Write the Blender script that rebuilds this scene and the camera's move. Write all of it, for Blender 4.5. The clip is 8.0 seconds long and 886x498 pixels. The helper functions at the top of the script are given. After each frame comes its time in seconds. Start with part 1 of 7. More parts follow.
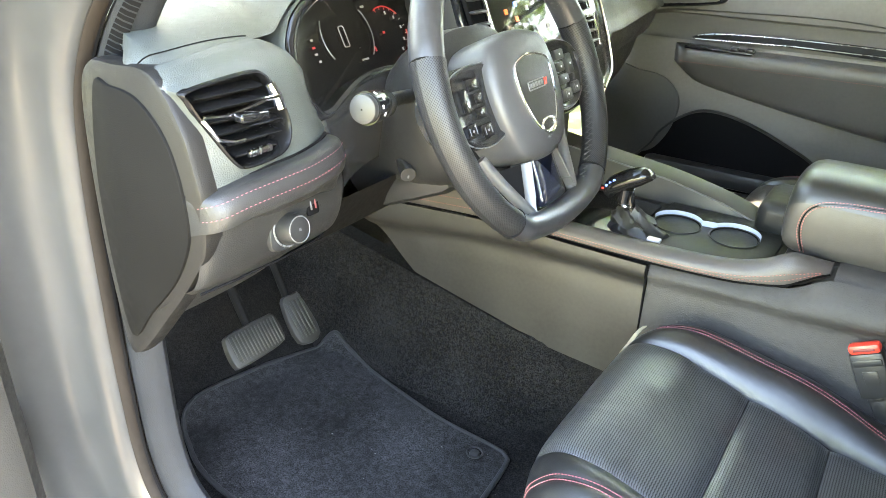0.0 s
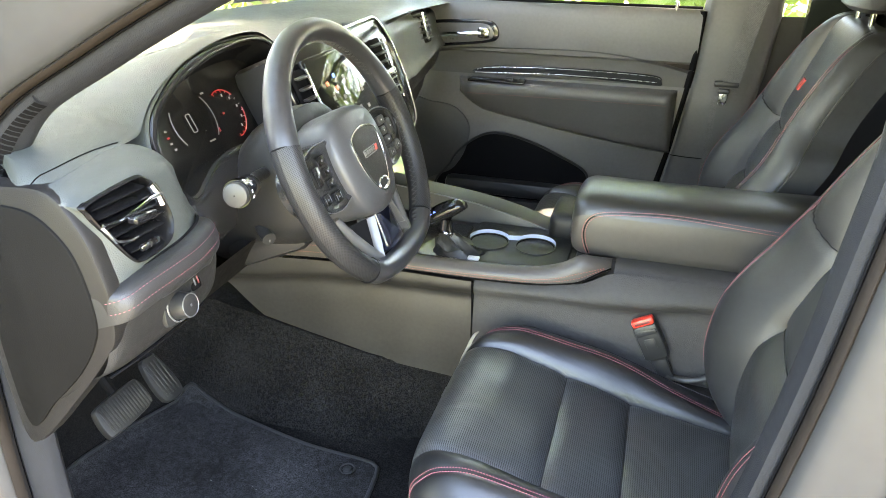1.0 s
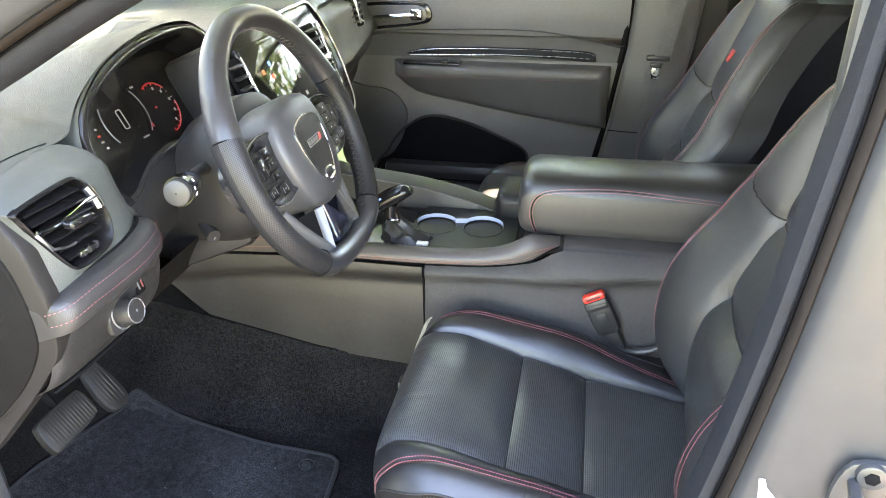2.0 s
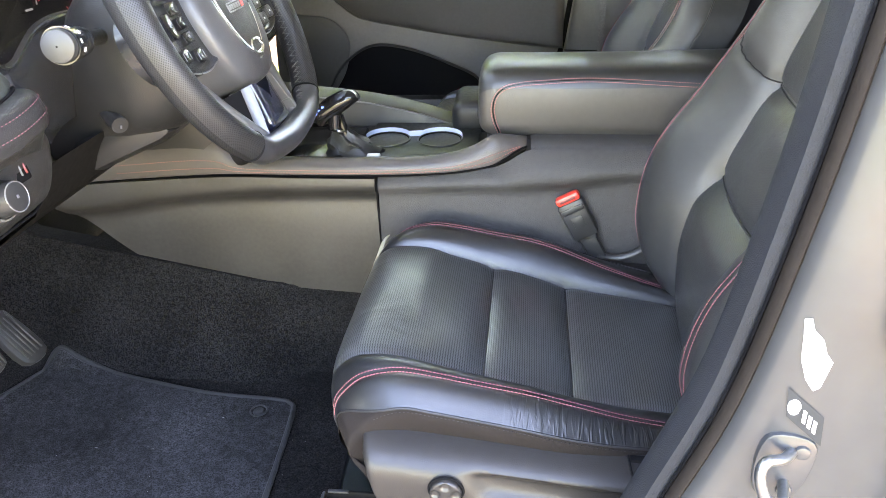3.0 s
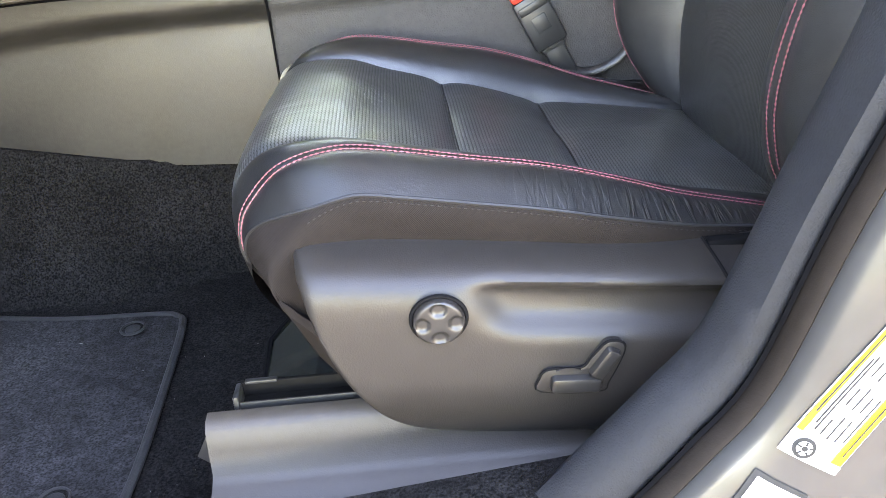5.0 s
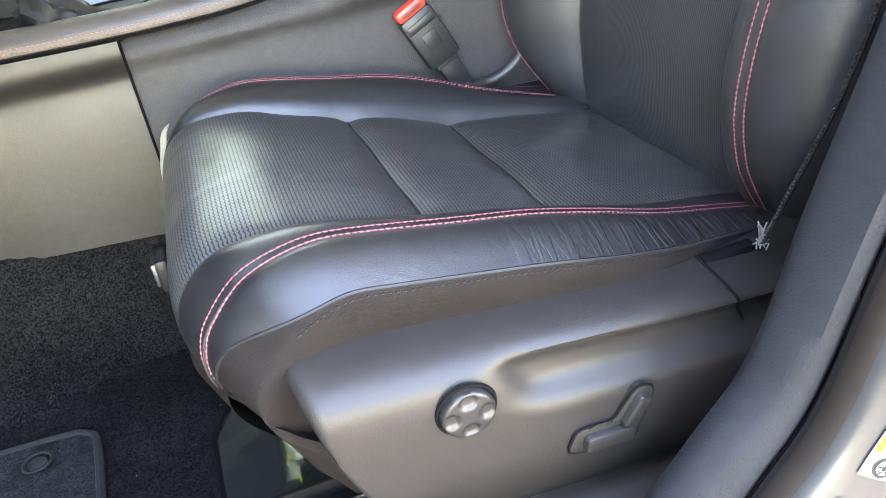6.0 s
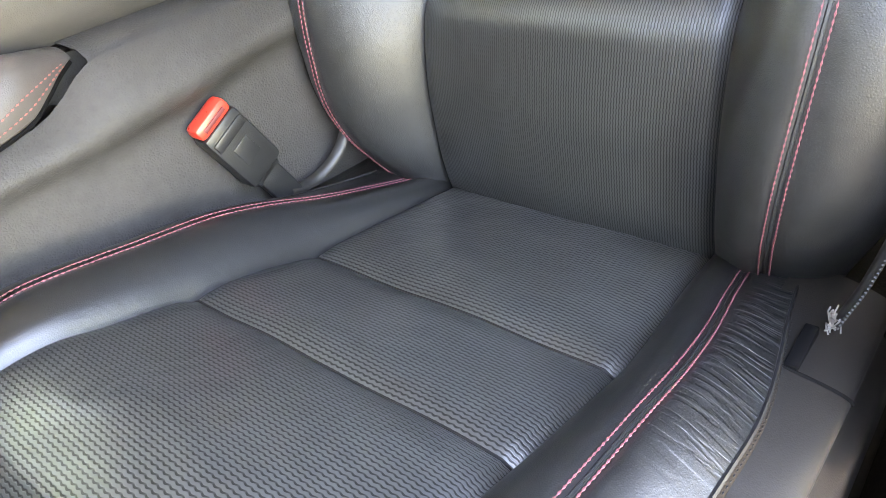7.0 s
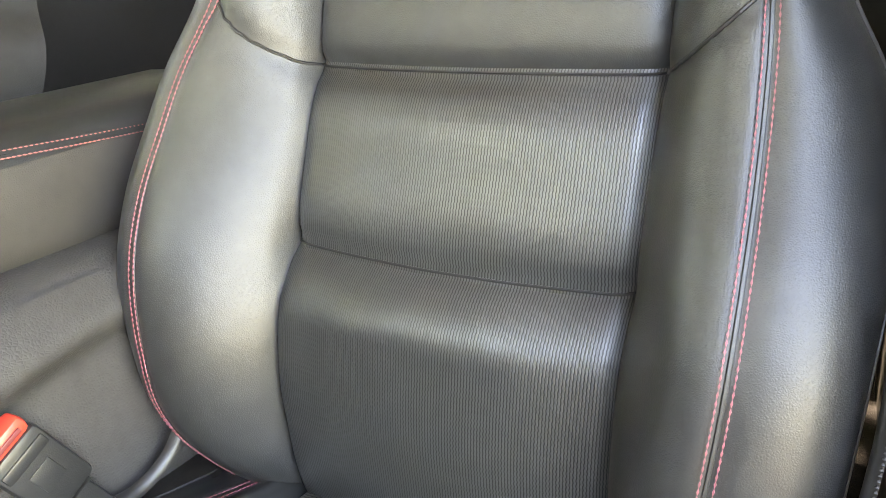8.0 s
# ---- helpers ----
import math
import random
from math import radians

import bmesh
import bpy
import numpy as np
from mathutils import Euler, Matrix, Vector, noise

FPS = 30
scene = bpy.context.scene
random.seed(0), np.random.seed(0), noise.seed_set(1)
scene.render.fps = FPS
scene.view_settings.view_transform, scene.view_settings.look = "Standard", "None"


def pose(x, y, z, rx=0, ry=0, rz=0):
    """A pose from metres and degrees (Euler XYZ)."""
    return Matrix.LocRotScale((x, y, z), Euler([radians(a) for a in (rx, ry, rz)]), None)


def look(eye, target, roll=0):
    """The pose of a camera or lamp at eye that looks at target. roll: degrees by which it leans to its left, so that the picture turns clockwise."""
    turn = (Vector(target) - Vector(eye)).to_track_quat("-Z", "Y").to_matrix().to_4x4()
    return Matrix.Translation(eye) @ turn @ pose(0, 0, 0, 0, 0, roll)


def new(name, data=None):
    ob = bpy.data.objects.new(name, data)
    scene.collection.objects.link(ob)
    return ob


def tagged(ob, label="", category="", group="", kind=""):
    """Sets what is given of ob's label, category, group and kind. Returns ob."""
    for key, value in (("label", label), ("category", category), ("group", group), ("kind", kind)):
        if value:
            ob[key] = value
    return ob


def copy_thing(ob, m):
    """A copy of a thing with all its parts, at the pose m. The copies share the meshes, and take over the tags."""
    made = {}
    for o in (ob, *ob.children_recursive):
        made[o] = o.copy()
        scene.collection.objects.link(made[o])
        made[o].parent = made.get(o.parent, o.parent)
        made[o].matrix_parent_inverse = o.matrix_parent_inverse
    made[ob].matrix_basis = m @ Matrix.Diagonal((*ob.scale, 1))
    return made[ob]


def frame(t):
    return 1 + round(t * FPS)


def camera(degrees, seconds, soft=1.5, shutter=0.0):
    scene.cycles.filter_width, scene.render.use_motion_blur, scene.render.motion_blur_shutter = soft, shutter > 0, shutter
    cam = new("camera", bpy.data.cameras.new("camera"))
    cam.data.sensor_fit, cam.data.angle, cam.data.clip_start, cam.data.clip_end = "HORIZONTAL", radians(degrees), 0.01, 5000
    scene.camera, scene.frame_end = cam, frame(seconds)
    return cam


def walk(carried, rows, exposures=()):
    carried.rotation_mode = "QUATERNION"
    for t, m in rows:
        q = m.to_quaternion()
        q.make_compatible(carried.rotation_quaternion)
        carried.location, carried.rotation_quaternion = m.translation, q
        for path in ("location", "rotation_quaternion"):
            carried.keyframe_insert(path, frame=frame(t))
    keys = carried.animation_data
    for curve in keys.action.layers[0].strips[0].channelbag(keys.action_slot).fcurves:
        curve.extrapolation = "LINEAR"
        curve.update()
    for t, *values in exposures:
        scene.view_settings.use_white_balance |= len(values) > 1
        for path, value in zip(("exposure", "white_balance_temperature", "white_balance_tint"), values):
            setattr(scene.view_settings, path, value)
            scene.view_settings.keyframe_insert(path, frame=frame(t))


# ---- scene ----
cam = camera(62.5, 8.0, soft=0.9)
PATH = [
    (0, (-0.015, -0.761, 1.382), (-1.005, 0.737, 0.502), 1.3),
    (0.5, (-0.015, -0.868, 1.479), (-0.674, 0.81, 0.613), 1.4),
    (1, (-0.019, -0.904, 1.49), (-0.533, 0.833, 0.642), 0.5),
    (2.3, (-0.043, -0.894, 1.485), (-0.358, 0.867, 0.589), -0.8),
    (2.5, (-0.04, -0.891, 1.449), (-0.339, 0.872, 0.552), -1.2),
    (3, (-0.06, -0.827, 1.318), (-0.285, 0.928, 0.385), -2.2),
    (3.5, (-0.1, -0.757, 1.18), (-0.231, 0.992, 0.219), -3.0),
    (4, (-0.129, -0.715, 1.061), (-0.179, 1.047, 0.116), -3.4),
    (4.5, (-0.146, -0.679, 1.002), (-0.126, 1.086, 0.063), -3.3),
    (4.7, (-0.147, -0.673, 0.995), (-0.109, 1.093, 0.056), -3.5),
    (5.8, (-0.186, -0.616, 1.008), (0.137, 1.095, 0.024), -7.6),
    (6, (-0.227, -0.576, 1.028), (0.243, 1.085, 0.019), -8.5),
    (6.5, (-0.291, -0.424, 1.055), (0.556, 1.031, -0.026), -10.4),
    (7, (-0.289, -0.291, 1.069), (0.904, 0.863, -0.047), -9.8),
    (7.5, (-0.233, -0.252, 1.087), (1.186, 0.767, 0.112), -6.9),
    (8, (-0.198, -0.228, 1.13), (1.414, 0.692, 0.386), -3.2),
]
walk(cam, [(t, look(eye, target, roll)) for t, eye, target, roll in PATH],
     [(0.0, 6.33, 8600, 11.5), (1.0, 5.90, 8500, 15), (2.5, 5.87, 8050, 21), (3.5, 6.30, 8250, 23), (4.0, 6.24, 8300, 23), (4.5, 6.06, 8350, 23), (6.0, 6.28, 8250, 21), (6.5, 6.64, 8850, 21), (7.0, 6.72, 9250, 21), (7.5, 6.98, 9900, 19), (8.0, 6.86, 10050, 19)])

# ---------------------------------------------------------------- light
SUN_UP, SUN_ROUND = 46.0, 58.0
world = bpy.data.worlds.new("sky")
scene.world = world
world.use_nodes = True
wn = world.node_tree
sky = wn.nodes.new("ShaderNodeTexSky")
sky.sky_type = "NISHITA"
sky.sun_disc = False
sky.sun_elevation = radians(SUN_UP)
sky.sun_rotation = radians(SUN_ROUND)
wn.links.new(sky.outputs[0], wn.nodes["Background"].inputs[0])
wn.nodes["Background"].inputs[1].default_value = 0.12
sun = new("sun", bpy.data.lights.new("sun", "SUN"))
sun.data.energy = 4.0
sun.data.angle = radians(0.6)
sun.data.color = (1.0, 0.95, 0.86)
a, e = radians(SUN_ROUND), radians(SUN_UP)
sun.matrix_world = look((math.sin(a) * math.cos(e) * 20, math.cos(a) * math.cos(e) * 20, math.sin(e) * 20), (0, 0, 0))


# ---------------------------------------------------------------- materials
def mat(name, color, rough=0.5, metal=0.0, bump=0.0, scale=400.0, vary=0.15, vscale=9.0, coat=0.0, kind="noise", coords="Object", rvary=0.08, spec=0.5, fine=0.0):
    """Principled material with colour and roughness varied at two scales and a fine relief."""
    m = bpy.data.materials.new(name)
    m.use_nodes = True
    nt = m.node_tree
    b = nt.nodes["Principled BSDF"]
    b.inputs["Roughness"].default_value = rough
    b.inputs["Metallic"].default_value = metal
    b.inputs["Coat Weight"].default_value = coat
    b.inputs["Coat Roughness"].default_value = 0.06
    b.inputs["Specular IOR Level"].default_value = spec
    tc = nt.nodes.new("ShaderNodeTexCoord")
    n1 = nt.nodes.new("ShaderNodeTexNoise")
    n1.inputs["Scale"].default_value = vscale
    n1.inputs["Detail"].default_value = 5.0
    nt.links.new(tc.outputs[coords], n1.inputs["Vector"])
    n2 = nt.nodes.new("ShaderNodeTexNoise")
    n2.inputs["Scale"].default_value = vscale * 14
    n2.inputs["Detail"].default_value = 3.0
    nt.links.new(tc.outputs[coords], n2.inputs["Vector"])
    mixf = nt.nodes.new("ShaderNodeMath")
    mixf.operation = "ADD"
    nt.links.new(n1.outputs["Fac"], mixf.inputs[0])
    nt.links.new(n2.outputs["Fac"], mixf.inputs[1])
    r = nt.nodes.new("ShaderNodeMapRange")
    r.inputs[1].default_value, r.inputs[2].default_value = 0.7, 1.3
    nt.links.new(mixf.outputs[0], r.inputs[0])
    mix = nt.nodes.new("ShaderNodeMix")
    mix.data_type = "RGBA"
    mix.inputs["A"].default_value = (*[c * (1 - vary) for c in color], 1)
    mix.inputs["B"].default_value = (*[min(1, c * (1 + vary)) for c in color], 1)
    nt.links.new(r.outputs[0], mix.inputs["Factor"])
    nt.links.new(mix.outputs["Result"], b.inputs["Base Color"])
    if fine:
        n3 = nt.nodes.new("ShaderNodeTexNoise")
        n3.inputs["Scale"].default_value = fine
        n3.inputs["Detail"].default_value = 2.0
        nt.links.new(tc.outputs[coords], n3.inputs["Vector"])
        r3 = nt.nodes.new("ShaderNodeMapRange")
        r3.inputs[1].default_value, r3.inputs[2].default_value, r3.inputs[3].default_value, r3.inputs[4].default_value = 0.35, 0.65, 0.35, 1.75
        nt.links.new(n3.outputs["Fac"], r3.inputs[0])
        mul = nt.nodes.new("ShaderNodeMix")
        mul.data_type, mul.blend_type = "RGBA", "MULTIPLY"
        mul.inputs["Factor"].default_value = 1.0
        nt.links.new(mix.outputs["Result"], mul.inputs["A"])
        nt.links.new(r3.outputs[0], mul.inputs["B"])
        nt.links.new(mul.outputs["Result"], b.inputs["Base Color"])
    rr = nt.nodes.new("ShaderNodeMapRange")
    rr.inputs[3].default_value, rr.inputs[4].default_value = max(0.02, rough - rvary), min(1, rough + rvary)
    nt.links.new(r.outputs[0], rr.inputs[0])
    nt.links.new(rr.outputs[0], b.inputs["Roughness"])
    if bump:
        bp = nt.nodes.new("ShaderNodeBump")
        bp.inputs["Strength"].default_value = bump
        bp.inputs["Distance"].default_value = 0.001
        if kind == "grain":
            t = nt.nodes.new("ShaderNodeTexVoronoi")
            t.feature = "DISTANCE_TO_EDGE"
            t.inputs["Scale"].default_value = scale
            nt.links.new(tc.outputs[coords], t.inputs["Vector"])
            out = t.outputs["Distance"]
        else:
            t = nt.nodes.new("ShaderNodeTexNoise")
            t.inputs["Scale"].default_value = scale
            t.inputs["Detail"].default_value = 4.0
            nt.links.new(tc.outputs[coords], t.inputs["Vector"])
            out = t.outputs["Fac"]
        nt.links.new(out, bp.inputs["Height"])
        nt.links.new(bp.outputs[0], b.inputs["Normal"])
    return m


def perforated(name, color, rough, pitch_u, pitch_v, dotted, deep=1.0, gloss=1.0, wavy=0.0, across=False):
    """Leather with rows of small holes or fine wavy ribs, laid out in metres on the surface."""
    m = mat(name, color, rough, vary=0.2, vscale=7, rvary=0.012, spec=0.9)
    nt = m.node_tree
    b = nt.nodes["Principled BSDF"]
    uv = nt.nodes.new("ShaderNodeUVMap")
    sep = nt.nodes.new("ShaderNodeSeparateXYZ")
    nt.links.new(uv.outputs[0], sep.inputs[0])

    def op(kind, *args):
        n = nt.nodes.new("ShaderNodeMath")
        n.operation = kind
        for i, x in enumerate(args):
            if isinstance(x, (int, float)):
                n.inputs[i].default_value = x
            else:
                nt.links.new(x, n.inputs[i])
        return n.outputs[0]

    u = op("MULTIPLY", sep.outputs[1 if across else 0], 2 * math.pi / pitch_u)
    v = op("MULTIPLY", sep.outputs[0 if across else 1], 2 * math.pi / pitch_v)
    s = op("MULTIPLY", op("SINE", op("ADD", u, op("MULTIPLY", op("SINE", v), wavy))), op("ADD", op("MULTIPLY", op("SINE", v), dotted), 1.0 - dotted))
    hole = nt.nodes.new("ShaderNodeMapRange")
    hole.inputs[1].default_value, hole.inputs[2].default_value = 0.0, 0.6
    hole.inputs[4].default_value = deep
    nt.links.new(s, hole.inputs[0])
    bp = nt.nodes.new("ShaderNodeBump")
    bp.invert = True
    bp.inputs["Strength"].default_value = 0.35
    bp.inputs["Distance"].default_value = 0.0005
    nt.links.new(hole.outputs[0], bp.inputs["Height"])
    nt.links.new(bp.outputs[0], b.inputs["Normal"])
    old = b.inputs["Base Color"].links[0].from_socket
    mix = nt.nodes.new("ShaderNodeMix")
    mix.data_type = "RGBA"
    mix.inputs["B"].default_value = (0.003, 0.003, 0.0035, 1)
    nt.links.new(hole.outputs[0], mix.inputs["Factor"])
    nt.links.new(old, mix.inputs["A"])
    nt.links.new(mix.outputs["Result"], b.inputs["Base Color"])
    nt.links.new(op("SUBTRACT", gloss, op("MULTIPLY", hole.outputs[0], 0.8 * gloss)), b.inputs["Specular IOR Level"])
    return m


def ribbed(name, color, rough, pitch, depth=0.0008, diag=0.0):
    """Woven twill: fine diagonal ribs laid out in metres."""
    m = mat(name, color, rough, vary=0.25, vscale=20)
    nt = m.node_tree
    b = nt.nodes["Principled BSDF"]
    b.inputs["Specular IOR Level"].default_value = 0.12
    tc = nt.nodes.new("ShaderNodeTexCoord")
    w = nt.nodes.new("ShaderNodeTexWave")
    w.inputs["Scale"].default_value = 0.314 / pitch
    w.inputs["Distortion"].default_value = 0.6
    w.inputs["Detail Scale"].default_value = 30
    w.bands_direction = "DIAGONAL"
    nt.links.new(tc.outputs["Object"], w.inputs["Vector"])
    bp = nt.nodes.new("ShaderNodeBump")
    bp.inputs["Strength"].default_value = 0.4
    bp.inputs["Distance"].default_value = depth
    nt.links.new(w.outputs["Fac"], bp.inputs["Height"])
    nt.links.new(bp.outputs[0], b.inputs["Normal"])
    return m


def glow(name, color, strength):
    m = bpy.data.materials.new(name)
    m.use_nodes = True
    b = m.node_tree.nodes["Principled BSDF"]
    b.inputs["Base Color"].default_value = (*[c * 0.12 for c in color], 1)
    b.inputs["Emission Color"].default_value = (*color, 1)
    b.inputs["Emission Strength"].default_value = strength
    b.inputs["Roughness"].default_value = 0.3
    return m


def glass(name, color=(1, 1, 1), rough=0.0):
    m = bpy.data.materials.new(name)
    m.use_nodes = True
    b = m.node_tree.nodes["Principled BSDF"]
    b.inputs["Base Color"].default_value = (*color, 1)
    b.inputs["Transmission Weight"].default_value = 1.0
    b.inputs["Roughness"].default_value = rough
    b.inputs["IOR"].default_value = 1.45
    return m


LEATHER = mat("black_leather", (0.01857, 0.01891, 0.01891), 0.42, spec=0.5, bump=0.22, scale=700, kind="grain", vary=0.2, vscale=6, rvary=0.012)
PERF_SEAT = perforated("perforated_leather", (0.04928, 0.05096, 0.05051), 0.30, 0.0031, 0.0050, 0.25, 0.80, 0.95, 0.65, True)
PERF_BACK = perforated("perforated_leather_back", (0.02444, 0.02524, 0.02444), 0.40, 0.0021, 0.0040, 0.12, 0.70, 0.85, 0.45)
def worn(name, base, rough):
    """Leather with long soft creases as well as its grain."""
    m = mat(name, base, rough, bump=0.12, scale=700, kind="grain", vary=0.2, vscale=6, rvary=0.012, spec=0.7)
    nt = m.node_tree
    b = nt.nodes["Principled BSDF"]
    grain = b.inputs["Normal"].links[0].from_node
    tc = nt.nodes.new("ShaderNodeTexCoord")
    mp = nt.nodes.new("ShaderNodeMapping")
    mp.inputs["Scale"].default_value = (120, 16, 20)
    nt.links.new(tc.outputs["Object"], mp.inputs[0])
    n = nt.nodes.new("ShaderNodeTexNoise")
    n.inputs["Scale"].default_value = 1.0
    n.inputs["Detail"].default_value = 3.0
    n.inputs["Distortion"].default_value = 0.8
    nt.links.new(mp.outputs[0], n.inputs["Vector"])
    ramp = nt.nodes.new("ShaderNodeMapRange")
    ramp.inputs[1].default_value, ramp.inputs[2].default_value = 0.42, 0.58
    ramp.interpolation_type = "SMOOTHSTEP"
    nt.links.new(n.outputs["Fac"], ramp.inputs[0])
    pos = nt.nodes.new("ShaderNodeSeparateXYZ")
    nt.links.new(tc.outputs["Object"], pos.inputs[0])
    where = nt.nodes.new("ShaderNodeMapRange")
    where.inputs[1].default_value, where.inputs[2].default_value = -0.10, 0.08
    nt.links.new(pos.outputs[0], where.inputs[0])
    side = nt.nodes.new("ShaderNodeMapRange")
    side.inputs[1].default_value, side.inputs[2].default_value = -0.172, -0.19
    nt.links.new(pos.outputs[1], side.inputs[0])
    both = nt.nodes.new("ShaderNodeMath")
    both.operation = "MULTIPLY"
    nt.links.new(where.outputs[0], both.inputs[0])
    nt.links.new(side.outputs[0], both.inputs[1])
    mul = nt.nodes.new("ShaderNodeMath")
    mul.operation = "MULTIPLY"
    nt.links.new(ramp.outputs[0], mul.inputs[0])
    nt.links.new(both.outputs[0], mul.inputs[1])
    bp = nt.nodes.new("ShaderNodeBump")
    bp.inputs["Strength"].default_value = 0.6
    bp.inputs["Distance"].default_value = 0.0017
    nt.links.new(mul.outputs[0], bp.inputs["Height"])
    nt.links.new(grain.outputs[0], bp.inputs["Normal"])
    nt.links.new(bp.outputs[0], b.inputs["Normal"])
    return m


CREASED = worn("creased_leather", (0.012, 0.0123, 0.0129), 0.35)
def wrinkle(m, scale, strength, distance):
    """Soft uneven relief under the grain."""
    nt = m.node_tree
    b = nt.nodes["Principled BSDF"]
    tc = nt.nodes.new("ShaderNodeTexCoord")
    n = nt.nodes.new("ShaderNodeTexNoise")
    n.inputs["Scale"].default_value = scale
    n.inputs["Detail"].default_value = 4.0
    n.inputs["Distortion"].default_value = 1.2
    nt.links.new(tc.outputs["Object"], n.inputs["Vector"])
    bp = nt.nodes.new("ShaderNodeBump")
    bp.inputs["Strength"].default_value = strength
    bp.inputs["Distance"].default_value = distance
    nt.links.new(n.outputs["Fac"], bp.inputs["Height"])
    if b.inputs["Normal"].links:
        nt.links.new(b.inputs["Normal"].links[0].from_socket, bp.inputs["Normal"])
    nt.links.new(bp.outputs[0], b.inputs["Normal"])


for m in (LEATHER, CREASED):
    wrinkle(m, 30, 0.15, 0.0022)
for m in (PERF_SEAT, PERF_BACK):
    wrinkle(m, 14, 0.30, 0.005)
FABRIC = ribbed("seat_side_fabric", (0.0121, 0.009674, 0.008869), 0.8, 0.0007, 0.0004)
SOFT = mat("soft_touch_plastic", (0.01728, 0.01692, 0.01656), 0.44, spec=0.4, bump=0.30, scale=520, kind="grain", vary=0.12)
DASHPAD = mat("dash_pad", (0.0425, 0.0478, 0.0445), 0.54, spec=0.42, bump=0.5, scale=480, kind="grain", vary=0.12)
PLASTIC = mat("hard_plastic", (0.02017, 0.01841, 0.01688), 0.42, bump=0.18, scale=900, vary=0.28, vscale=11)
PLASTIC_D = mat("dark_plastic", (0.0176, 0.0176, 0.0176), 0.40, spec=0.4, bump=0.15, scale=900, vary=0.12)
GLOSS = mat("gloss_black", (0.008, 0.008, 0.009), 0.12, vary=0.1, spec=0.4, rvary=0.03)
CARPET = mat("carpet", (0.008585, 0.008156, 0.008156), 0.95, bump=1.0, scale=700, vary=0.5, vscale=9, spec=0.06, fine=420)
MATCLOTH = mat("mat_carpet", (0.01522, 0.01496, 0.01579), 0.95, bump=1.0, scale=600, vary=0.7, vscale=6, spec=0.2, fine=450)
BINDING = mat("mat_binding", (0.0098, 0.0098, 0.01015), 0.8, bump=0.6, scale=700)
STITCH = mat("red_stitch", (0.231, 0.0682, 0.0836), 0.6, vary=0.2, vscale=60)
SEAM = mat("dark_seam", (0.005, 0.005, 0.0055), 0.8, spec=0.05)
SEATSEAM = mat("seat_seam", (0.010, 0.010, 0.011), 0.55, spec=0.4)
RUBBER = mat("seal_rubber", (0.01728, 0.01382, 0.01152), 0.7, spec=0.08, bump=0.12, scale=500, vary=0.15)
PAINT = mat("grey_paint", (0.03168, 0.03212, 0.03256), 0.34, spec=0.45, vary=0.08, vscale=4, coat=0.12, rvary=0.05)
CHROME = mat("chrome", (0.80, 0.80, 0.80), 0.10, metal=1.0, vary=0.04, rvary=0.04)
SATIN = mat("satin_metal", (0.50, 0.50, 0.50), 0.28, metal=1.0, vary=0.08)
STEEL = mat("zinc_steel", (0.24, 0.245, 0.25), 0.42, metal=1.0, vary=0.15, vscale=30)
RED = mat("red_button", (0.75, 0.05, 0.03), 0.35, vary=0.08)
WHITE = mat("white_label", (0.675, 0.675, 0.666), 0.45, vary=0.05, spec=0.25)
ENDCOVER = mat("end_cover_plastic", (0.0066, 0.0063, 0.006), 0.55, spec=0.04, bump=0.2, scale=700, vary=0.15)
ENDRIM = mat("end_rim_plastic", (0.00896, 0.00832, 0.008), 0.46, spec=0.25, bump=0.25, scale=520, kind="grain", vary=0.12)
EMBROIDERY = mat("red_embroidery", (0.50, 0.06, 0.05), 0.6, vary=0.2, vscale=60)
THREAD = mat("grey_thread", (0.22, 0.21, 0.20), 0.8)
DIMRED = mat("dim_red", (0.12, 0.02, 0.02), 0.5)
SHIELD = mat("shield_plastic", (0.01678, 0.01479, 0.01356), 0.42, spec=0.36, bump=0.18, scale=900, vary=0.12, vscale=5, rvary=0.03)
RAILBROWN = mat("rail_cover_plastic", (0.03264, 0.0272, 0.02244), 0.45, spec=0.32, bump=0.2, scale=800, vary=0.12)
STALKGREY = mat("stalk_grey", (0.0228, 0.0228, 0.0228), 0.5, vary=0.1)
FLOORPANEL = mat("glossy_floor_panel", (0.016, 0.019, 0.017), 0.06, spec=1.0, vary=0.2, rvary=0.01)
CONSOLEREAR = mat("console_rear_plastic", (0.03842, 0.03577, 0.03444), 0.6, spec=0.3, bump=0.6, scale=350, kind="grain", vary=0.2, vscale=8)
COLUMN = mat("column_plastic", (0.01235, 0.01235, 0.01235), 0.42, spec=0.4, bump=0.2, scale=700, kind="grain", vary=0.12)
PADTOP = mat("armrest_leather", (0.014, 0.0147, 0.0147), 0.36, spec=0.6, bump=0.2, scale=700, kind="grain", vary=0.15, rvary=0.012)
LINT = mat("pale_lint", (0.15, 0.145, 0.135), 0.9)
DOORSOFT = mat("door_soft_trim", (0.0612, 0.05904, 0.0576), 0.46, bump=0.3, scale=520, kind="grain", vary=0.12)
CLUSTERFACE = mat("cluster_face_glass", (0.006, 0.0055, 0.005), 0.22, spec=0.15, vary=0.2, rvary=0.02)
PALE = mat("pale_tag", (0.36, 0.33, 0.25), 0.6, vary=0.15)
YELLOW = mat("yellow_label", (0.75, 0.52, 0.02), 0.45, vary=0.06, spec=0.25)
INK = mat("label_ink", (0.03, 0.03, 0.03), 0.85, spec=0.1)
INKGREY = mat("label_grey", (0.09, 0.09, 0.095), 0.6)
PINK = mat("label_pink", (0.75, 0.28, 0.25), 0.6)
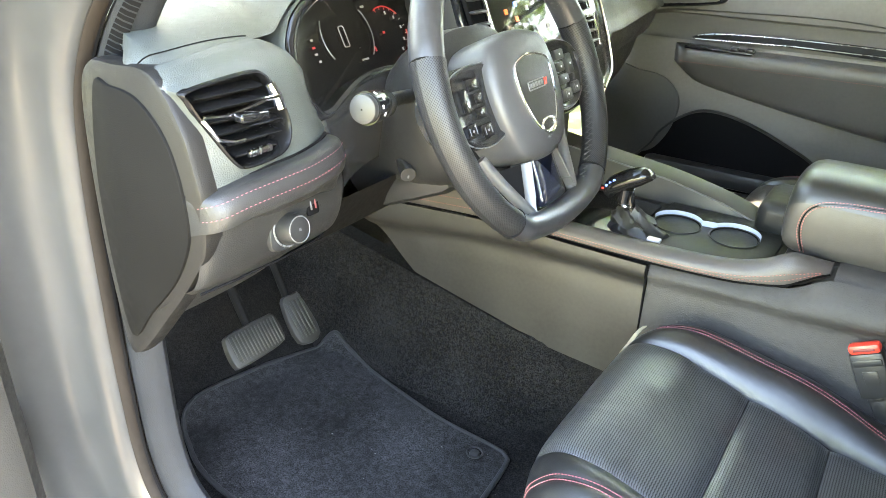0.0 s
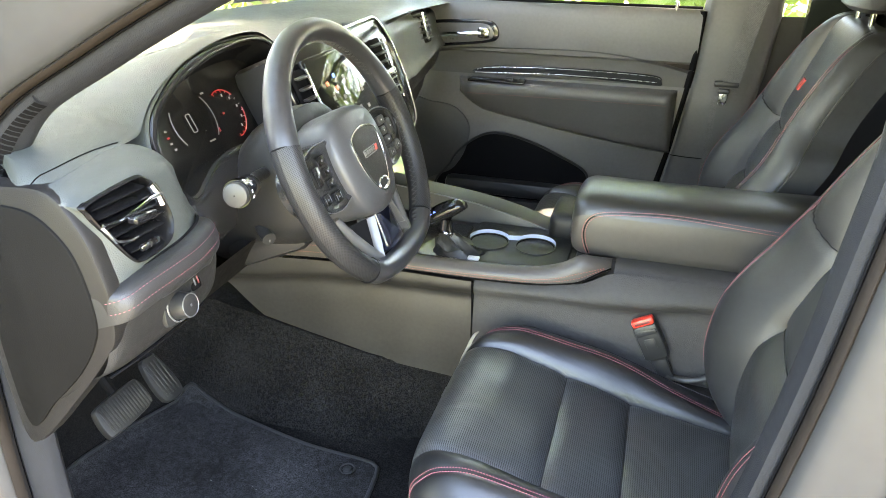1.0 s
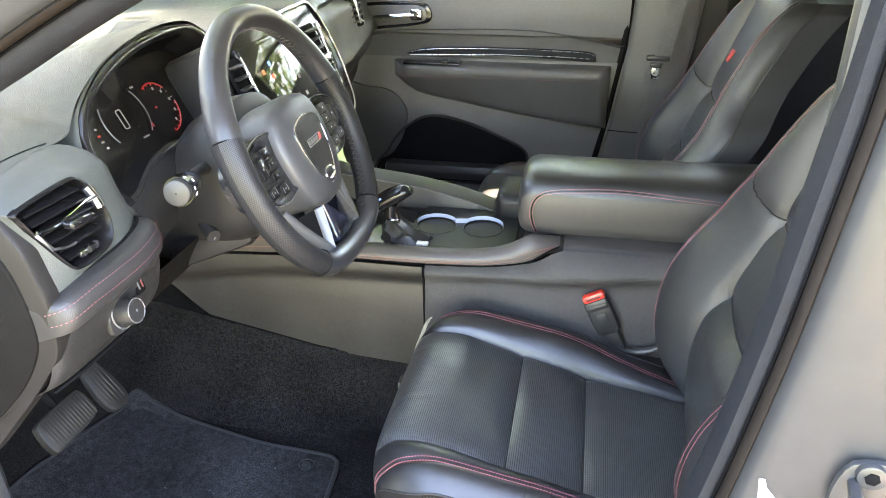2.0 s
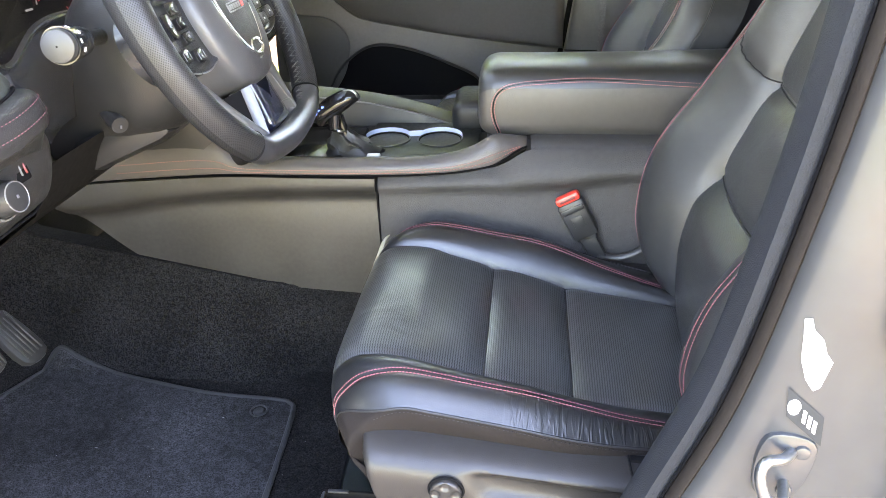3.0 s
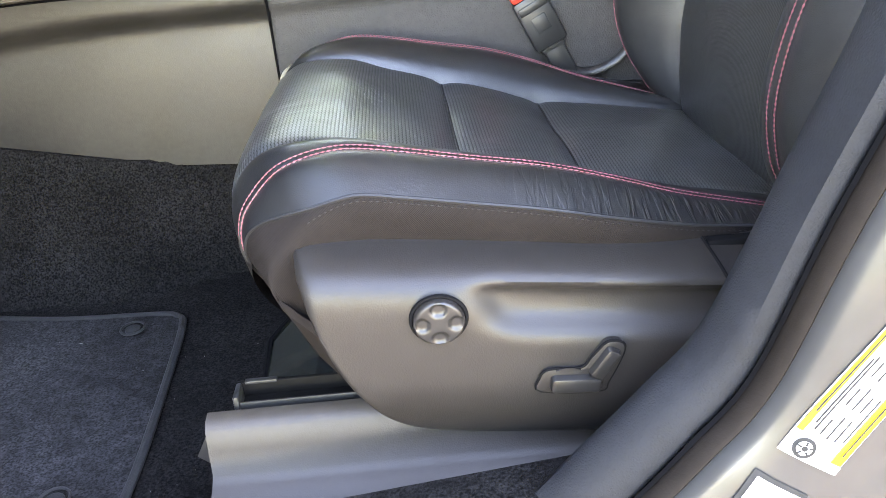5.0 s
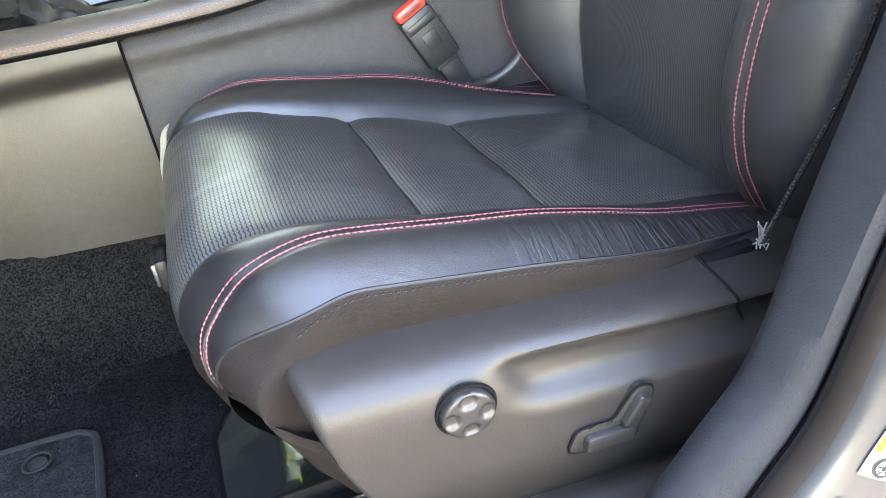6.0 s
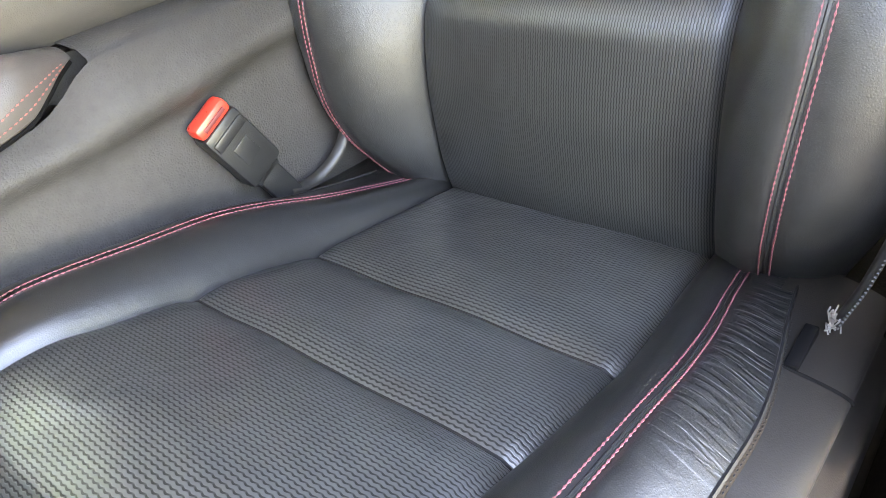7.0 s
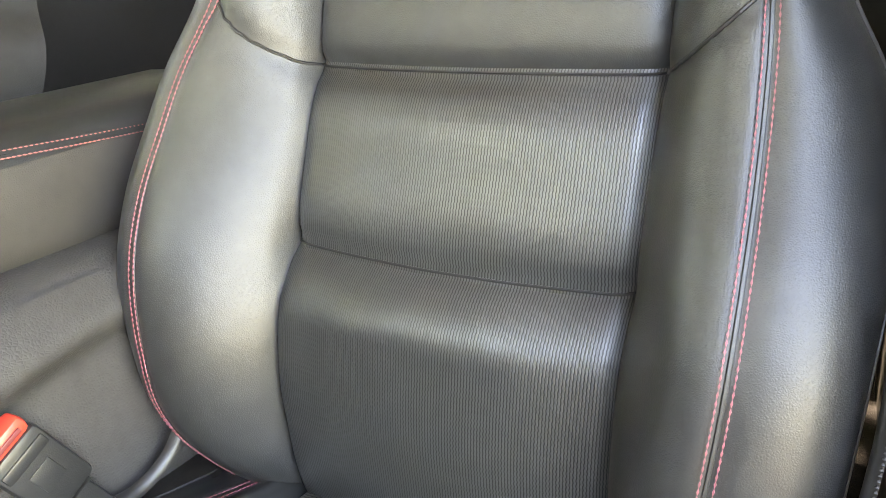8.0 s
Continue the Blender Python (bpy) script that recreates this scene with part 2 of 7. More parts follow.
LEGEND = mat("switch_legend", (0.70, 0.70, 0.72), 0.5)
WEB = ribbed("belt_webbing", (0.095, 0.092, 0.089), 0.7, 0.0022)
TRIMGREY = mat("door_trim_grey", (0.1036, 0.0999, 0.09694), 0.48, bump=0.25, scale=520, kind="grain", vary=0.1)
HEADLINER = mat("headliner", (0.60, 0.59, 0.57), 0.9, bump=0.3, scale=500)
CONCRETE = mat("driveway", (0.192, 0.1572, 0.123), 0.85, bump=0.5, scale=60, vary=0.25, vscale=1.5)
GRASS = mat("grass", (0.07, 0.09, 0.022), 0.9, bump=0.8, scale=40, vary=0.5, vscale=1.2)
LEAF = mat("leaves", (0.10, 0.14, 0.035), 0.55, vary=0.5, vscale=2.0)
nt = LEAF.node_tree
tr = nt.nodes.new("ShaderNodeBsdfTranslucent")
tr.inputs[0].default_value = (0.22, 0.32, 0.05, 1)
mx = nt.nodes.new("ShaderNodeMixShader")
mx.inputs[0].default_value = 0.4
nt.links.new(nt.nodes["Principled BSDF"].outputs[0], mx.inputs[1])
nt.links.new(tr.outputs[0], mx.inputs[2])
nt.links.new(mx.outputs[0], nt.nodes["Material Output"].inputs[0])
BARK = mat("bark", (0.16, 0.12, 0.09), 0.9, bump=0.8, scale=30, vary=0.3)
GLASS = glass("window_glass", (0.97, 1.0, 0.97))
LIT_RED = glow("lit_red", (0.8, 0.04, 0.04), 0.009)
LIT_WHITE = glow("lit_white", (0.6, 0.60, 0.60), 0.005)
LIT_BLUE = glow("lit_blue", (0.10, 0.25, 1.0), 0.06)
LIT_ORANGE = glow("lit_orange", (0.9, 0.15, 0.04), 0.03)
RINGGLOW = mat("cup_ring", (0.40, 0.45, 0.60), 0.35, vary=0.05)
SCREEN = mat("screen_glass", (0.010, 0.012, 0.009), 0.06, vary=0.1, spec=0.35, rvary=0.02)

LEATHERBROWN = mat("console_leather", (0.04781, 0.04144, 0.03889), 0.42, bump=0.3, scale=600, kind="grain", vary=0.12)
LEATHERSMOOTH = mat("wheel_leather", (0.024, 0.024, 0.0264), 0.32, rvary=0.02, bump=0.08, scale=900, kind="grain", vary=0.15)
PLASTICSMOOTH = mat("airbag_plastic", (0.044, 0.0448, 0.048), 0.42, bump=0.15, scale=800, kind="grain", vary=0.08)
STITCHDULL = mat("dull_red_stitch", (0.28, 0.09, 0.08), 0.7, vary=0.2, vscale=60)
SATINDARK = mat("satin_dark_trim", (0.11, 0.11, 0.112), 0.34, metal=0.2, vary=0.08)
LACING = mat("dark_lacing", (0.022, 0.022, 0.023), 0.5)
LEGENDDARK = mat("grey_lacing", (0.0675, 0.0675, 0.06975), 0.6)
RUBBERD = mat("pedal_rubber", (0.0084, 0.0081, 0.0078), 0.6, bump=0.3, scale=400, vary=0.3, vscale=40)
MESHGRILLE = mat("grille_mesh", (0.05, 0.05, 0.05), 0.6, bump=0.8, scale=900)
PILLARTRIM = mat("pillar_trim", (0.0221, 0.01997, 0.01827), 0.5, spec=0.25, bump=0.2, scale=700, vary=0.1)
VINYL = mat("armrest_vinyl", (0.03808, 0.03522, 0.03284), 0.42, rvary=0.03, bump=0.25, scale=600, kind="grain", vary=0.1)
SATINSPOKE = mat("spoke_silver", (0.12, 0.117, 0.114), 0.40, metal=0.5, vary=0.08)
INLAY = mat("spoke_inlay_blue", (0.010, 0.012, 0.022), 0.18, coat=0.5, vary=0.1, rvary=0.03)
PADBLACK = mat("pad_black", (0.015, 0.015, 0.016), 0.24, vary=0.1, rvary=0.02)
TRIMBLACK = mat("pillar_black", (0.01591, 0.01711, 0.01989), 0.6, spec=0.14, bump=0.35, scale=500, kind="grain", vary=0.15)
TRAYBLACK = mat("tray_black", (0.010, 0.0105, 0.011), 0.45, spec=0.3, bump=0.15, scale=700, vary=0.15)
PERF_GRIP = perforated("perforated_grip", (0.0143, 0.0143, 0.0154), 0.45, 0.0027, 0.0027, 0.95, 0.7, 0.4)
VENTBLACK = mat("vent_black", (0.006, 0.006, 0.0065), 0.25, spec=0.15, vary=0.1, rvary=0.03)
SATINPLASTIC = mat("switch_plastic", (0.0156, 0.0144, 0.0138), 0.36, rvary=0.03, vary=0.1)


# ---------------------------------------------------------------- mesh tools
def part(name, bm, material, parent=None, label="", smooth=True):
    me = bpy.data.meshes.new(name)
    bmesh.ops.recalc_face_normals(bm, faces=bm.faces[:])
    bm.to_mesh(me)
    bm.free()
    me.materials.append(material)
    if smooth:
        me.polygons.foreach_set("use_smooth", [True] * len(me.polygons))
        me.set_sharp_from_angle(angle=radians(42))
    ob = new(name, me)
    if parent is not None:
        ob.parent = parent
    if label:
        ob["label"] = label
    return ob


def thing(name, label, category, group="", kind=""):
    return tagged(new(name), label, category, group, kind)


def V(*a):
    return Vector(a)


def smoothline(pts, n=8, closed=False):
    """Catmull-Rom through pts, n steps a span."""
    pts = [Vector(p) for p in pts]
    k = len(pts)
    out = []
    for i in range(k if closed else k - 1):
        p0 = pts[(i - 1) % k] if closed or i > 0 else pts[i] * 2 - pts[i + 1]
        p1, p2 = pts[i], pts[(i + 1) % k]
        p3 = pts[(i + 2) % k] if closed or i + 2 < k else p2 * 2 - p1
        for j in range(n):
            t = j / n
            out.append(0.5 * (2 * p1 + (p2 - p0) * t + (2 * p0 - 5 * p1 + 4 * p2 - p3) * t * t + (3 * p1 - p0 - 3 * p2 + p3) * t ** 3))
    if not closed:
        out.append(pts[-1])
    return out


def curve1(table, x):
    """Smooth value at x from rows (x, value)."""
    xs = [r[0] for r in table]
    if x <= xs[0]:
        return table[0][1]
    if x >= xs[-1]:
        return table[-1][1]
    i = max(j for j in range(len(xs)) if xs[j] <= x)
    t = (x - xs[i]) / (xs[i + 1] - xs[i])
    y1, y2 = table[i][1], table[i + 1][1]
    y0 = table[i - 1][1] if i else y1
    y3 = table[i + 2][1] if i + 2 < len(xs) else y2
    x0 = xs[i - 1] if i else xs[i] - (xs[i + 1] - xs[i])
    x3 = xs[i + 2] if i + 2 < len(xs) else xs[i + 1] + (xs[i + 1] - xs[i])
    h = xs[i + 1] - xs[i]
    m1, m2 = (y2 - y0) / (xs[i + 1] - x0) * h, (y3 - y1) / (x3 - xs[i]) * h
    return (2 * t ** 3 - 3 * t * t + 1) * y1 + (t ** 3 - 2 * t * t + t) * m1 + (-2 * t ** 3 + 3 * t * t) * y2 + (t ** 3 - t * t) * m2


def grid(rows, closed=False, bm=None, caps=False):
    """Quads over rows of points, with a UV map in metres."""
    bm = bm or bmesh.new()
    uvl = bm.loops.layers.uv.verify()
    vs = [[bm.verts.new(p) for p in r] for r in rows]
    n = len(rows[0])
    us, vv = [], []
    for i, r in enumerate(rows):
        acc, l = 0.0, [0.0]
        for j in range(1, n):
            acc += (Vector(r[j]) - Vector(r[j - 1])).length
            l.append(acc)
        us.append([x - acc / 2 for x in l])
    mid = n // 2
    acc, vv = 0.0, [0.0]
    for i in range(1, len(rows)):
        acc += (Vector(rows[i][mid]) - Vector(rows[i - 1][mid])).length
        vv.append(acc)
    for i in range(len(rows) - 1):
        for j in range(n if closed else n - 1):
            k = (j + 1) % n
            q = [(i, j), (i, k), (i + 1, k), (i + 1, j)]
            try:
                f = bm.faces.new([vs[a][b] for a, b in q])
            except ValueError:
                continue
            for lp, (a, b) in zip(f.loops, q):
                lp[uvl].uv = (us[a][b], vv[a])
    if caps:
        for r in (vs[0], vs[-1]):
            try:
                bm.faces.new(r)
            except ValueError:
                pass
    return bm


def tube(path, r, sides=8, closed=False, bm=None, flat=1.0):
    """A round (or flattened) cord along a path."""
    path = [Vector(p) for p in path]
    k = len(path)
    rings = []
    up = None
    for i, p in enumerate(path):
        a = path[(i - 1) % k] if closed or i else p
        b = path[(i + 1) % k] if closed or i < k - 1 else p
        d = (b - a).normalized()
        if up is None:
            up = d.orthogonal().normalized()
        up = (up - d * up.dot(d)).normalized()
        s = d.cross(up)
        rings.append([p + (up * math.cos(q) + s * math.sin(q) * flat) * r for q in [2 * math.pi * j / sides for j in range(sides)]])
    if closed:
        rings.append(rings[0])
    return grid(rings, True, bm, caps=not closed)


def rbox(cx, cy, cz, sx, sy, sz, bevel=0.004, m=None, seg=2, bm=None):
    """A box with rounded edges."""
    b2 = bmesh.new()
    bmesh.ops.create_cube(b2, size=1.0)
    bmesh.ops.scale(b2, vec=(sx, sy, sz), verts=b2.verts[:])
    bevel = min(bevel, 0.45 * min(sx, sy, sz))
    bmesh.ops.bevel(b2, geom=b2.edges[:], offset=bevel, segments=seg, affect="EDGES", profile=0.5)
    bmesh.ops.translate(b2, vec=(cx, cy, cz), verts=b2.verts[:])
    if m is not None:
        bmesh.ops.transform(b2, matrix=m, verts=b2.verts[:])
    if bm is None:
        return b2
    merge(bm, b2)
    return bm


def merge(bm, b2):
    me = bpy.data.meshes.new("tmp")
    b2.to_mesh(me)
    b2.free()
    bm.from_mesh(me)
    bpy.data.meshes.remove(me)
    return bm


def plate(loop, depth, m=None, bevel=0.0, inset_in=0.0):
    """A flat outline in its own x, y plane, extruded along -z by depth, its front edge rounded."""
    n = len(loop)
    c = sum((Vector((*p, 0)) for p in loop), Vector()) / n
    rows = []
    steps = [(0.0, -depth), (0.0, -bevel), (bevel * 0.3, -bevel * 0.3), (bevel, 0.0)] if bevel else [(0.0, -depth), (0.0, 0.0)]
    for ins, z in steps:
        row = []
        for i in range(n):
            p, q = Vector((*loop[i - 1], 0)), Vector((*loop[(i + 1) % n], 0))
            d = (q - p).normalized()
            nn = Vector((d.y, -d.x, 0))
            v = Vector((*loop[i], 0))
            if (v - c).dot(nn) < 0:
                nn = -nn
            row.append(v - nn * ins + Vector((0, 0, z)))
        rows.append(row)
    bm = grid(rows, True, caps=True)
    if m is not None:
        bmesh.ops.transform(bm, matrix=m, verts=bm.verts[:])
    return bm


def disc(r, depth, m=None, bevel=0.001, n=32):
    return plate([(r * math.cos(2 * math.pi * i / n), r * math.sin(2 * math.pi * i / n)) for i in range(n)], depth, m, bevel)


def ring(path_r, r, m=None, n=40, sides=8, flat=1.0):
    bm = tube([(path_r * math.cos(2 * math.pi * i / n), path_r * math.sin(2 * math.pi * i / n), 0) for i in range(n)], r, sides, True, flat=flat)
    if m is not None:
        bmesh.ops.transform(bm, matrix=m, verts=bm.verts[:])
    return bm


def basis(o, xdir, zdir):
    """A pose with its own x along xdir and z along zdir."""
    z = Vector(zdir).normalized()
    x = Vector(xdir)
    x = (x - z * x.dot(z)).normalized()
    y = z.cross(x)
    return Matrix(((x.x, y.x, z.x, o[0]), (x.y, y.y, z.y, o[1]), (x.z, y.z, z.z, o[2]), (0, 0, 0, 1)))


def rounded(w, h, r, n=5):
    """A rounded rectangle outline about the origin."""
    out = []
    for cx, cy, a0 in ((w / 2 - r, h / 2 - r, 0), (-w / 2 + r, h / 2 - r, 90), (-w / 2 + r, -h / 2 + r, 180), (w / 2 - r, -h / 2 + r, 270)):
        for i in range(n + 1):
            a = radians(a0 + 90 * i / n)
            out.append((cx + r * math.cos(a), cy + r * math.sin(a)))
    return out


def stitches(lines, pitch=0.0042, length=0.0046, r=0.00080):
    """Rows of short raised threads along the given lines."""
    bm = bmesh.new()
    for pts in lines:
        pts = [Vector(p) for p in pts]
        acc, nxt = 0.0, 0.0
        for a, b in zip(pts[:-1], pts[1:]):
            l = (b - a).length
            while l and nxt < acc + l:
                p = a + (b - a) * ((nxt - acc) / l)
                d = (b - a).normalized()
                s = d.orthogonal().normalized()
                u = d.cross(s)
                h = d * length / 2
                ends = [bm.verts.new(p - h), bm.verts.new(p + h)]
                mid = [bm.verts.new(p + (s * math.cos(q) + u * math.sin(q)) * r) for q in (0, 1.57, 3.14, 4.71)]
                for i in range(4):
                    bm.faces.new((ends[0], mid[i], mid[(i + 1) % 4]))
                    bm.faces.new((ends[1], mid[(i + 1) % 4], mid[i]))
                nxt += pitch
            acc += l
    return bm


# ---------------------------------------------------------------- ground and shell
def ground_sheet():
    bm = bmesh.new()
    bmesh.ops.create_grid(bm, x_segments=40, y_segments=40, size=400.0)
    return tagged(part("ground", bm, GRASS), "sunlit grass lawn round the parked car", "ground", kind="structure")


ground_sheet()
bm = rbox(-0.5, -1.0, -0.02, 12.0, 7.0, 0.05, 0.01)
tagged(part("driveway", bm, CONCRETE), "worn warm-grey concrete driveway under the parked car", "driveway", kind="structure")

# Door opening on the driver's side: a line round it (x, z), with the frame swept along it.
OPENING = smoothline([(.151, 0, 1.52), (.147, 0, 1.38), (.136, 0, 1.26), (.120, 0, 1.12), (.091, 0, .95), (.051, 0, .825), (.024, 0, .735), (-.005, 0, .69), (-.036, 0, .648), (-.075, 0, .600),
                      (-.12, 0, .567), (-.20, 0, .546), (-.31, 0, .540), (-.45, 0, .545), (-.60, 0, .575), (-.700, 0, .63), (-.734, 0, .70), (-.740, 0, .82), (-.736, 0, .95), (-.725, 0, 1.10), (-.700, 0, 1.205), (-.630, 0, 1.293),
                      (-.52, 0, 1.357), (-.40, 0, 1.418), (-.22, 0, 1.50), (-.02, 0, 1.56), (.11, 0, 1.57)], 8, True)


def sweep_opening(profile, slim=False):
    """Rows round the door opening; profile rows are (outward distance, y)."""
    k = len(OPENING)
    rows = []
    for i, p in enumerate(OPENING + OPENING[:1]):
        i %= k
        d = (OPENING[(i + 1) % k] - OPENING[i - 1]).normalized()
        n = Vector((-d.z, 0, d.x))
        c = Vector((-0.27, 0, 1.07))
        if n.dot(p - c) < 0:
            n = -n
        f = curve1([(.62, 1.0), (.68, .8), (.75, .45), (.82, .2), (.90, .14), (1.60, .14)], p.z) if slim and p.x > -.09 and p.z < 1.5 else 1.0
        if slim and p.x < .05 and p.z > 1.2:
            f = curve1([(1.20, 1.0), (1.26, .75), (1.31, .45), (1.7, .45)], p.z)
        rows.append([Vector((p.x, 0, p.z)) + n * (o * f if o < 0 else o) + Vector((0, y, 0)) for o, y in profile])
    return rows


shell = thing("car_body_side", "grey painted car body side round an open driver's doorway", "car body", kind="structure")
part("body_panel", grid(sweep_opening([(.0150, -.360), (.0165, -.369), (.022, -.377), (.040, -.384), (.075, -.390), (.100, -.397), (.115, -.412), (.128, -.428), (.150, -.440), (.26, -.462), (.34, -.47)])), PAINT, shell, "glossy grey painted door frame with pressed ridges")
part("door_seal", grid(sweep_opening([(.0165, -.352), (.0165, -.362), (.0155, -.3665), (.0135, -.368), (.0112, -.366), (.0098, -.361), (.0095, -.355), (.011, -.351), (.013, -.3485)])), RUBBER, shell, "soft brownish rubber bulb seal")
part("inner_trim", grid(sweep_opening([(.0145, -.345), (.011, -.3490), (.006, -.3500), (-.004, -.347), (-.014, -.339), (-.020, -.330), (-.022, -.321), (-.018, -.314), (.0, -.308), (.04, -.300)], True)), TRIMBLACK, shell, "black plastic pillar and sill trim")
part("seal_lip", grid(sweep_opening([(.0105, -.3510), (.0072, -.3535), (.0080, -.3565), (.0110, -.3530)])), SEAM, shell)

# Outer skin of the shell, so that the cabin is closed round the view.
bm = grid([[(x, 1.24, z) for x in (-.70, .30, 1.6)] for z in (.45, .80, 1.24)])
tagged(part("wall_far_side", bm, PLASTIC_D), "dark inner body side behind the door panel", "wall", kind="structure")
bm = rbox(1.02, 1.20, 1.40, 1.42, .04, .44, .01)
tagged(part("window_rear_far", bm, SCREEN), "dark tinted rear side window", "window", kind="structure")
mdoor = basis((-.98, -.93, .98), (-.36, -.93, 0), (.93, -.36, 0))
bm = rbox(0, 0, 0, 1.0, 1.10, .09, .03, mdoor)
tagged(part("door_2", bm, SOFT), "open driver's door with a dark inner panel", "car door", kind="structure")
bm = rbox(.55, .39, 1.63, 2.1, 1.5, .05, .02)
tagged(part("roof", bm, HEADLINER), "light grey car headliner", "ceiling", kind="structure")
bm = rbox(1.75, .39, 1.03, .06, 1.6, 1.14, .02)
tagged(part("wall_rear", bm, PLASTIC_D), "dark rear end of the cabin", "wall", kind="structure")
bm = rbox(-1.16, .39, .80, .05, 1.6, .85, .02)
tagged(part("wall_front", bm, CARPET), "carpeted bulkhead in front of the footwell", "wall", kind="structure")
bm = rbox(1.02, -.345, 1.02, 1.42, .05, 1.16, .02)
tagged(part("wall_rear_door", bm, PLASTIC_D), "closed rear door behind the driver's doorway", "wall", kind="structure")

bm = rbox(.27, -.318, 1.05, .26, .02, 1.12, .008)
tagged(part("pillar_rear_near", bm, PLASTIC_D), "black lower pillar trim behind the driver's seat", "pillar", kind="structure")

bm = rbox(-1.75, .39, .72, 1.12, 1.66, .84, .12, seg=4)
tagged(part("car_front", bm, PAINT), "grey painted front end of the car", "car body", kind="structure")

# Carpeted floor with its rise to the toe board and the hump beside the sill.
def floor_height(x, y):
    z = .520
    t = max(0.0, (-x - .93) / .20)
    z += .30 * min(1.3, t) ** 1.3
    t = max(0.0, min(1.0, (-.245 - y) / .05))
    z += (.075 + .030 * max(0.0, min(1.0, (x + .30) / .25))) * t * t * (3 - 2 * t)
    t = max(0.0, min(1.0, (y - .155 - .055 * max(0.0, min(1.0, (x + .52) / .12))) / (.075 - .045 * max(0.0, min(1.0, (x + .52) / .12)))))
    z += (.16 + .06 * max(0, (-x - .5) / .3)) * t ** 1.6
    return z


rows = [[(x, y, floor_height(x, y)) for y in [-.33 + .0125 * j for j in range(49)]] for x in [-1.13 + .02 * i for i in range(76)]]
floor = tagged(part("floor", grid(rows), CARPET), "dark carpet on the car's footwell floor", "floor", kind="structure")
rows = [[(x, y, .515) for y in (-.34, 0, .27, .6, .9, 1.22)] for x in (.36, .8, 1.3, 1.75)]
tagged(part("floor_rear", grid(rows), CARPET), "dark carpet on the rear floor", "floor", kind="structure")
rows = [[(x, y, .52) for y in (.27, .6, .9, 1.22)] for x in (-1.13, -.5, 0, .36)]
tagged(part("floor_far_side", grid(rows), CARPET), "dark carpet on the passenger's floor", "floor", kind="structure")

# Floor mat
MATLOOP = smoothline([(-.436, .075, 0), (-.447, .098, 0), (-.475, .106, 0), (-.59, .114, 0), (-.70, .136, 0), (-.80, .160, 0), (-.86, .172, 0), (-.900, .178, 0), (-.926, .156, 0), (-.940, .10, 0), (-.955, 0, 0), (-.96, -.14, 0), (-.90, -.19, 0), (-.80, -.225, 0), (-.62, -.235, 0), (-.47, -.235, 0), (-.428, -.22, 0), (-.420, -.17, 0), (-.427, -.03, 0)], 6, True)
mat_thing = thing("floor_mat", "dark blue-black carpet floor mat with bound edges", "floor mat")
rows = []
c = Vector((-.68, -.05, 0))
for f in [i / 14 for i in range(15)]:
    rows.append([Vector((q.x, q.y, floor_height(q.x, q.y) + .008 + .0012 * noise.noise(q * 18))) for q in [c + (p - c) * max(f, .001) for p in MATLOOP]])
part("mat_carpet", grid(rows, True), MATCLOTH, mat_thing)
part("edge_binding", tube([(p.x, p.y, floor_height(p.x, p.y) + .0062) for p in MATLOOP], .0046, 8, True), BINDING, mat_thing, "raised bound edge")
for x, y in ((-.49, .068), (-.478, -.195)):
    fast = part("fastener", ring(.0135, .0014, basis((x, y, .5345), (1, 0, 0), (0, 0, 1)), 24, 6), BINDING, mat_thing, "round mat fastener")
    part("fastener_cap", disc(.009, .004, basis((x, y, .535), (1, 0, 0), (0, 0, 1)), .002, 18), BINDING, fast)

# Pale lint scattered over the mat and carpet
rnd = random.Random(5)
verts, faces = [], []
for k in range(80):
    x, y = rnd.uniform(-.95, -.30), rnd.uniform(-.23, .15)
    z = floor_height(x, y) + (.0095 if x < -.43 else .002)
    s = rnd.uniform(.0005, .0013)
    n = len(verts)
    verts += [(x + rnd.uniform(-s, s) * (2.5 if k % 5 == 0 else 1), y + rnd.uniform(-s, s), z + rnd.uniform(0, s)) for _ in range(4)]
    faces += [(n, n + 1, n + 2), (n, n + 2, n + 3), (n, n + 3, n + 1), (n + 1, n + 3, n + 2)]
me = bpy.data.meshes.new("carpet_lint")
me.from_pydata(verts, [], faces)
me.materials.append(LINT)
tagged(new("carpet_lint", me), "pale specks of lint on the dark carpet", "lint", kind="stuff")

# ---------------------------------------------------------------- seats
# Stations along the cushion: x, insert height, stitch height, side seam height.
STATIONS = [(-.215, .690, .690, .690), (-.248, .702, .702, .702), (-.277, .722, .722, .719), (-.293, .750, .749, .740), (-.290, .780, .776, .762), (-.274, .8015, .797, .778), (-.250, .8125, .8135, .793), (-.21, .811, .8225, .8045), (-.17, .8005, .8200, .8030), (-.107, .780, .808, .792),
            (-.05, .764, .797, .781), (0, .750, .7815, .768), (.05, .742, .7625, .755), (.10, .736, .747, .745), (.155, .727, .731, .735), (.20, .720, .721, .722)]
FINE = smoothline([(s[0], s[1], 0) for s in STATIONS], 6)
FINE_B = smoothline([(s[0], s[2], 0) for s in STATIONS], 6)
FINE_S = smoothline([(s[0], s[3], 0) for s in STATIONS], 6)
SEAM1, SEAM2 = -.107, 0.0


def seam_dip(x):
    """Valleys in the insert at the cross seams."""
    d = 0.0
    for s in (SEAM1, SEAM2):
        d += .0065 * math.exp(-((x - s) / .007) ** 2) + .003 * math.exp(-((x - s) / .022) ** 2)
    return d


INSERT = .140


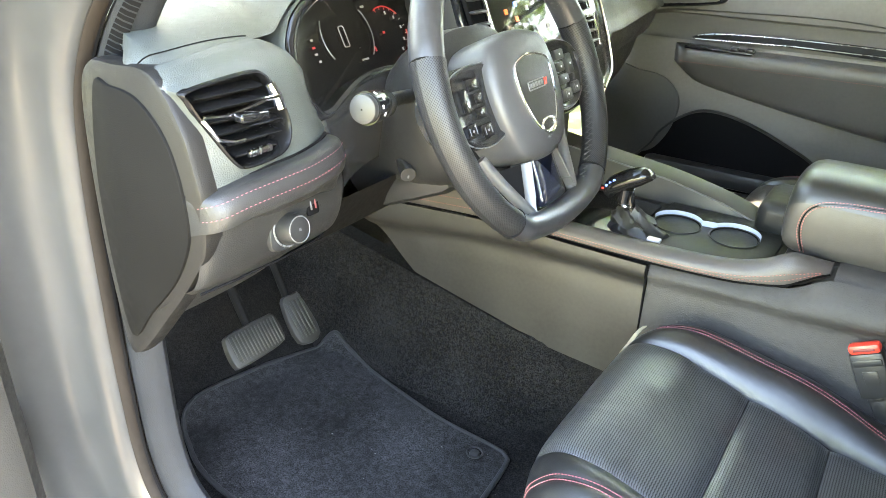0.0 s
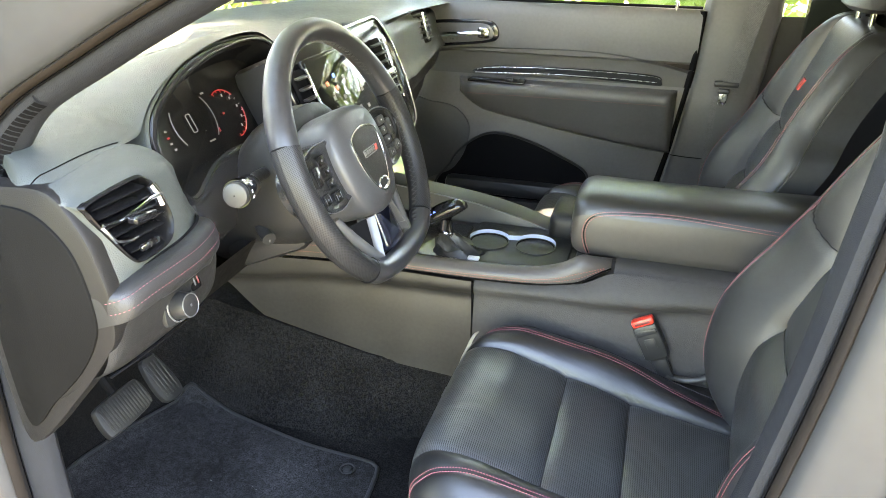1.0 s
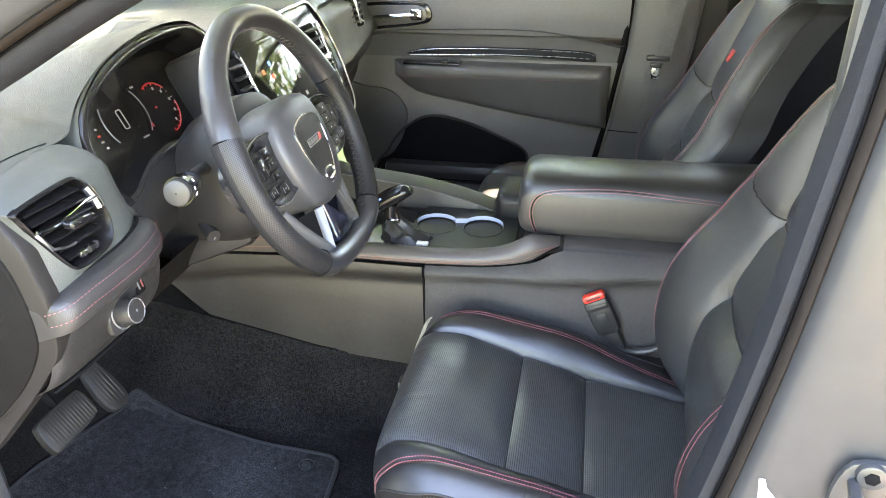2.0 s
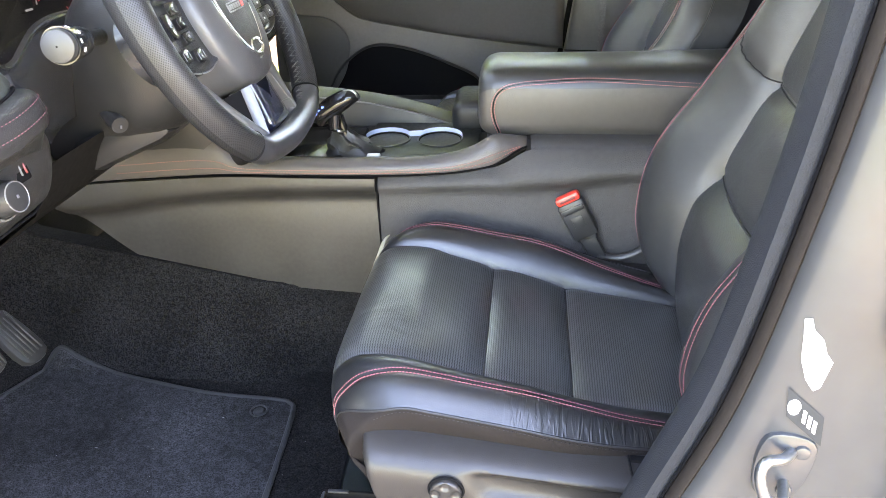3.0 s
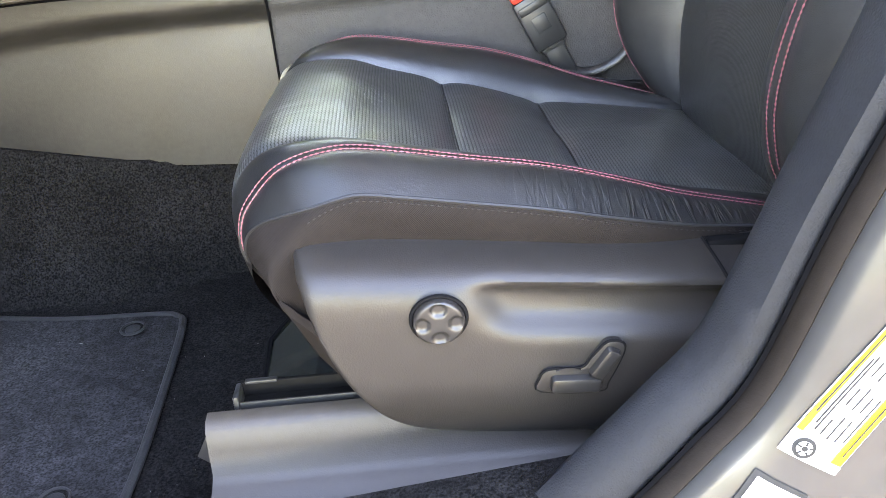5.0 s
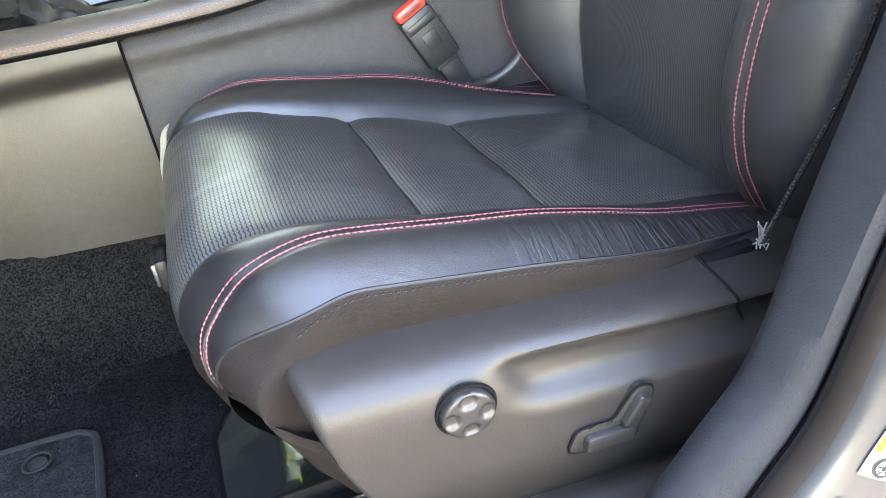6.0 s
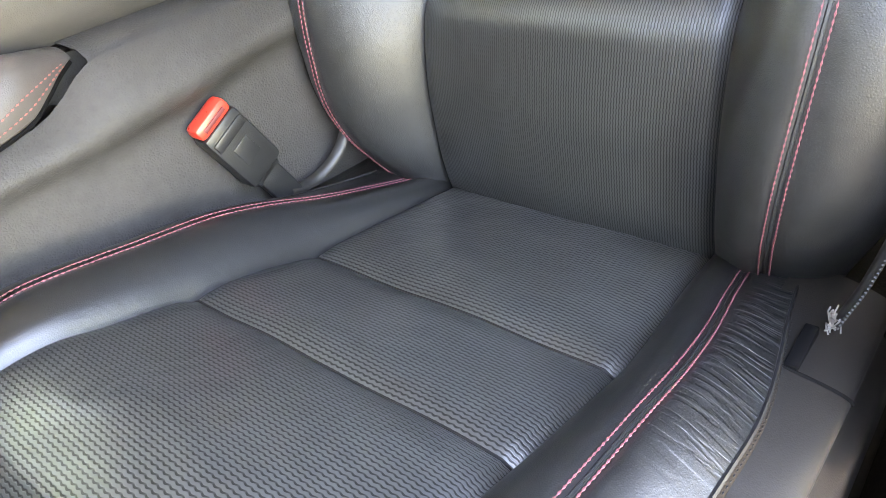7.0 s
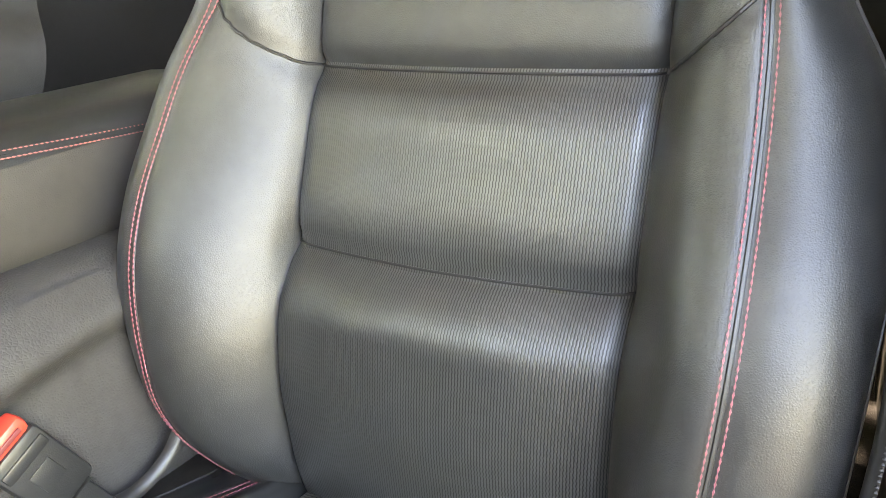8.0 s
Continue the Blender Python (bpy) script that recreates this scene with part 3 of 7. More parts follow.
def cushion_point(i, y):
    """A point of the cushion's skin at fine station i and side distance y."""
    x, zc, zb, zs = FINE[i].x, FINE[i].y, FINE_B[i].y, FINE_S[i].y
    q = abs(y)
    top = 1.0 if i > 30 else max(0.0, (i - 14) / 16)
    dome = .006 * (1 - (q / INSERT) ** 2) * top if q < INSERT else 0.0
    if q <= INSERT:
        edge = .007 * math.exp(-((INSERT - q) / .006) ** 2) * top
        z = zc + dome - edge + .0030 * noise.noise(Vector((x * 20, y * 15, 1.7))) * top - (seam_dip(x) * (1 - .5 * (q / INSERT) ** 4) if i > 36 else 0)
    elif q <= .185:
        t = (q - INSERT) / (.185 - INSERT)
        t2 = t * t * (3 - 2 * t)
        z = zc + (zb - zc) * (.35 * t + .65 * math.sin(t * math.pi / 2) ** 1.1) + .006 * math.sin(math.pi * t) * top - .007 * math.exp(-((q - INSERT) / .004) ** 2) * top
        z -= .0022 * math.exp(-((q - .185) / .003) ** 2)
    else:
        t = (q - .185) / (.226 - .185)
        z = zb + (zs - zb) * t ** 1.7 + .004 * math.sin(math.pi * t) * (1 - t) - .0022 * math.exp(-((q - .185) / .003) ** 2)
    # The front corners are rounded in plan and the sides draw in towards the back.
    back = max(0.0, (q - .10) / .126)
    fr = max(0.0, min(1.0, (-.16 - x) / .12))
    x += (.040 if y < 0 else .024) * back ** 2.2 * fr
    run = max(0.0, min(1.0, (x + .05) / .24))
    narrow = 1.0 - (.07 + .07 * max(0.0, min(1.0, (q - .12) / .06))) * run * run * (3 - 2 * run)
    return Vector((x, y * narrow, z))


def leather_edge(i):
    """Side distance at which the bolster's leather meets the cloth: full along the side, drawn in round the front corner."""
    t = max(0.0, min(1.0, (i - 12) / 30))
    return .190 + .036 * t * t * (3 - 2 * t)


def cushion_patch(y0, y1, n, i0, i1):
    return grid([[cushion_point(i, y0 + (y1 - y0) * j / n) for j in range(n + 1)] for i in range(i0, i1 + 1)])


def station(x):
    return min(range(30, len(FINE)), key=lambda i: abs(FINE[i].x - x))


# Backrest: height z, insert x, stitch x, stitch y.
BACK = [(.690, .180, .178, .170), (.728, .166, .153, .181), (.760, .160, .132, .191), (.789, .158, .117, .201), (.830, .157, .107, .211), (.880, .166, .109, .218), (.930, .192, .122, .225), (.975, .212, .147, .231),
        (1.02, .231, .178, .231), (1.06, .247, .199, .222), (1.11, .266, .219, .196), (1.17, .288, .246, .182), (1.23, .309, .280, .172), (1.27, .325, .312, .160), (1.29, .345, .342, .145), (1.288, .380, .378, .13)]
BK = [smoothline([(b[0], b[k], 0) for b in BACK], 6) for k in (1, 2, 3)]
BSEAMS = (.933, 1.057)
OUTER = [(.69, .165), (.728, .172), (.79, .182), (.83, .187), (.88, .192), (.93, .195), (.98, .195), (1.03, .193), (1.08, .190), (1.11, .187), (1.17, .182), (1.23, .172), (1.27, .16), (1.29, .145)]


def back_edge(z, ys, sign):
    """The stitch's side distance at height z, and how far the bolster bulges past it."""
    if sign < 0:
        y = curve1(OUTER, z)
        return y, max(.026, ys + .022 - y) + .018 * max(0.0, min(1.0, (1.03 - z) / .2))
    return ys - .006 * max(0.0, min(1.0, (z - .80) / .06)), .028 + .018 * max(0.0, min(1.0, (z - .80) / .10))


def back_point(i, q, sign):
    """Skin of the backrest: q runs 0 at the middle, 1 at the insert's edge, 2 at the stitch, 3 and 4 round the side, 5 at the rear."""
    z, xi, xs, ys = BK[0][i].x, BK[0][i].y, BK[1][i].y, BK[2][i].y
    yi = min(.130, ys - .03)
    ys, wide = back_edge(z, ys, sign)
    if q <= 1:
        y = yi * q
        x = xi - .012 * (1 - q * q) * (1 if z < 1.2 else .5)
        w = .010 * noise.noise(Vector((sign * y * 16, z * 5, 3.1)))
        for s in BSEAMS:
            x += .0065 * math.exp(-((z - s) / .0065) ** 2) + .006 * math.exp(-((z - s + w * .6) / .022) ** 2)
            x -= (.0070 if s < 1 else .002) * math.exp(-((z - s + .030 + w) / .020) ** 2) * (1 - .6 * q * q)
        x += .006 * math.exp(-((1 - q) * yi / .005) ** 2)
    elif q <= 2:
        t = q - 1
        y = yi + (ys - yi) * t
        x = xi + (xs - xi) * (.25 * t + .75 * math.sin(t * math.pi / 2)) - .010 * math.sin(math.pi * t) * min(1, (xi - xs) / .03) + .006 * math.exp(-(t * (ys - yi) / .004) ** 2) + .0022 * math.exp(-((1 - t) * (ys - yi) / .003) ** 2)
        sd = z - (1.057 + .052 * t)
        x += .005 * math.exp(-(sd / .005) ** 2)
    elif q <= 3:
        t = q - 2
        y = ys + wide * math.sin(t * math.pi / 2)
        x = xs + .045 * (1 - math.cos(t * math.pi / 2)) + .0022 * math.exp(-(t * .03 / .003) ** 2)
    elif q <= 4:
        t = q - 3
        y = ys + wide - .004 * t
        x = xs + .045 + .065 * t
    else:
        t = q - 4
        y = (ys + wide - .004) * (1 - t)
        x = xs + .11 + .02 * math.sin(t * math.pi / 2)
    return Vector((x, sign * y, z))


def back_patch(q0, q1, n, i0, i1, sign):
    return grid([[back_point(i, q0 + (q1 - q0) * j / n, sign) for j in range(n + 1)] for i in range(i0, i1 + 1)])


def back_insert(i0, i1):
    return grid([[back_point(i, abs(s), 1 if s >= 0 else -1) for s in [-1 + .05 * j for j in range(41)]] for i in range(i0, i1 + 1)])


def back_at(z, q, sign):
    """The backrest's skin at an exact height."""
    i = max(j for j in range(len(BK[0]) - 8) if BK[0][j].x <= z)
    p, r = back_point(i, q, sign), back_point(i + 1, q, sign)
    t = (z - p.z) / (r.z - p.z)
    return p + (r - p) * t


def bstation(z):
    return min(range(len(BK[0]) - 8), key=lambda i: abs(BK[0][i].x - z))


def seat(label, shield_side, headrest=False, logo=False):
    """A front seat, its middle at y = 0; the side shield is on the side that shield_side names (+1 or -1)."""
    s = thing("car_seat", label, "car seat", "front seats")
    last = len(FINE) - 1
    a, b = station(SEAM1), station(SEAM2)
    cush = part("seat_cushion", grid([[cushion_point(i, y) - Vector((0, 0, .02)) for y in [-.2 + .05 * j for j in range(9)]] for i in range(8, last)]), FABRIC, s)
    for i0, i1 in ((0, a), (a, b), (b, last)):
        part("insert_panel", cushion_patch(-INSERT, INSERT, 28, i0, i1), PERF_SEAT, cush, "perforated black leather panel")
    for i in (a, b):
        part("cross_seam", tube([cushion_point(i, -INSERT + .01 * j) + Vector((0, 0, .0004)) for j in range(29)], .0011, 6), SEATSEAM, cush)
    for sg in (-1, 1):
        bol = part("side_bolster", grid([[cushion_point(i, sg * (INSERT + (leather_edge(i) - INSERT) * j / 22)) for j in range(23)] for i in range(last + 1)]), CREASED, s, "smooth black leather bolster with creases")
        st = []
        for off in (.1815, .1885):
            st.append([cushion_point(i, sg * off) + Vector((0, 0, .0012)) for i in range(18, last - 2)])
        part("stitching", stitches(st), STITCH, bol, "double row of red stitching")
        part("piping", tube([cushion_point(i, sg * .185) + Vector((0, 0, .0004)) for i in range(12, last - 1)], .0016, 6), LEATHER, bol)
        # Cloth side below the leather's lower seam
        rows = []
        for i in range(0, last + 1):
            e, p = leather_edge(i), cushion_point(i, sg * .226)
            rows.append([cushion_point(i, sg * (e + (.226 - e) * k / 4)) for k in range(4)] + [p, p + Vector((.001, sg * .0015, -.004)), p + Vector((.004, sg * .002, -.012)), p + Vector((.010, -sg * .004, -.030)), p + Vector((.020, -sg * .012, -.062)), p + Vector((.03, -sg * .025, -.09)), p + Vector((.055, -sg * .03, -.14))])
        side = part("side_cloth", grid(rows), FABRIC, s, "grey-brown woven cloth side")
        part("piping", tube([r[0] + Vector((0, sg * .0005, -.0005)) for r in rows], .0015, 6), SEATSEAM, side)
        part("stitching", stitches([[r[5] + Vector((0, sg * .001, 0)) for r in rows[36:]]], .0045, .003, .0006), SEATSEAM, side)
    # Backrest
    top = len(BK[0]) - 1
    s1, s2 = bstation(BSEAMS[0]), bstation(BSEAMS[1])
    back = part("backrest", grid([[back_point(i, 4 + .1 * j, 1) for j in range(11)] + [back_point(i, 5 - .1 * j, -1) for j in range(1, 11)] for i in range(top + 1)]), PLASTIC_D, s, "black seat back shell")
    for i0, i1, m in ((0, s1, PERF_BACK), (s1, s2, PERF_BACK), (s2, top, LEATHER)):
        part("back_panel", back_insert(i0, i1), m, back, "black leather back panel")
    for z in BSEAMS:
        part("cross_seam", tube([back_at(z, abs(u), 1 if u >= 0 else -1) + Vector((-.0004, 0, 0)) for u in [-1 + .05 * j for j in range(41)]], .0011, 6), SEATSEAM, back)
    for sg in (-1, 1):
        bol = part("back_bolster", back_patch(1, 4, 48, 0, top, sg), LEATHER, s, "smooth black leather back bolster")
        st = []
        for side in (-1, 1):
            line = []
            for i in range(4, top - 12):
                ys, wide = back_edge(BK[0][i].x, BK[2][i].y, sg)
                yi = min(.130, BK[2][i].y - .03)
                q = 2 - .0034 / (ys - yi) if side < 0 else 2 + .0034 / (wide * 1.57)
                line.append(back_point(i, q, sg) + Vector((-.0016, sg * .0006, 0)))
            st.append(line)
        part("stitching", stitches(st), STITCH, bol, "double row of red stitching")
        part("piping", tube([back_point(i, 2.0, sg) for i in range(3, top - 6)], .0016, 6), LEATHER, bol)
        line = [back_at(1.057 + .052 * t, 1 + t, sg) + Vector((-.0006, 0, 0)) for t in [j / 16 for j in range(17)]]
        part("panel_seam", tube(line, .0012, 6), SEATSEAM, bol)
        part("edge_piping", tube([back_point(i, 3.05, sg) for i in range(6, top - 6)], .0018, 6), PLASTIC, bol)
    # Side shields and base
    for sg in (-1, 1):
        build_shield(s, sg, sg == shield_side)
    bm = rbox(-.04, 0, .665, .36, .34, .05, .012)
    part("seat_frame", bm, PLASTIC_D, s, "black steel seat pan")
    for y in (-.205, .205):
        yr = y + (.012 if y < 0 else 0)
        rail = part("rail", rbox(-.055, yr, .611, .50, .024, .014, .003), ENDCOVER, s, "dark steel slide rail")
        part("rail_channel", rbox(-.10, yr - .009, .621, .41, .0018, .008, .0005), PLASTIC_D if y < 0 else STEEL, rail)
        part("rail_channel", rbox(-.10, yr + .010, .624, .41, .004, .014, .001), ENDCOVER, rail)
        part("rail_stop", rbox(-.190, yr, .621, .008, .014, .010, .002), PLASTIC_D, rail)
        part("rail_screw", tube([(-.18 + .0035 * j, yr, .619 + .0008 * (-1) ** j) for j in range(60)], .0024, 6), PLASTIC_D, rail, "threaded drive screw")
        if y > 0:
            part("rail_cap", rbox(-.338, y, .634, .012, .030, .030, .003), STEEL, rail, "steel end cap")
            part("cap_frame", rbox(-.332, y, .634, .014, .042, .040, .004), PLASTIC_D, rail, "black end frame")
        else:
            part("rail_clip", rbox(-.303, yr - .002, .624, .005, .020, .016, .002), PLASTIC_D, rail, "bent end clip")
            part("rail_clip", rbox(-.285, yr + .008, .632, .026, .005, .003, .001), PLASTIC_D, rail)
        rows = []
        for x in [-.345 + .02 * i for i in range(31)]:
            f = max(0, (-.325 - x) / .02)
            rows.append([(x + .02 * f * q, y + dy, z - .006 * f) for q, (dy, z) in enumerate([(.002, .58), (.0, .617), (-.004, .6235), (-.014, .6225), (-.020, .616), (-.024, .600), (-.028, .580), (-.036, .574), (-.052, .568), (-.068, .545), (-.08, .50)])])
        part("rail_cover", grid(rows, caps=True), RAILBROWN if y < 0 else ENDCOVER, s, "moulded grey-brown plastic rail cover" if y < 0 else "black plastic rail cover")
    if headrest:
        rows = []
        for z, hw, hd in ((1.315, .09, .03), (1.325, .12, .045), (1.36, .135, .055), (1.42, .138, .055), (1.47, .13, .048), (1.50, .11, .035), (1.505, .08, .02)):
            rows.append([(.345 + (z - 1.3) * .25 + hd * math.cos(q), hw * math.sin(q), z) for q in [2 * math.pi * j / 32 for j in range(32)]])
        hr = part("headrest", grid(rows, True, caps=True), LEATHER, s, "rounded black leather headrest")
        for y in (-.06, .06):
            part("headrest_post", tube([(.352, y, 1.26), (.352, y, 1.33)], .006, 10), CHROME, hr, "chrome post")
    if logo:
        for k in (-1, 1):
            loop = [(-.015, -.013), (-.004, -.013), (.012, .013), (.001, .013)]
            bm = bmesh.new()
            front, rear = [], []
            for u, v in loop:
                y = .040 - u - .0075 * k
                p = back_at(1.152 + v, abs(y) / .13, 1 if y > 0 else -1)
                front.append(bm.verts.new(p + Vector((-.0035, 0, .001))))
                rear.append(bm.verts.new(p + Vector((.001, 0, 0))))
            bm.faces.new(front)
            for a in range(4):
                bm.faces.new((front[a], front[a - 1], rear[a - 1], rear[a]))
            bmesh.ops.recalc_face_normals(bm, faces=bm.faces[:])
            part("embroidery", bm, EMBROIDERY, s, "two red embroidered slashes", smooth=False)
    return s


def shield_y(x, z, sg):
    """Outer face of the side shield."""
    ztop = curve1([(-.25, .778), (-.21, .773), (-.113, .763), (.06, .744), (.2, .735)], x)
    d = ztop - z
    face = .217 + .047 * (1 - math.exp(-(max(d, 0) / .0095) ** 1.15)) - .02 * max(0, d - .09) ** 2 / .004
    # A moulded shelf that starts behind the round knob and runs to the back.
    k = 1 / (1 + math.exp(-(x + .112 + (d - .02) * -.55) / .006))
    face -= .015 * k * (1 / (1 + math.exp(-(d - .020) / .0025))) * (1 / (1 + math.exp((d - .047) / .0030)))
    return sg * face


def build_shield(s, sg, full):
    zt = [(-.25, .778), (-.21, .773), (-.113, .763), (.06, .744), (.2, .735)]
    rows = []
    nx, nz = 72, 44
    for i in range(nx + 1):
        t = i / nx
        row = []
        x0 = -.236 + (.17 + .236) * t
        zt0 = curve1(zt, x0)
        # lower edge follows the swept front line
        zb = curve1([(-.237, .770), (-.234, .76), (-.228, .740), (-.217, .70), (-.200, .66), (-.178, .626), (-.150, .606), (-.10, .594), (-.03, .588), (.2, .586)], x0)
        for j in range(nz + 1):
            u = (j / nz) ** 1.4
            z = zt0 + (zb - zt0) * u
            y = shield_y(x0, z, sg)
            edge = max(0, 1 - min(x0 + .237, .02) / .02)
            lip = max(0, 1 - min((z - zb) / .014, 1))
            y -= sg * (.020 * edge ** 2 + .018 * lip ** 2)
            row.append((x0, y, z))
        row.append((x0, sg * .19, zb + .004))
        row.insert(0, (x0, sg * .19, zt0 + .001))
        rows.append(row)
    sh = part("side_shield", grid(rows), SHIELD, s, "moulded dark grey plastic side shield")
    if not full:
        return
    # Round lumbar knob with four scooped petals
    o = V(-.139, sg * .2635, .727)
    m = basis(o, (1, 0, 0), (0, sg, -.06))
    part("knob_well", ring(.0186, .0015, m, 40, 6), SEAM, sh)
    rows = []
    for r, h in ((.0174, -.006), (.0174, .0035), (.0168, .0054), (.0160, .0062), (.0152, .0065), (.0142, .0066), (.0130, .0067), (.0116, .0068), (.0102, .0069), (.0088, .0070), (.0075, .0070), (.0062, .0071), (.0050, .0071), (.0030, .0072), (.0005, .0072)):
        row = []
        for j in range(72):
            q = 2 * math.pi * j / 72
            px, py = r * math.cos(q), r * math.sin(q)
            dip = 0.0
            for k in range(4):
                ca, sa = math.cos(math.pi / 2 * k), math.sin(math.pi / 2 * k)
                u, v = px * ca + py * sa - .0112, -px * sa + py * ca
                dip = max(dip, 1 / (1 + math.exp(min(50.0, (max(abs(u) / .0042, math.hypot(u / .0046, v / .0050)) - 1) / .10))))
            row.append(m @ Vector((px, py, h - .0024 * dip)))
        rows.append(row)
    part("lumbar_knob", grid(rows, True, caps=True), SATINPLASTIC, sh, "round dark four-way lumbar knob")
    # Seat switches in a shared recess
    o = V(-.040, sg * .2645, .672)
    m = basis(o, (1, 0, -.09), (0, sg, -.06))
    loop = [(-.030, -.0145), (.012, -.0155), (.018, -.006), (.0245, .018), (.0225, .0275), (.012, .0285), (.003, .016), (-.004, .006), (-.026, .005), (-.032, -.003)]
    loop = [(p.x, p.y) for p in smoothline([(a, b, 0) for a, b in loop], 4, True)]
    part("switch_recess", plate(loop, .006, m @ pose(0, 0, .0030), .0016), SHIELD, sh)
    part("recess_line", tube([m @ Vector((a, b, .0016)) for a, b in loop], .0011, 6, True), SEAM, sh)
    m1 = m @ pose(-.0065, -.0055, .009, 0, 0, 0)
    part("slide_switch", plate(rounded(.036, .013, .003), .012, m1, .0028), SATINPLASTIC, sh, "grey slide switch")
    m2 = m @ pose(.0115, .0125, .009, 0, 0, -26)
    part("recline_switch", plate(rounded(.011, .026, .003), .012, m2, .0028), SATINPLASTIC, sh, "grey recline switch")
    # Rear cover: a slot on top and a gap down the face
    part("cover_slot", rbox(.078, sg * .2195, curve1(zt, .072) - .001, .042, .0085, .007, .001), SEAM, sh, "dark slot beside the rear cover")
    line = []
    for k in range(14):
        z = curve1(zt, .055 + .0012 * k) - .0002 - .0028 * k
        line.append((.055 + .0012 * k, shield_y(.055 + .0012 * k, z, sg) + sg * .0003, z))
    part("cover_gap", tube([(.0555, sg * .206, .7455)] + line, .0013, 6), SEAM, sh)


driver = seat("black leather driver's seat with red stitching and perforated panels", -1)
passenger = seat("black leather front passenger seat with headrest and red stitching", 1, headrest=True, logo=True)
passenger.location = (0.0, .78, 0.0)

# Torn zip edge with frayed threads beside the driver's backrest
zipper = thing("seat_zip", "frayed grey zip edge beside the seat back", "zip")
zp = smoothline([(.098, -.232, .752), (.102, -.244, .79), (.118, -.256, .85), (.132, -.262, .91), (.146, -.262, .98)], 10)
part("zip_tape", tube(zp, .004, 8, flat=.5), PLASTIC_D, zipper)
part("zip_teeth", stitches([[p + Vector((-.004, -.002, 0)) for p in zp]], .0028, .0022, .0012), PLASTIC, zipper)
bm = bmesh.new()
for k in range(34):
    p = V(.097, -.230, .748)
    q = p + Vector((random.uniform(-.004, .004), random.uniform(-.006, .003), random.uniform(-.004, .018)))
    tube([p, (p + q) / 2 + Vector((random.uniform(-.003, .003), random.uniform(-.003, .003), .003)), q], .0006, 4, bm=bm)
part("frayed_threads", bm, THREAD, zipper, "pale frayed threads")

# Pale tag at the inner front corner of the driver's cushion
tag_line = smoothline([(-.284, .203, .789), (-.2895, .175, .783), (-.293, .145, .772), (-.2945, .115, .759), (-.2945, .098, .749)], 5)
bm = grid([[p + Vector((.007 * k / 3, .0012 * math.sin(j * .9 + k), .0045 * k / 3 + .0016 * math.sin(j * .7))) for k in range(4)] for j, p in enumerate(tag_line)])
bm.normal_update()
bmesh.ops.solidify(bm, geom=bm.faces[:], thickness=.0012)
tagged(part("seat_tag", bm, PALE), "pale torn tag at the cushion's front corner", "tag")

# Seat belt buckle of the driver
buckle = thing("seat_belt_buckle", "black seat belt buckle with a red release button", "seat belt buckle")
bd = (V(.001, .232, .858) - V(.050, .226, .765)).normalized()
mb = basis(V(.022, .228, .815), (0, 1, .05), bd)
part("buckle_body", rbox(0, 0, .002, .022, .042, .066, .005, mb), PLASTIC_D, buckle)
part("release_button", rbox(0, 0, .040, .019, .039, .014, .005, mb), RED, buckle, "red release button")
part("buckle_crest", rbox(-.0108, 0, .000, .002, .018, .020, .0008, mb), PLASTIC_D, buckle)
part("button_groove", rbox(-.0100, 0, .040, .002, .026, .004, .0006, mb), DIMRED, buckle)
part("body_step", rbox(-.0105, 0, .022, .004, .036, .010, .002, mb), PLASTIC_D, buckle)
part("stem_fold", rbox(.002, 0, -.034, .014, .030, .010, .003, mb), PLASTIC_D, buckle)
part("buckle_stem", rbox(0, 0, -.052, .010, .026, .06, .003, mb), PLASTIC_D, buckle, "black webbing stem")
part("anchor_strap", tube(smoothline([(.055, .222, .757), (.085, .222, .752), (.115, .218, .765), (.135, .215, .79)], 6), .006, 8, flat=.5), PLASTIC, buckle)
# ---------------------------------------------------------------- centre console
console = thing("centre_console", "black and grey centre console with stitched leather edge and cup holders", "centre console")
LINE = [(-.90, .855), (-.734, .868), (-.554, .8795), (-.42, .879), (-.302, .879), (-.20, .882), (-.145, .887), (-.111, .891), (-.088, .902), (-.072, .913), (-.055, .921), (-.04, .93)]
LOWER = [(-.95, .90), (-.811, .815), (-.77, .782), (-.734, .755), (-.695, .733), (-.654, .720), (-.57, .708), (-.506, .704), (-.43, .698), (-.34, .692), (-.2, .68), (.5, .66)]


def side_rows(x0, x1, n, top, y_top, y_low=.232):
    rows = []
    for i in range(n + 1):
        x = x0 + (x1 - x0) * i / n
        zt, zl = top(x), curve1(LOWER, x) - .03
        row = []
        for j in range(41):
            u = j / 40
            z = zt + (zl - zt) * u
            d = zt - z
            crease = zt - curve1([(-.9, .80), (-.74, .818), (-.663, .831), (-.521, .845), (-.385, .849), (-.297, .851), (-.2, .855), (-.08, .861), (0, .867), (.083, .879), (.4, .89)], x)
            y = y_low + .017 - .023 * (1 - 1 / (1 + math.exp(-(d - crease) / .0045))) - .012 * (1 - math.exp(-max(0, d - crease) / .05))
            y += y_top * max(0, 1 - d / .05) ** 2
            row.append((x, y, z))
        rows.append(row)
    return rows


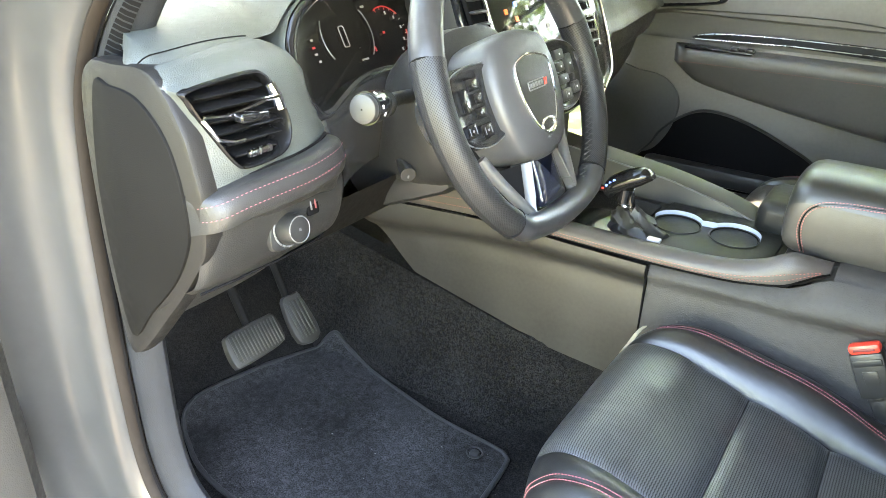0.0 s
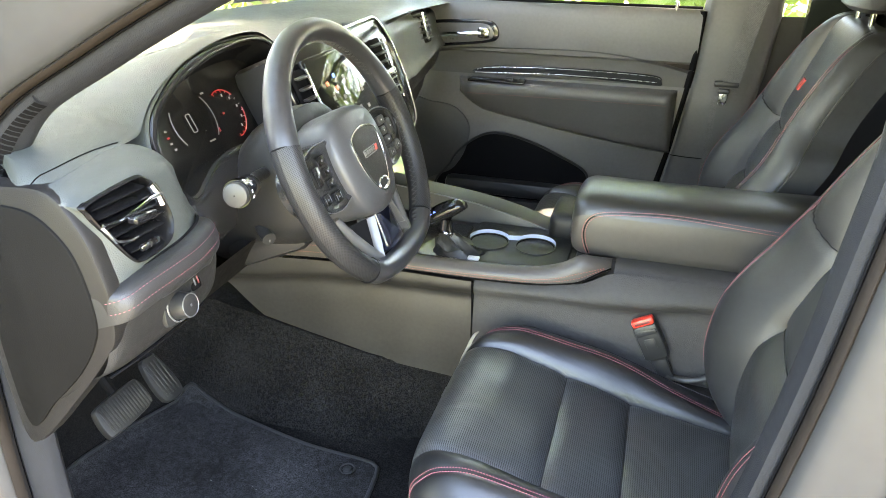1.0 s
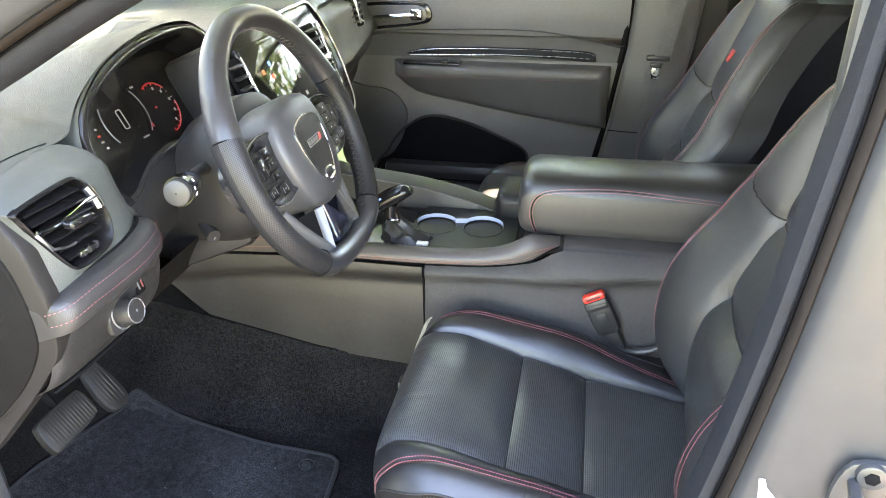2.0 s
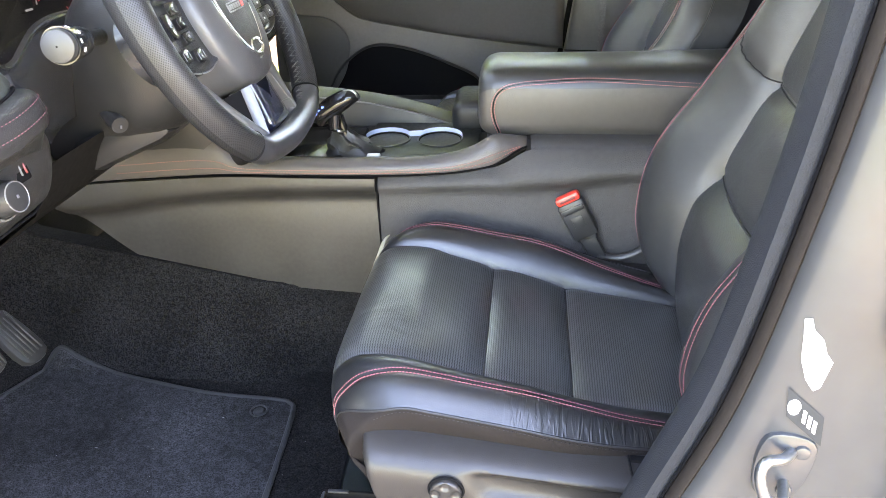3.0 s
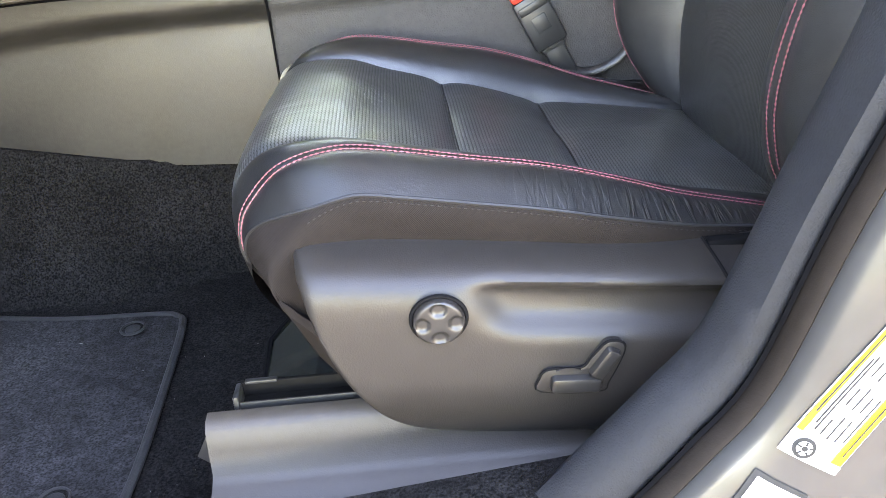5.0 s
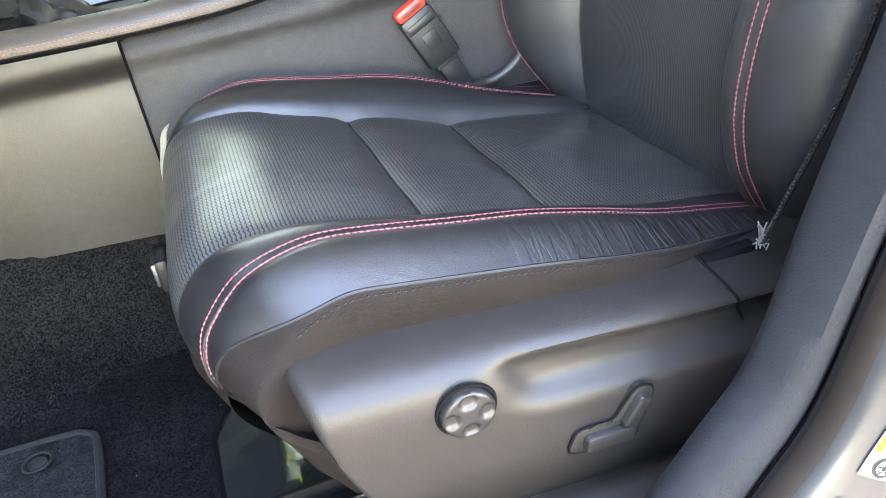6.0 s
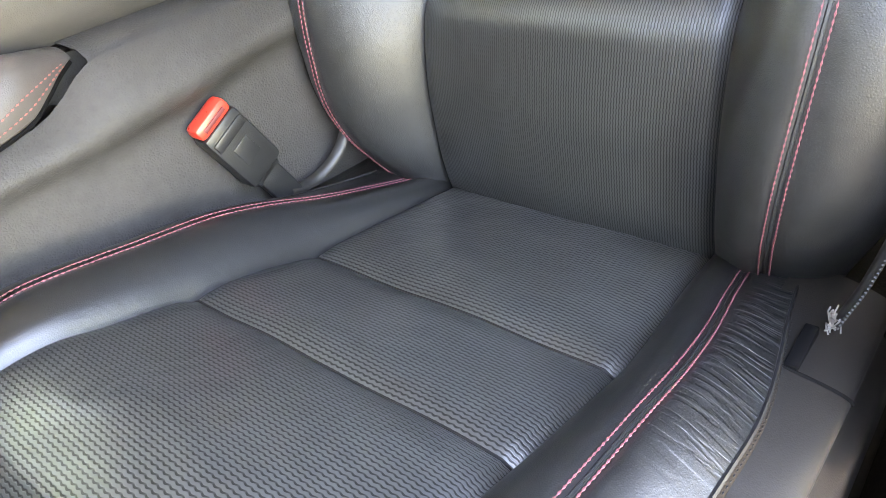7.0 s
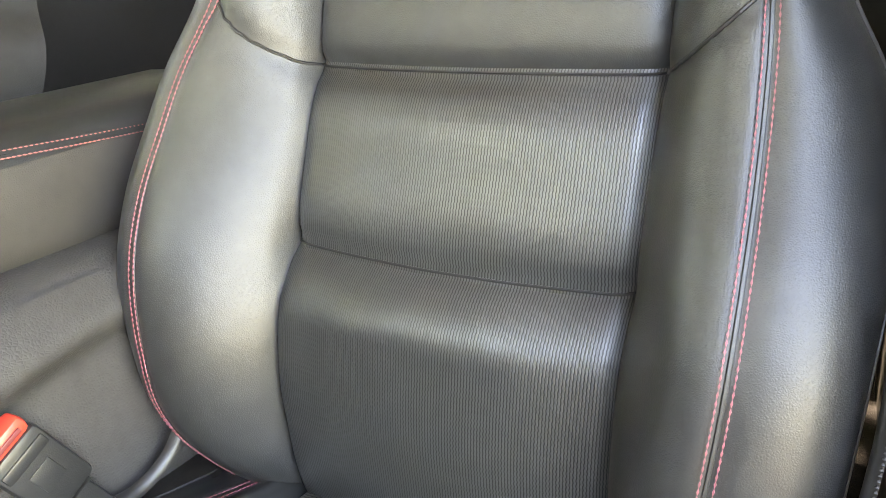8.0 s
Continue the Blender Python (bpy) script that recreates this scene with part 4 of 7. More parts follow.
line_z = lambda x: curve1(LINE, x)
part("side_panel", grid(side_rows(-.88, -.3015, 50, line_z, .004)), PLASTIC, console, "grey-brown moulded side panel")
rear_top = lambda x: min(.921, curve1(LINE, x)) if x < -.055 else .921
part("side_panel", grid(side_rows(-.2995, .55, 60, rear_top, .03)), CONSOLEREAR, console, "grey-brown moulded rear side panel")
part("panel_gap", tube([(-.3005, .2335 + .003 * j, .878 - .02 * j) for j in range(-0, 1)] + [(-.3005, .236, .86), (-.3005, .238, .80), (-.3005, .2385, .69)], .0016, 6), SEAM, console)
part("console_shoulder", grid([[(x, .262, .905), (x, .268, .919), (x, .278, .924), (x, .30, .926), (x, .33, .927)] for x in [-.055 + .05 * i for i in range(13)]]), CONSOLEREAR, console, "grey-brown shoulder under the armrest")
# Stitched leather edge that runs back and curls up under the armrest
edge = []
for x, z, w, h, yy in ((-.90, .855, .05, .075, .236), (-.734, .868, .045, .066, .238), (-.62, .876, .04, .068, .239), (-.565, .879, .035, .060, .24), (-.535, .8795, .03, .036, .24), (-.50, .8795, .028, .027, .24), (-.42, .879, .028, .026, .24), (-.302, .879, .028, .026, .242), (-.20, .882, .028, .027, .246), (-.15, .887, .028, .034, .250),
                       (-.115, .893, .028, .046, .256), (-.095, .903, .028, .034, .262), (-.078, .912, .03, .020, .27), (-.062, .917, .03, .010, .28)):
    edge.append([(x, yy + .002, z + .001), (x, yy - .0035, z + .004), (x, yy - .004, z + h * .35), (x, yy - .001, z + h * .65), (x, yy + .006, z + h * .9), (x, yy + .013, z + h), (x, yy + w * .8, z + h * .97), (x, yy + w, z + h * .75), (x, yy + w + .004, z + h * .2), (x, yy + w + .006, z - .02)])
edge = [[Vector(r[k]) for r in edge] for k in range(len(edge[0]))]
edge = [smoothline(r, 6) for r in edge]
rows = [[edge[k][i] for k in range(len(edge))] for i in range(len(edge[0]))]
trim = part("edge_trim", grid(rows), LEATHERBROWN, console, "stitched leather edge")
part("trim_gap", tube([r[0] + Vector((0, -.001, -.001)) for r in rows], .0018, 6), SEAM, trim)
st = [[r[2] * .55 + r[1] * .45 + Vector((0, -.0008, 0)) for r in rows[6:-4]], [r[2] * .75 + r[3] * .25 + Vector((0, -.0008, 0)) for r in rows[6:-4]]]
part("stitching", stitches(st, .005, .0040, .0008), STITCHDULL, trim, "double row of dull red stitching")
# Sunken top with the shifter and cup holders
bm = rbox(-.36, .40, .868, .58, .27, .03, .006)
part("console_top", bm, TRAYBLACK, console, "black console tray")
part("cup_plate", rbox(-.245, .395, .884, .20, .20, .008, .003), TRAYBLACK, console, "dark cup holder plate")
part("shift_plate", rbox(-.43, .375, .884, .15, .17, .010, .004), GLOSS, console, "gloss black shifter plate")
rows = []
for x, y0, y1, z in ((-.60, .50, .56, .955), (-.48, .498, .555, .940), (-.36, .495, .55, .927), (-.26, .49, .545, .907), (-.20, .485, .54, .888), (-.175, .48, .54, .872)):
    rows.append([(x, y0 - .012, z - .05), (x, y0, z - .004), (x, y0 + .008, z), (x, y1 - .008, z + .004), (x, y1, z - .004), (x, y1 + .01, z - .2)])
rail = part("far_rail", grid([smoothline(c, 5) for c in zip(*rows)]), PLASTIC_D, console, "dark satin far edge of the console")
part("rail_line", tube([(r[1][0], r[1][1] - .001, r[1][2] + .001) for r in rows[:-1]], .0016, 6), SATINDARK, rail, "thin satin line")
part("rear_wall", rbox(-.118, .40, .895, .018, .27, .06, .006), TRAYBLACK, console)
part("tray_wall", rbox(-.155, .515, .900, .09, .13, .075, .02, seg=4), TRAYBLACK, console, "rounded rear wall of the tray")
part("bin_body", rbox(.22, .44, .78, .66, .25, .28, .02), CONSOLEREAR, console, "grey-brown console box under the armrest")
CUPS = ((-.306, .390), (-.214, .392))
line = []
for (x, y), q0, q1 in ((CUPS[0], 178, 30), (CUPS[1], 146, 2)):
    line += [Vector((x + .0395 * math.cos(radians(q0 + (q1 - q0) * k / 20)), y + .0395 * math.sin(radians(q0 + (q1 - q0) * k / 20)), .8935)) for k in range(21)]
part("cup_ring", grid([[p + Vector((0, a, b)) for a, b in ((0, .0045), (.0022, .0035), (.0022, -.006), (0, -.006), (0, .0045))] for p in line]), RINGGLOW, console, "pale lit line that joins both cup holders")
for x, y in CUPS:
    m = basis((x, y, .8895), (1, 0, 0), (0, 0, 1))
    cup = part("cup_holder", ring(.0385, .0014, m, 40, 6), PLASTIC_D, console, "round cup holder")
    rows = [[m @ Vector((r * math.cos(q), r * math.sin(q), h)) for q in [2 * math.pi * j / 32 for j in range(32)]] for r, h in ((.0375, .0005), (.036, -.0006), (.034, -.012), (.03, -.012), (.001, -.012))]
    part("cup_well", grid(rows, True), SEAM, cup)
part("button_row", rbox(-.53, .31, .888, .07, .05, .016, .004, pose(0, 0, 0)), PLASTIC_D, console, "row of console switches")
for k in range(5):
    part("button_legend", rbox(-.555 + .012 * k, .300 + .004 * (k % 2), .8968, .006, .010, .0012, .0004), LEGEND, console)
part("tray_chrome", rbox(-.36, .288, .8885, .16, .008, .006, .002), SATIN, console)
part("release_chip", rbox(-.315, .300, .892, .022, .012, .006, .002), WHITE, console, "pale shift release cover")

shifter = thing("gear_shifter", "black gear lever with chrome ring and leather boot", "gear shifter")
p = smoothline([(-.352, .322, .89), (-.362, .322, .915), (-.368, .322, .935), (-.372, .322, .952)], 5)
part("lever", tube(p, .0075, 12), GLOSS, shifter)
rows = []
head = smoothline([(-.408, .321, .945, ), (-.400, .321, .957), (-.385, .322, .968), (-.366, .322, .979), (-.350, .323, .987), (-.340, .323, .989)], 4)
for k, c in enumerate(head):
    t = k / (len(head) - 1)
    r = .0205 * max(.05, math.sin(math.pi * (.10 + .82 * t)) ** .45) * (1.08 - .25 * t)
    d = Vector((.80, 0, .60))
    s, u = Vector((0, 1, 0)), Vector((-.60, 0, .80))
    rows.append([c + s * (r * 1.05 * math.cos(q)) + u * (r * .85 * math.sin(q)) for q in [2 * math.pi * j / 24 for j in range(24)]])
knob = part("knob", grid(rows, True, caps=True), GLOSS, shifter, "gloss black pistol-grip knob")
part("knob_neck", tube([(-.380, .322, .930), (-.378, .322, .958)], .013, 14), GLOSS, knob)
part("knob_ring", ring(.0135, .0022, basis((-.376, .322, .932), (1, 0, 0), (.2, 0, 1)), 24, 6), CHROME, knob)
for k in range(4):
    part("lit_mark", rbox(0, 0, 0, .0045, .0018, .004, .0005, pose(-.412 + .006 * k, .3045, .956 + .0055 * k)), LIT_RED if k == 0 else LIT_BLUE, knob)
rows = []
for h, r in ((0, .048), (.006, .045), (.014, .036), (.020, .036), (.026, .026), (.034, .020), (.042, .012)):
    rows.append([V(-.352 - h * .5, .325, .887 + h) + Vector((r * math.cos(q) * (1 + .12 * math.sin(5 * q + h * 300)), r * .75 * math.sin(q) * (1 + .12 * math.cos(4 * q + h * 200)), .004 * math.sin(6 * q + h * 150))) for q in [2 * math.pi * j / 36 for j in range(36)]])
part("boot", grid(rows, True), LEATHER, shifter, "creased black leather boot")

armrest = thing("armrest_lid", "padded black leather armrest lid with red stitching", "armrest")
rows = []
for x, dy, dz in ((-.142, .030, .030), (-.140, .016, .018), (-.134, .007, .008), (-.122, .002, .002), (-.10, 0, 0), (0, 0, .001), (.12, 0, 0), (.24, 0, -.002), (.34, 0, -.004)):
    row = []
    for y, z in ((.345, .947), (.338, .950), (.335, .958), (.334, .975), (.336, .988), (.343, .997), (.362, 1.002), (.41, 1.004), (.46, 1.003), (.51, .999), (.535, .990), (.545, .975), (.545, .955), (.535, .947), (.44, .945)):
        cy, cz = .44, .975
        z = 1.032 - (1.004 - z) * 1.9
        row.append((x, y + (dy if y < cy else -dy), z + (dz if z < cz else -dz)))
    rows.append([(p[0], .306 + (p[1] - .028 * max(0.0, min(1.0, (.48 - p[1]) / .1)) - .306) * .78, p[2]) for p in row])
cols = [smoothline(c, 4) for c in zip(*rows)]
rows2 = [[c[i] for c in cols] for i in range(len(cols[0]))]
lid = part("lid_body", grid(rows2, True, caps=True), VINYL, armrest, "smooth padded grey-black side")
part("lid_pad", grid([[p + Vector((0, -.0012, .0012)) for p in r[4:12]] for r in rows2[4:]]), PADTOP, lid, "smooth padded leather top")
def lid_line(o):
    pts = smoothline([(-.104 - o * .9, 0, .931), (-.111 - o, 0, .950), (-.114 - o, 0, .970), (-.110 - o * .8, 0, .988 + o * .6), (-.098 - o * .3, 0, 1.000 + o), (-.075, 0, 1.006 + o), (-.04, 0, 1.009 + o), (.041, 0, 1.012 + o), (.175, 0, 1.005 + o), (.330, 0, .997 + o)], 8)
    return [Vector((p.x, curve1([(.90, .3085), (.93, .3075), (.977, .306), (1.0016, .3076), (1.0187, .313)], p.z) - .0016 + .10 * max(0.0, -.113 - p.x), p.z)) for p in pts]


part("stitching", stitches([lid_line(.0), lid_line(.0055)], r=.0009), STITCHDULL, lid, "double row of dull red stitching")
part("lid_seam", tube([(p + q) / 2 + Vector((0, .0008, 0)) for p, q in zip(lid_line(0), lid_line(.0055))], .0009, 6), SEAM, lid)


# ---------------------------------------------------------------- dashboard
dash = thing("dashboard", "dark grey soft-touch dashboard with a stitched pad", "dashboard")


def dash_section(y):
    """x, z of the dash from the windscreen's foot over the top and down the driver's face."""
    mid = max(0.0, min(1.0, (y + .38) / .25))
    lift = .030 * mid * mid * (3 - 2 * mid)
    lift -= .02 * max(0, (y - .75) / .4)
    far = max(0.0, min(1.0, (y - .55) / .10))
    fx = -.035 * far - .06 * max(0.0, min(1.0, (y - .70) / .40))
    return [(-1.10, 1.225 + lift), (-.95, 1.243 + lift), (-.80, 1.250 + lift), (-.68, 1.247 + lift), (-.61, 1.240 + lift), (-.577 + fx, 1.232 + lift * .8), (-.560 + fx, 1.218 + lift * .6), (-.553 + fx, 1.195 + lift * .3), (-.541 + fx, 1.165), (-.528 + fx, 1.145), (-.526 + fx, 1.137), (-.534 + fx, 1.134)]


ys = [-.345, -.34] + [-.32 + .01 * i for i in range(9)] + [-.235, -.228, -.224, -.22, -.216, -.212, -.208, -.204, -.20, -.196, -.19] + [-.18 + .02 * i for i in range(69)]
rows = []
for y in ys:
    sec = dash_section(y)
    e2 = max(0, (-.36 - y) / .018)
    cut = max(0.0, min(1.0, (y + .385) / .030)) if y < .54 else 0.0
    cut = cut * cut * (3 - 2 * cut)
    low = sec[:4] + [(-.66, z) for x, z in sec[4:5]] + [(-.672, z - .02 * k) for k, (x, z) in enumerate(sec[5:])]
    sec = [(x0 + (x1 - x0) * cut, z0 + (z1 - z0) * cut) for k, ((x0, z0), (x1, z1)) in enumerate(zip(sec, low))]
    sec = [(x - .012 * e2 * e2 * (k > 4), z - .010 * e2 * e2 * (k < 7)) for k, (x, z) in enumerate(sec)]
    rows.append([(p.x, max(y, -.378 + .05 * max(0.0, min(1.0, (-.645 - p.x) / .04))), p.y) for p in smoothline([(x, z, 0) for x, z in sec], 4)])
part("top_pad", grid(rows), DASHPAD, dash, "dark grey grained dash pad")



def dash_at(x, y):
    sec = dash_section(y)
    for (x0, z0), (x1, z1) in zip(sec[:-1], sec[1:]):
        if x0 <= x <= x1:
            return z0 + (z1 - z0) * (x - x0) / (x1 - x0)
    return sec[-1][1]


# The pad's front edge: along the vent's surround, then up and over the instrument hood
PADFRONT = smoothline([(-.584, -.3775, 1.214), (-.583, -.375, 1.231), (-.584, -.34, 1.239), (-.587, -.30, 1.244), (-.588, -.262, 1.246), (-.590, -.235, 1.246), (-.594, -.212, 1.248), (-.601, -.193, 1.259), (-.610, -.158, 1.278), (-.620, -.088, 1.301), (-.627, .004, 1.316), (-.628, .088, 1.318), (-.625, .140, 1.309), (-.612, .176, 1.280)], 6)


def bridge(j, v):
    """The pad between its level top and its front edge; v runs from the rear to the front."""
    b = PADFRONT[j]
    y = max(b.y, -.342)
    a = Vector((-.80, y, dash_at(-.80, y) - .001))
    rise = v * v * (3 - 2 * v) if b.z > a.z else v ** 3
    side = max(0.0, min(1.0, (v - .64) / .22)) if b.y < -.342 else v * v
    w = min(1.0, v / .8)
    near = max(0.0, min(1.0, (-.19 - b.y) / .05))
    crown = (.004 + .007 * near) * (w * w * (3 - 2 * w)) * (1 - max(0.0, (v - .8) / .2) ** 2) * min(1.0, (b.y + .3775) / .015)
    return Vector((a.x + (b.x - a.x) * v, y + (b.y - y) * side, a.z + (b.z - a.z) * rise + crown))


part("pad_corner", grid([[bridge(j, k / 32) for j in range(len(PADFRONT))] for k in range(33)]), DASHPAD, dash, "grained pad over the driver's air vent and the instruments")
part("pad_seam", tube([bridge(j, .90 + .0032 * j) + Vector((0, 0, .0002)) for j in range(0, 27)], .0007, 6), SEAM, dash)

# Cluster opening in a plane that leans back with the wheel
CN = Vector((1, 0, .5)).normalized()
CM = basis((-.575, -.02, 1.2), (0, 1, 0), CN)      # local x: to the passenger, local y: up the face
INV = CM.inverted()
open_pts = [(-.556, -.188, 1.163), (-.570, -.199, 1.191), (-.585, -.193, 1.221), (-.597, -.178, 1.243), (-.606, -.152, 1.261), (-.617, -.086, 1.284), (-.625, .004, 1.299), (-.626, .088, 1.302), (-.622, .135, 1.293), (-.605, .160, 1.262), (-.585, .160, 1.220), (-.568, .140, 1.186), (-.565, .08, 1.181), (-.566, .008, 1.182), (-.569, -.060, 1.187), (-.566, -.110, 1.182), (-.560, -.150, 1.168), (-.556, -.172, 1.160)]
OPENLOOP = [INV @ p for p in smoothline(open_pts, 5, True)]
cc = sum(OPENLOOP, Vector()) / len(OPENLOOP)


def loop_at(scale, depth, grow=0.0):
    out = []
    for p in OPENLOOP:
        d = (p - cc)
        q = cc + d * scale + d.normalized() * grow
        out.append(CM @ Vector((q.x, q.y, depth)))
    return out


def skirt(grow, back, drop):
    rows = []
    for p, q in zip(loop_at(1.0, .003, grow), loop_at(1.0, .003, min(grow, .0185))):
        f = max(0.0, min(1.0, (p.y - .12) / .05))
        low = .9 * back * max(0.0, min(1.0, (1.225 - p.z) / .03))
        rows.append(q.lerp(p, f) + Vector((-back, 0, -drop * f - low - (1 - f) * .45 * max(0.0, back - .003))))
    return rows


hood = part("cluster_hood", grid([loop_at(1.0, .0000, .0135), loop_at(1.0, .0025, .0150), skirt(.0170, .003, 0), skirt(.020, .012, 0), skirt(.026, .030, 0), skirt(.031, .055, -.002), skirt(.034, .090, -.004), skirt(.036, .14, .002), skirt(.036, .20, .06)], True), DASHPAD, dash, "curved hood over the instruments")
part("cluster_bezel", grid([loop_at(.90, -.037), loop_at(.93, -.030), loop_at(.975, -.008), loop_at(.995, .0035), loop_at(1.0, .0062, .0035), loop_at(1.0, .0066, .0085), loop_at(1.0, .0045, .0125), loop_at(1.0, .0005, .0140)], True), GLOSS, hood, "gloss black bezel")
seg = [CM @ Vector((p.x * 1.0, p.y, -.004)) for p in [cc + (q - cc) * .985 for q in OPENLOOP[5:24]]]
part("bezel_brightwork", tube(seg, .0014, 6, flat=.6), CHROME, hood, "thin chrome edge")
bm = grid([loop_at(1.02, -.036), loop_at(.97, -.040), loop_at(.5, -.042), loop_at(.01, -.043)], True)
cluster = thing("instrument_cluster", "dark instrument cluster with a red-marked rev counter", "instrument cluster")
low = [p for p in loop_at(1.0, .0045, .003) if p.z < 1.20]
low.sort(key=lambda p: p.y)
part("cluster_apron", grid([[p + Vector((dx, 0, dz)) for p in low] for dx, dz in ((-.004, .004), (.004, -.006), (.008, -.022), (.010, -.05), (-.01, -.11))]), PADBLACK, dash, "black apron under the instruments")
part("cluster_face", bm, CLUSTERFACE, cluster, "dark instrument panel behind glass")


def on_face(px, py, pz=-.0405):
    return CM @ Vector((px, py, pz))


DIAL = (.043, .033)
for k in range(13):
    q = radians(112 - 200 * k / 12)
    o = on_face(DIAL[0] + .0345 * math.cos(q), DIAL[1] + .0345 * math.sin(q))
    m = basis(o, CM.to_3x3() @ Vector((math.cos(q), math.sin(q), 0)), CN)
    part("dial_mark", rbox(0, 0, .0006, .0045 if k % 2 == 0 else .003, .0009, .0012, .0003, m, 1), LIT_WHITE if 2 < k < 10 else LIT_RED, cluster)
    if 1 < k < 11 and k % 2 == 0:
        o = on_face(DIAL[0] + .028 * math.cos(q), DIAL[1] + .028 * math.sin(q))
        part("dial_digit", rbox(0, 0, .0006, .0028, .0040, .0012, .0003, basis(o, (0, 1, 0), CN), 1), LIT_WHITE, cluster)
for q0, q1 in ((40, 116), (-88, 6)):
    part("red_zone", tube([on_face(DIAL[0] + .0365 * math.cos(radians(q)), DIAL[1] + .0365 * math.sin(radians(q)), -.0398) for q in range(q0, q1, 5)], .0009, 6), LIT_RED, cluster, "red arc")
for q0, q1 in ((150, 215), (-42, 42)):
    part("display_arc", tube([on_face(-.036 + .045 * math.cos(radians(q)), .042 + .045 * math.sin(radians(q)), -.0398) for q in range(q0, q1, 4)], .0008, 6), SATINDARK, cluster, "silver arc")
part("speed_digit", tube([on_face(-.044 + p[0], .041 + p[1], -.0395) for p in rounded(.0095, .026, .0025)], .0007, 6, True), LIT_WHITE, cluster, "tall white zero")
for u, v, w, hh, mt in ((.008, .073, .007, .0025, LIT_WHITE), (.005, .0177, .0025, .006, LIT_RED), (-.021, .0085, .013, .0022, LIT_WHITE), (.032, .036, .004, .003, LIT_RED), (-.100, .044, .004, .0025, LIT_WHITE), (-.101, .035, .005, .0025, LIT_RED), (-.101, .027, .005, .0025, LIT_WHITE), (-.099, .018, .004, .0025, LIT_WHITE)):
    part("readout", rbox(0, 0, 0, w, hh, .001, .0002, basis(on_face(u, v, -.0395), (0, 1, 0), CN), 1), mt, cluster)

# End cap beside the door
cap_out = smoothline([(-.668, 1.235, 0), (-.631, 1.238, 0), (-.577, 1.236, 0), (-.545, 1.195, 0), (-.533, 1.155, 0), (-.527, 1.122, 0), (-.530, 1.08, 0), (-.545, 1.052, 0), (-.60, .985, 0), (-.683, .903, 0), (-.70, .98, 0), (-.70, 1.1, 0), (-.69, 1.20, 0)], 5, True)
part("end_panel", plate([(p.x, p.y) for p in cap_out], .02, Matrix(((1, 0, 0, 0), (0, 0, -1, -.379), (0, 1, 0, 0), (0, 0, 0, 1))), .006), ENDRIM, dash, "grey rim of the dash end")
cap_in = smoothline([(-.66, 1.214, 0), (-.636, 1.217, 0), (-.600, 1.212, 0), (-.572, 1.190, 0), (-.556, 1.160, 0), (-.548, 1.11, 0), (-.553, 1.075, 0), (-.582, 1.028, 0), (-.63, .978, 0), (-.674, .935, 0), (-.685, 1.02, 0), (-.682, 1.12, 0)], 5, True)
part("end_cover", plate([(p.x, p.y) for p in cap_in], .008, Matrix(((1, 0, 0, 0), (0, 0, -1, -.3825), (0, 1, 0, 0), (0, 0, 0, 1))), .002), ENDCOVER, dash, "flat dark end cover")

# Padded strip with red stitching under the vent
rows = []
for y, zt, x in ((-.3795, 1.118, -.556), (-.379, 1.124, -.540), (-.376, 1.128, -.526), (-.365, 1.131, -.517), (-.34, 1.135, -.512), (-.30, 1.138, -.507), (-.265, 1.140, -.505), (-.235, 1.143, -.507), (-.212, 1.145, -.513), (-.195, 1.143, -.526), (-.185, 1.130, -.545)):
    lo = curve1([(-.378, 1.098), (-.30, 1.090), (-.24, 1.092), (-.188, 1.08)], y)
    rows.append([(x - .020, y, zt + .001), (x - .004, y, zt), (x + .003, y, zt - .006), (x + .007, y, zt - .018), (x + .006, y, zt - .030), (x - .001, y, (zt + lo) / 2 - .008), (x - .010, y, lo + .004), (x - .022, y, lo)])
cols = [smoothline(c, 5) for c in zip(*rows)]
rows2 = [smoothline([c[i] for c in cols], 3) for i in range(len(cols[0]))]
pad = part("knee_pad", grid(rows2), SOFT, dash, "padded leather strip with red stitching")
st = [[r[6] + Vector((.0008, 0, .0012)) for r in rows2[6:-5]], [r[9] + Vector((.001, 0, .0008)) for r in rows2[6:-5]]]
part("stitching", stitches(st, .005, .0036, .0006), STITCH, pad, "double row of red stitching")
part("pad_seam", tube([r[0] for r in rows2], .002, 6), SEAM, pad)

# Lower panel with the light switch
rows = []
for y, xo in ((-.378, -.012), (-.368, -.004), (-.34, 0), (-.28, .002), (-.22, 0), (-.185, -.006), (-.172, -.02)):
    rows.append([(-.535 + xo, y, 1.100), (-.528 + xo, y, 1.094), (-.527 + xo, y, 1.08), (-.534 + xo, y, 1.05), (-.545 + xo, y, 1.030), (-.556 + xo, y, 1.022), (-.575 + xo, y, 1.010), (-.62 + xo, y, .975), (-.69 + xo, max(y, -.345), .925), (-.78, max(y, -.33), .92)])
cols = [smoothline(c, 5) for c in zip(*rows)]
part("lower_panel", grid([smoothline([c[i] for c in cols], 3) for i in range(len(cols[0]))]), SOFT, dash, "dark grey lower dash panel")
part("lower_gap", tube([(-.548, -.378, 1.026), (-.5425, -.34, 1.027), (-.5405, -.28, 1.027), (-.5425, -.22, 1.027), (-.56, -.175, 1.027)], .0015, 6), SEAM, dash)
rows = [[(x, y, z) for y in (-.175, 0, .12, .23)] for x, z in ((-.545, 1.06), (-.58, 1.0), (-.66, .945), (-.8, .93))]
part("knee_bolster", grid(rows), ENDCOVER, dash, "dark panel under the steering column")

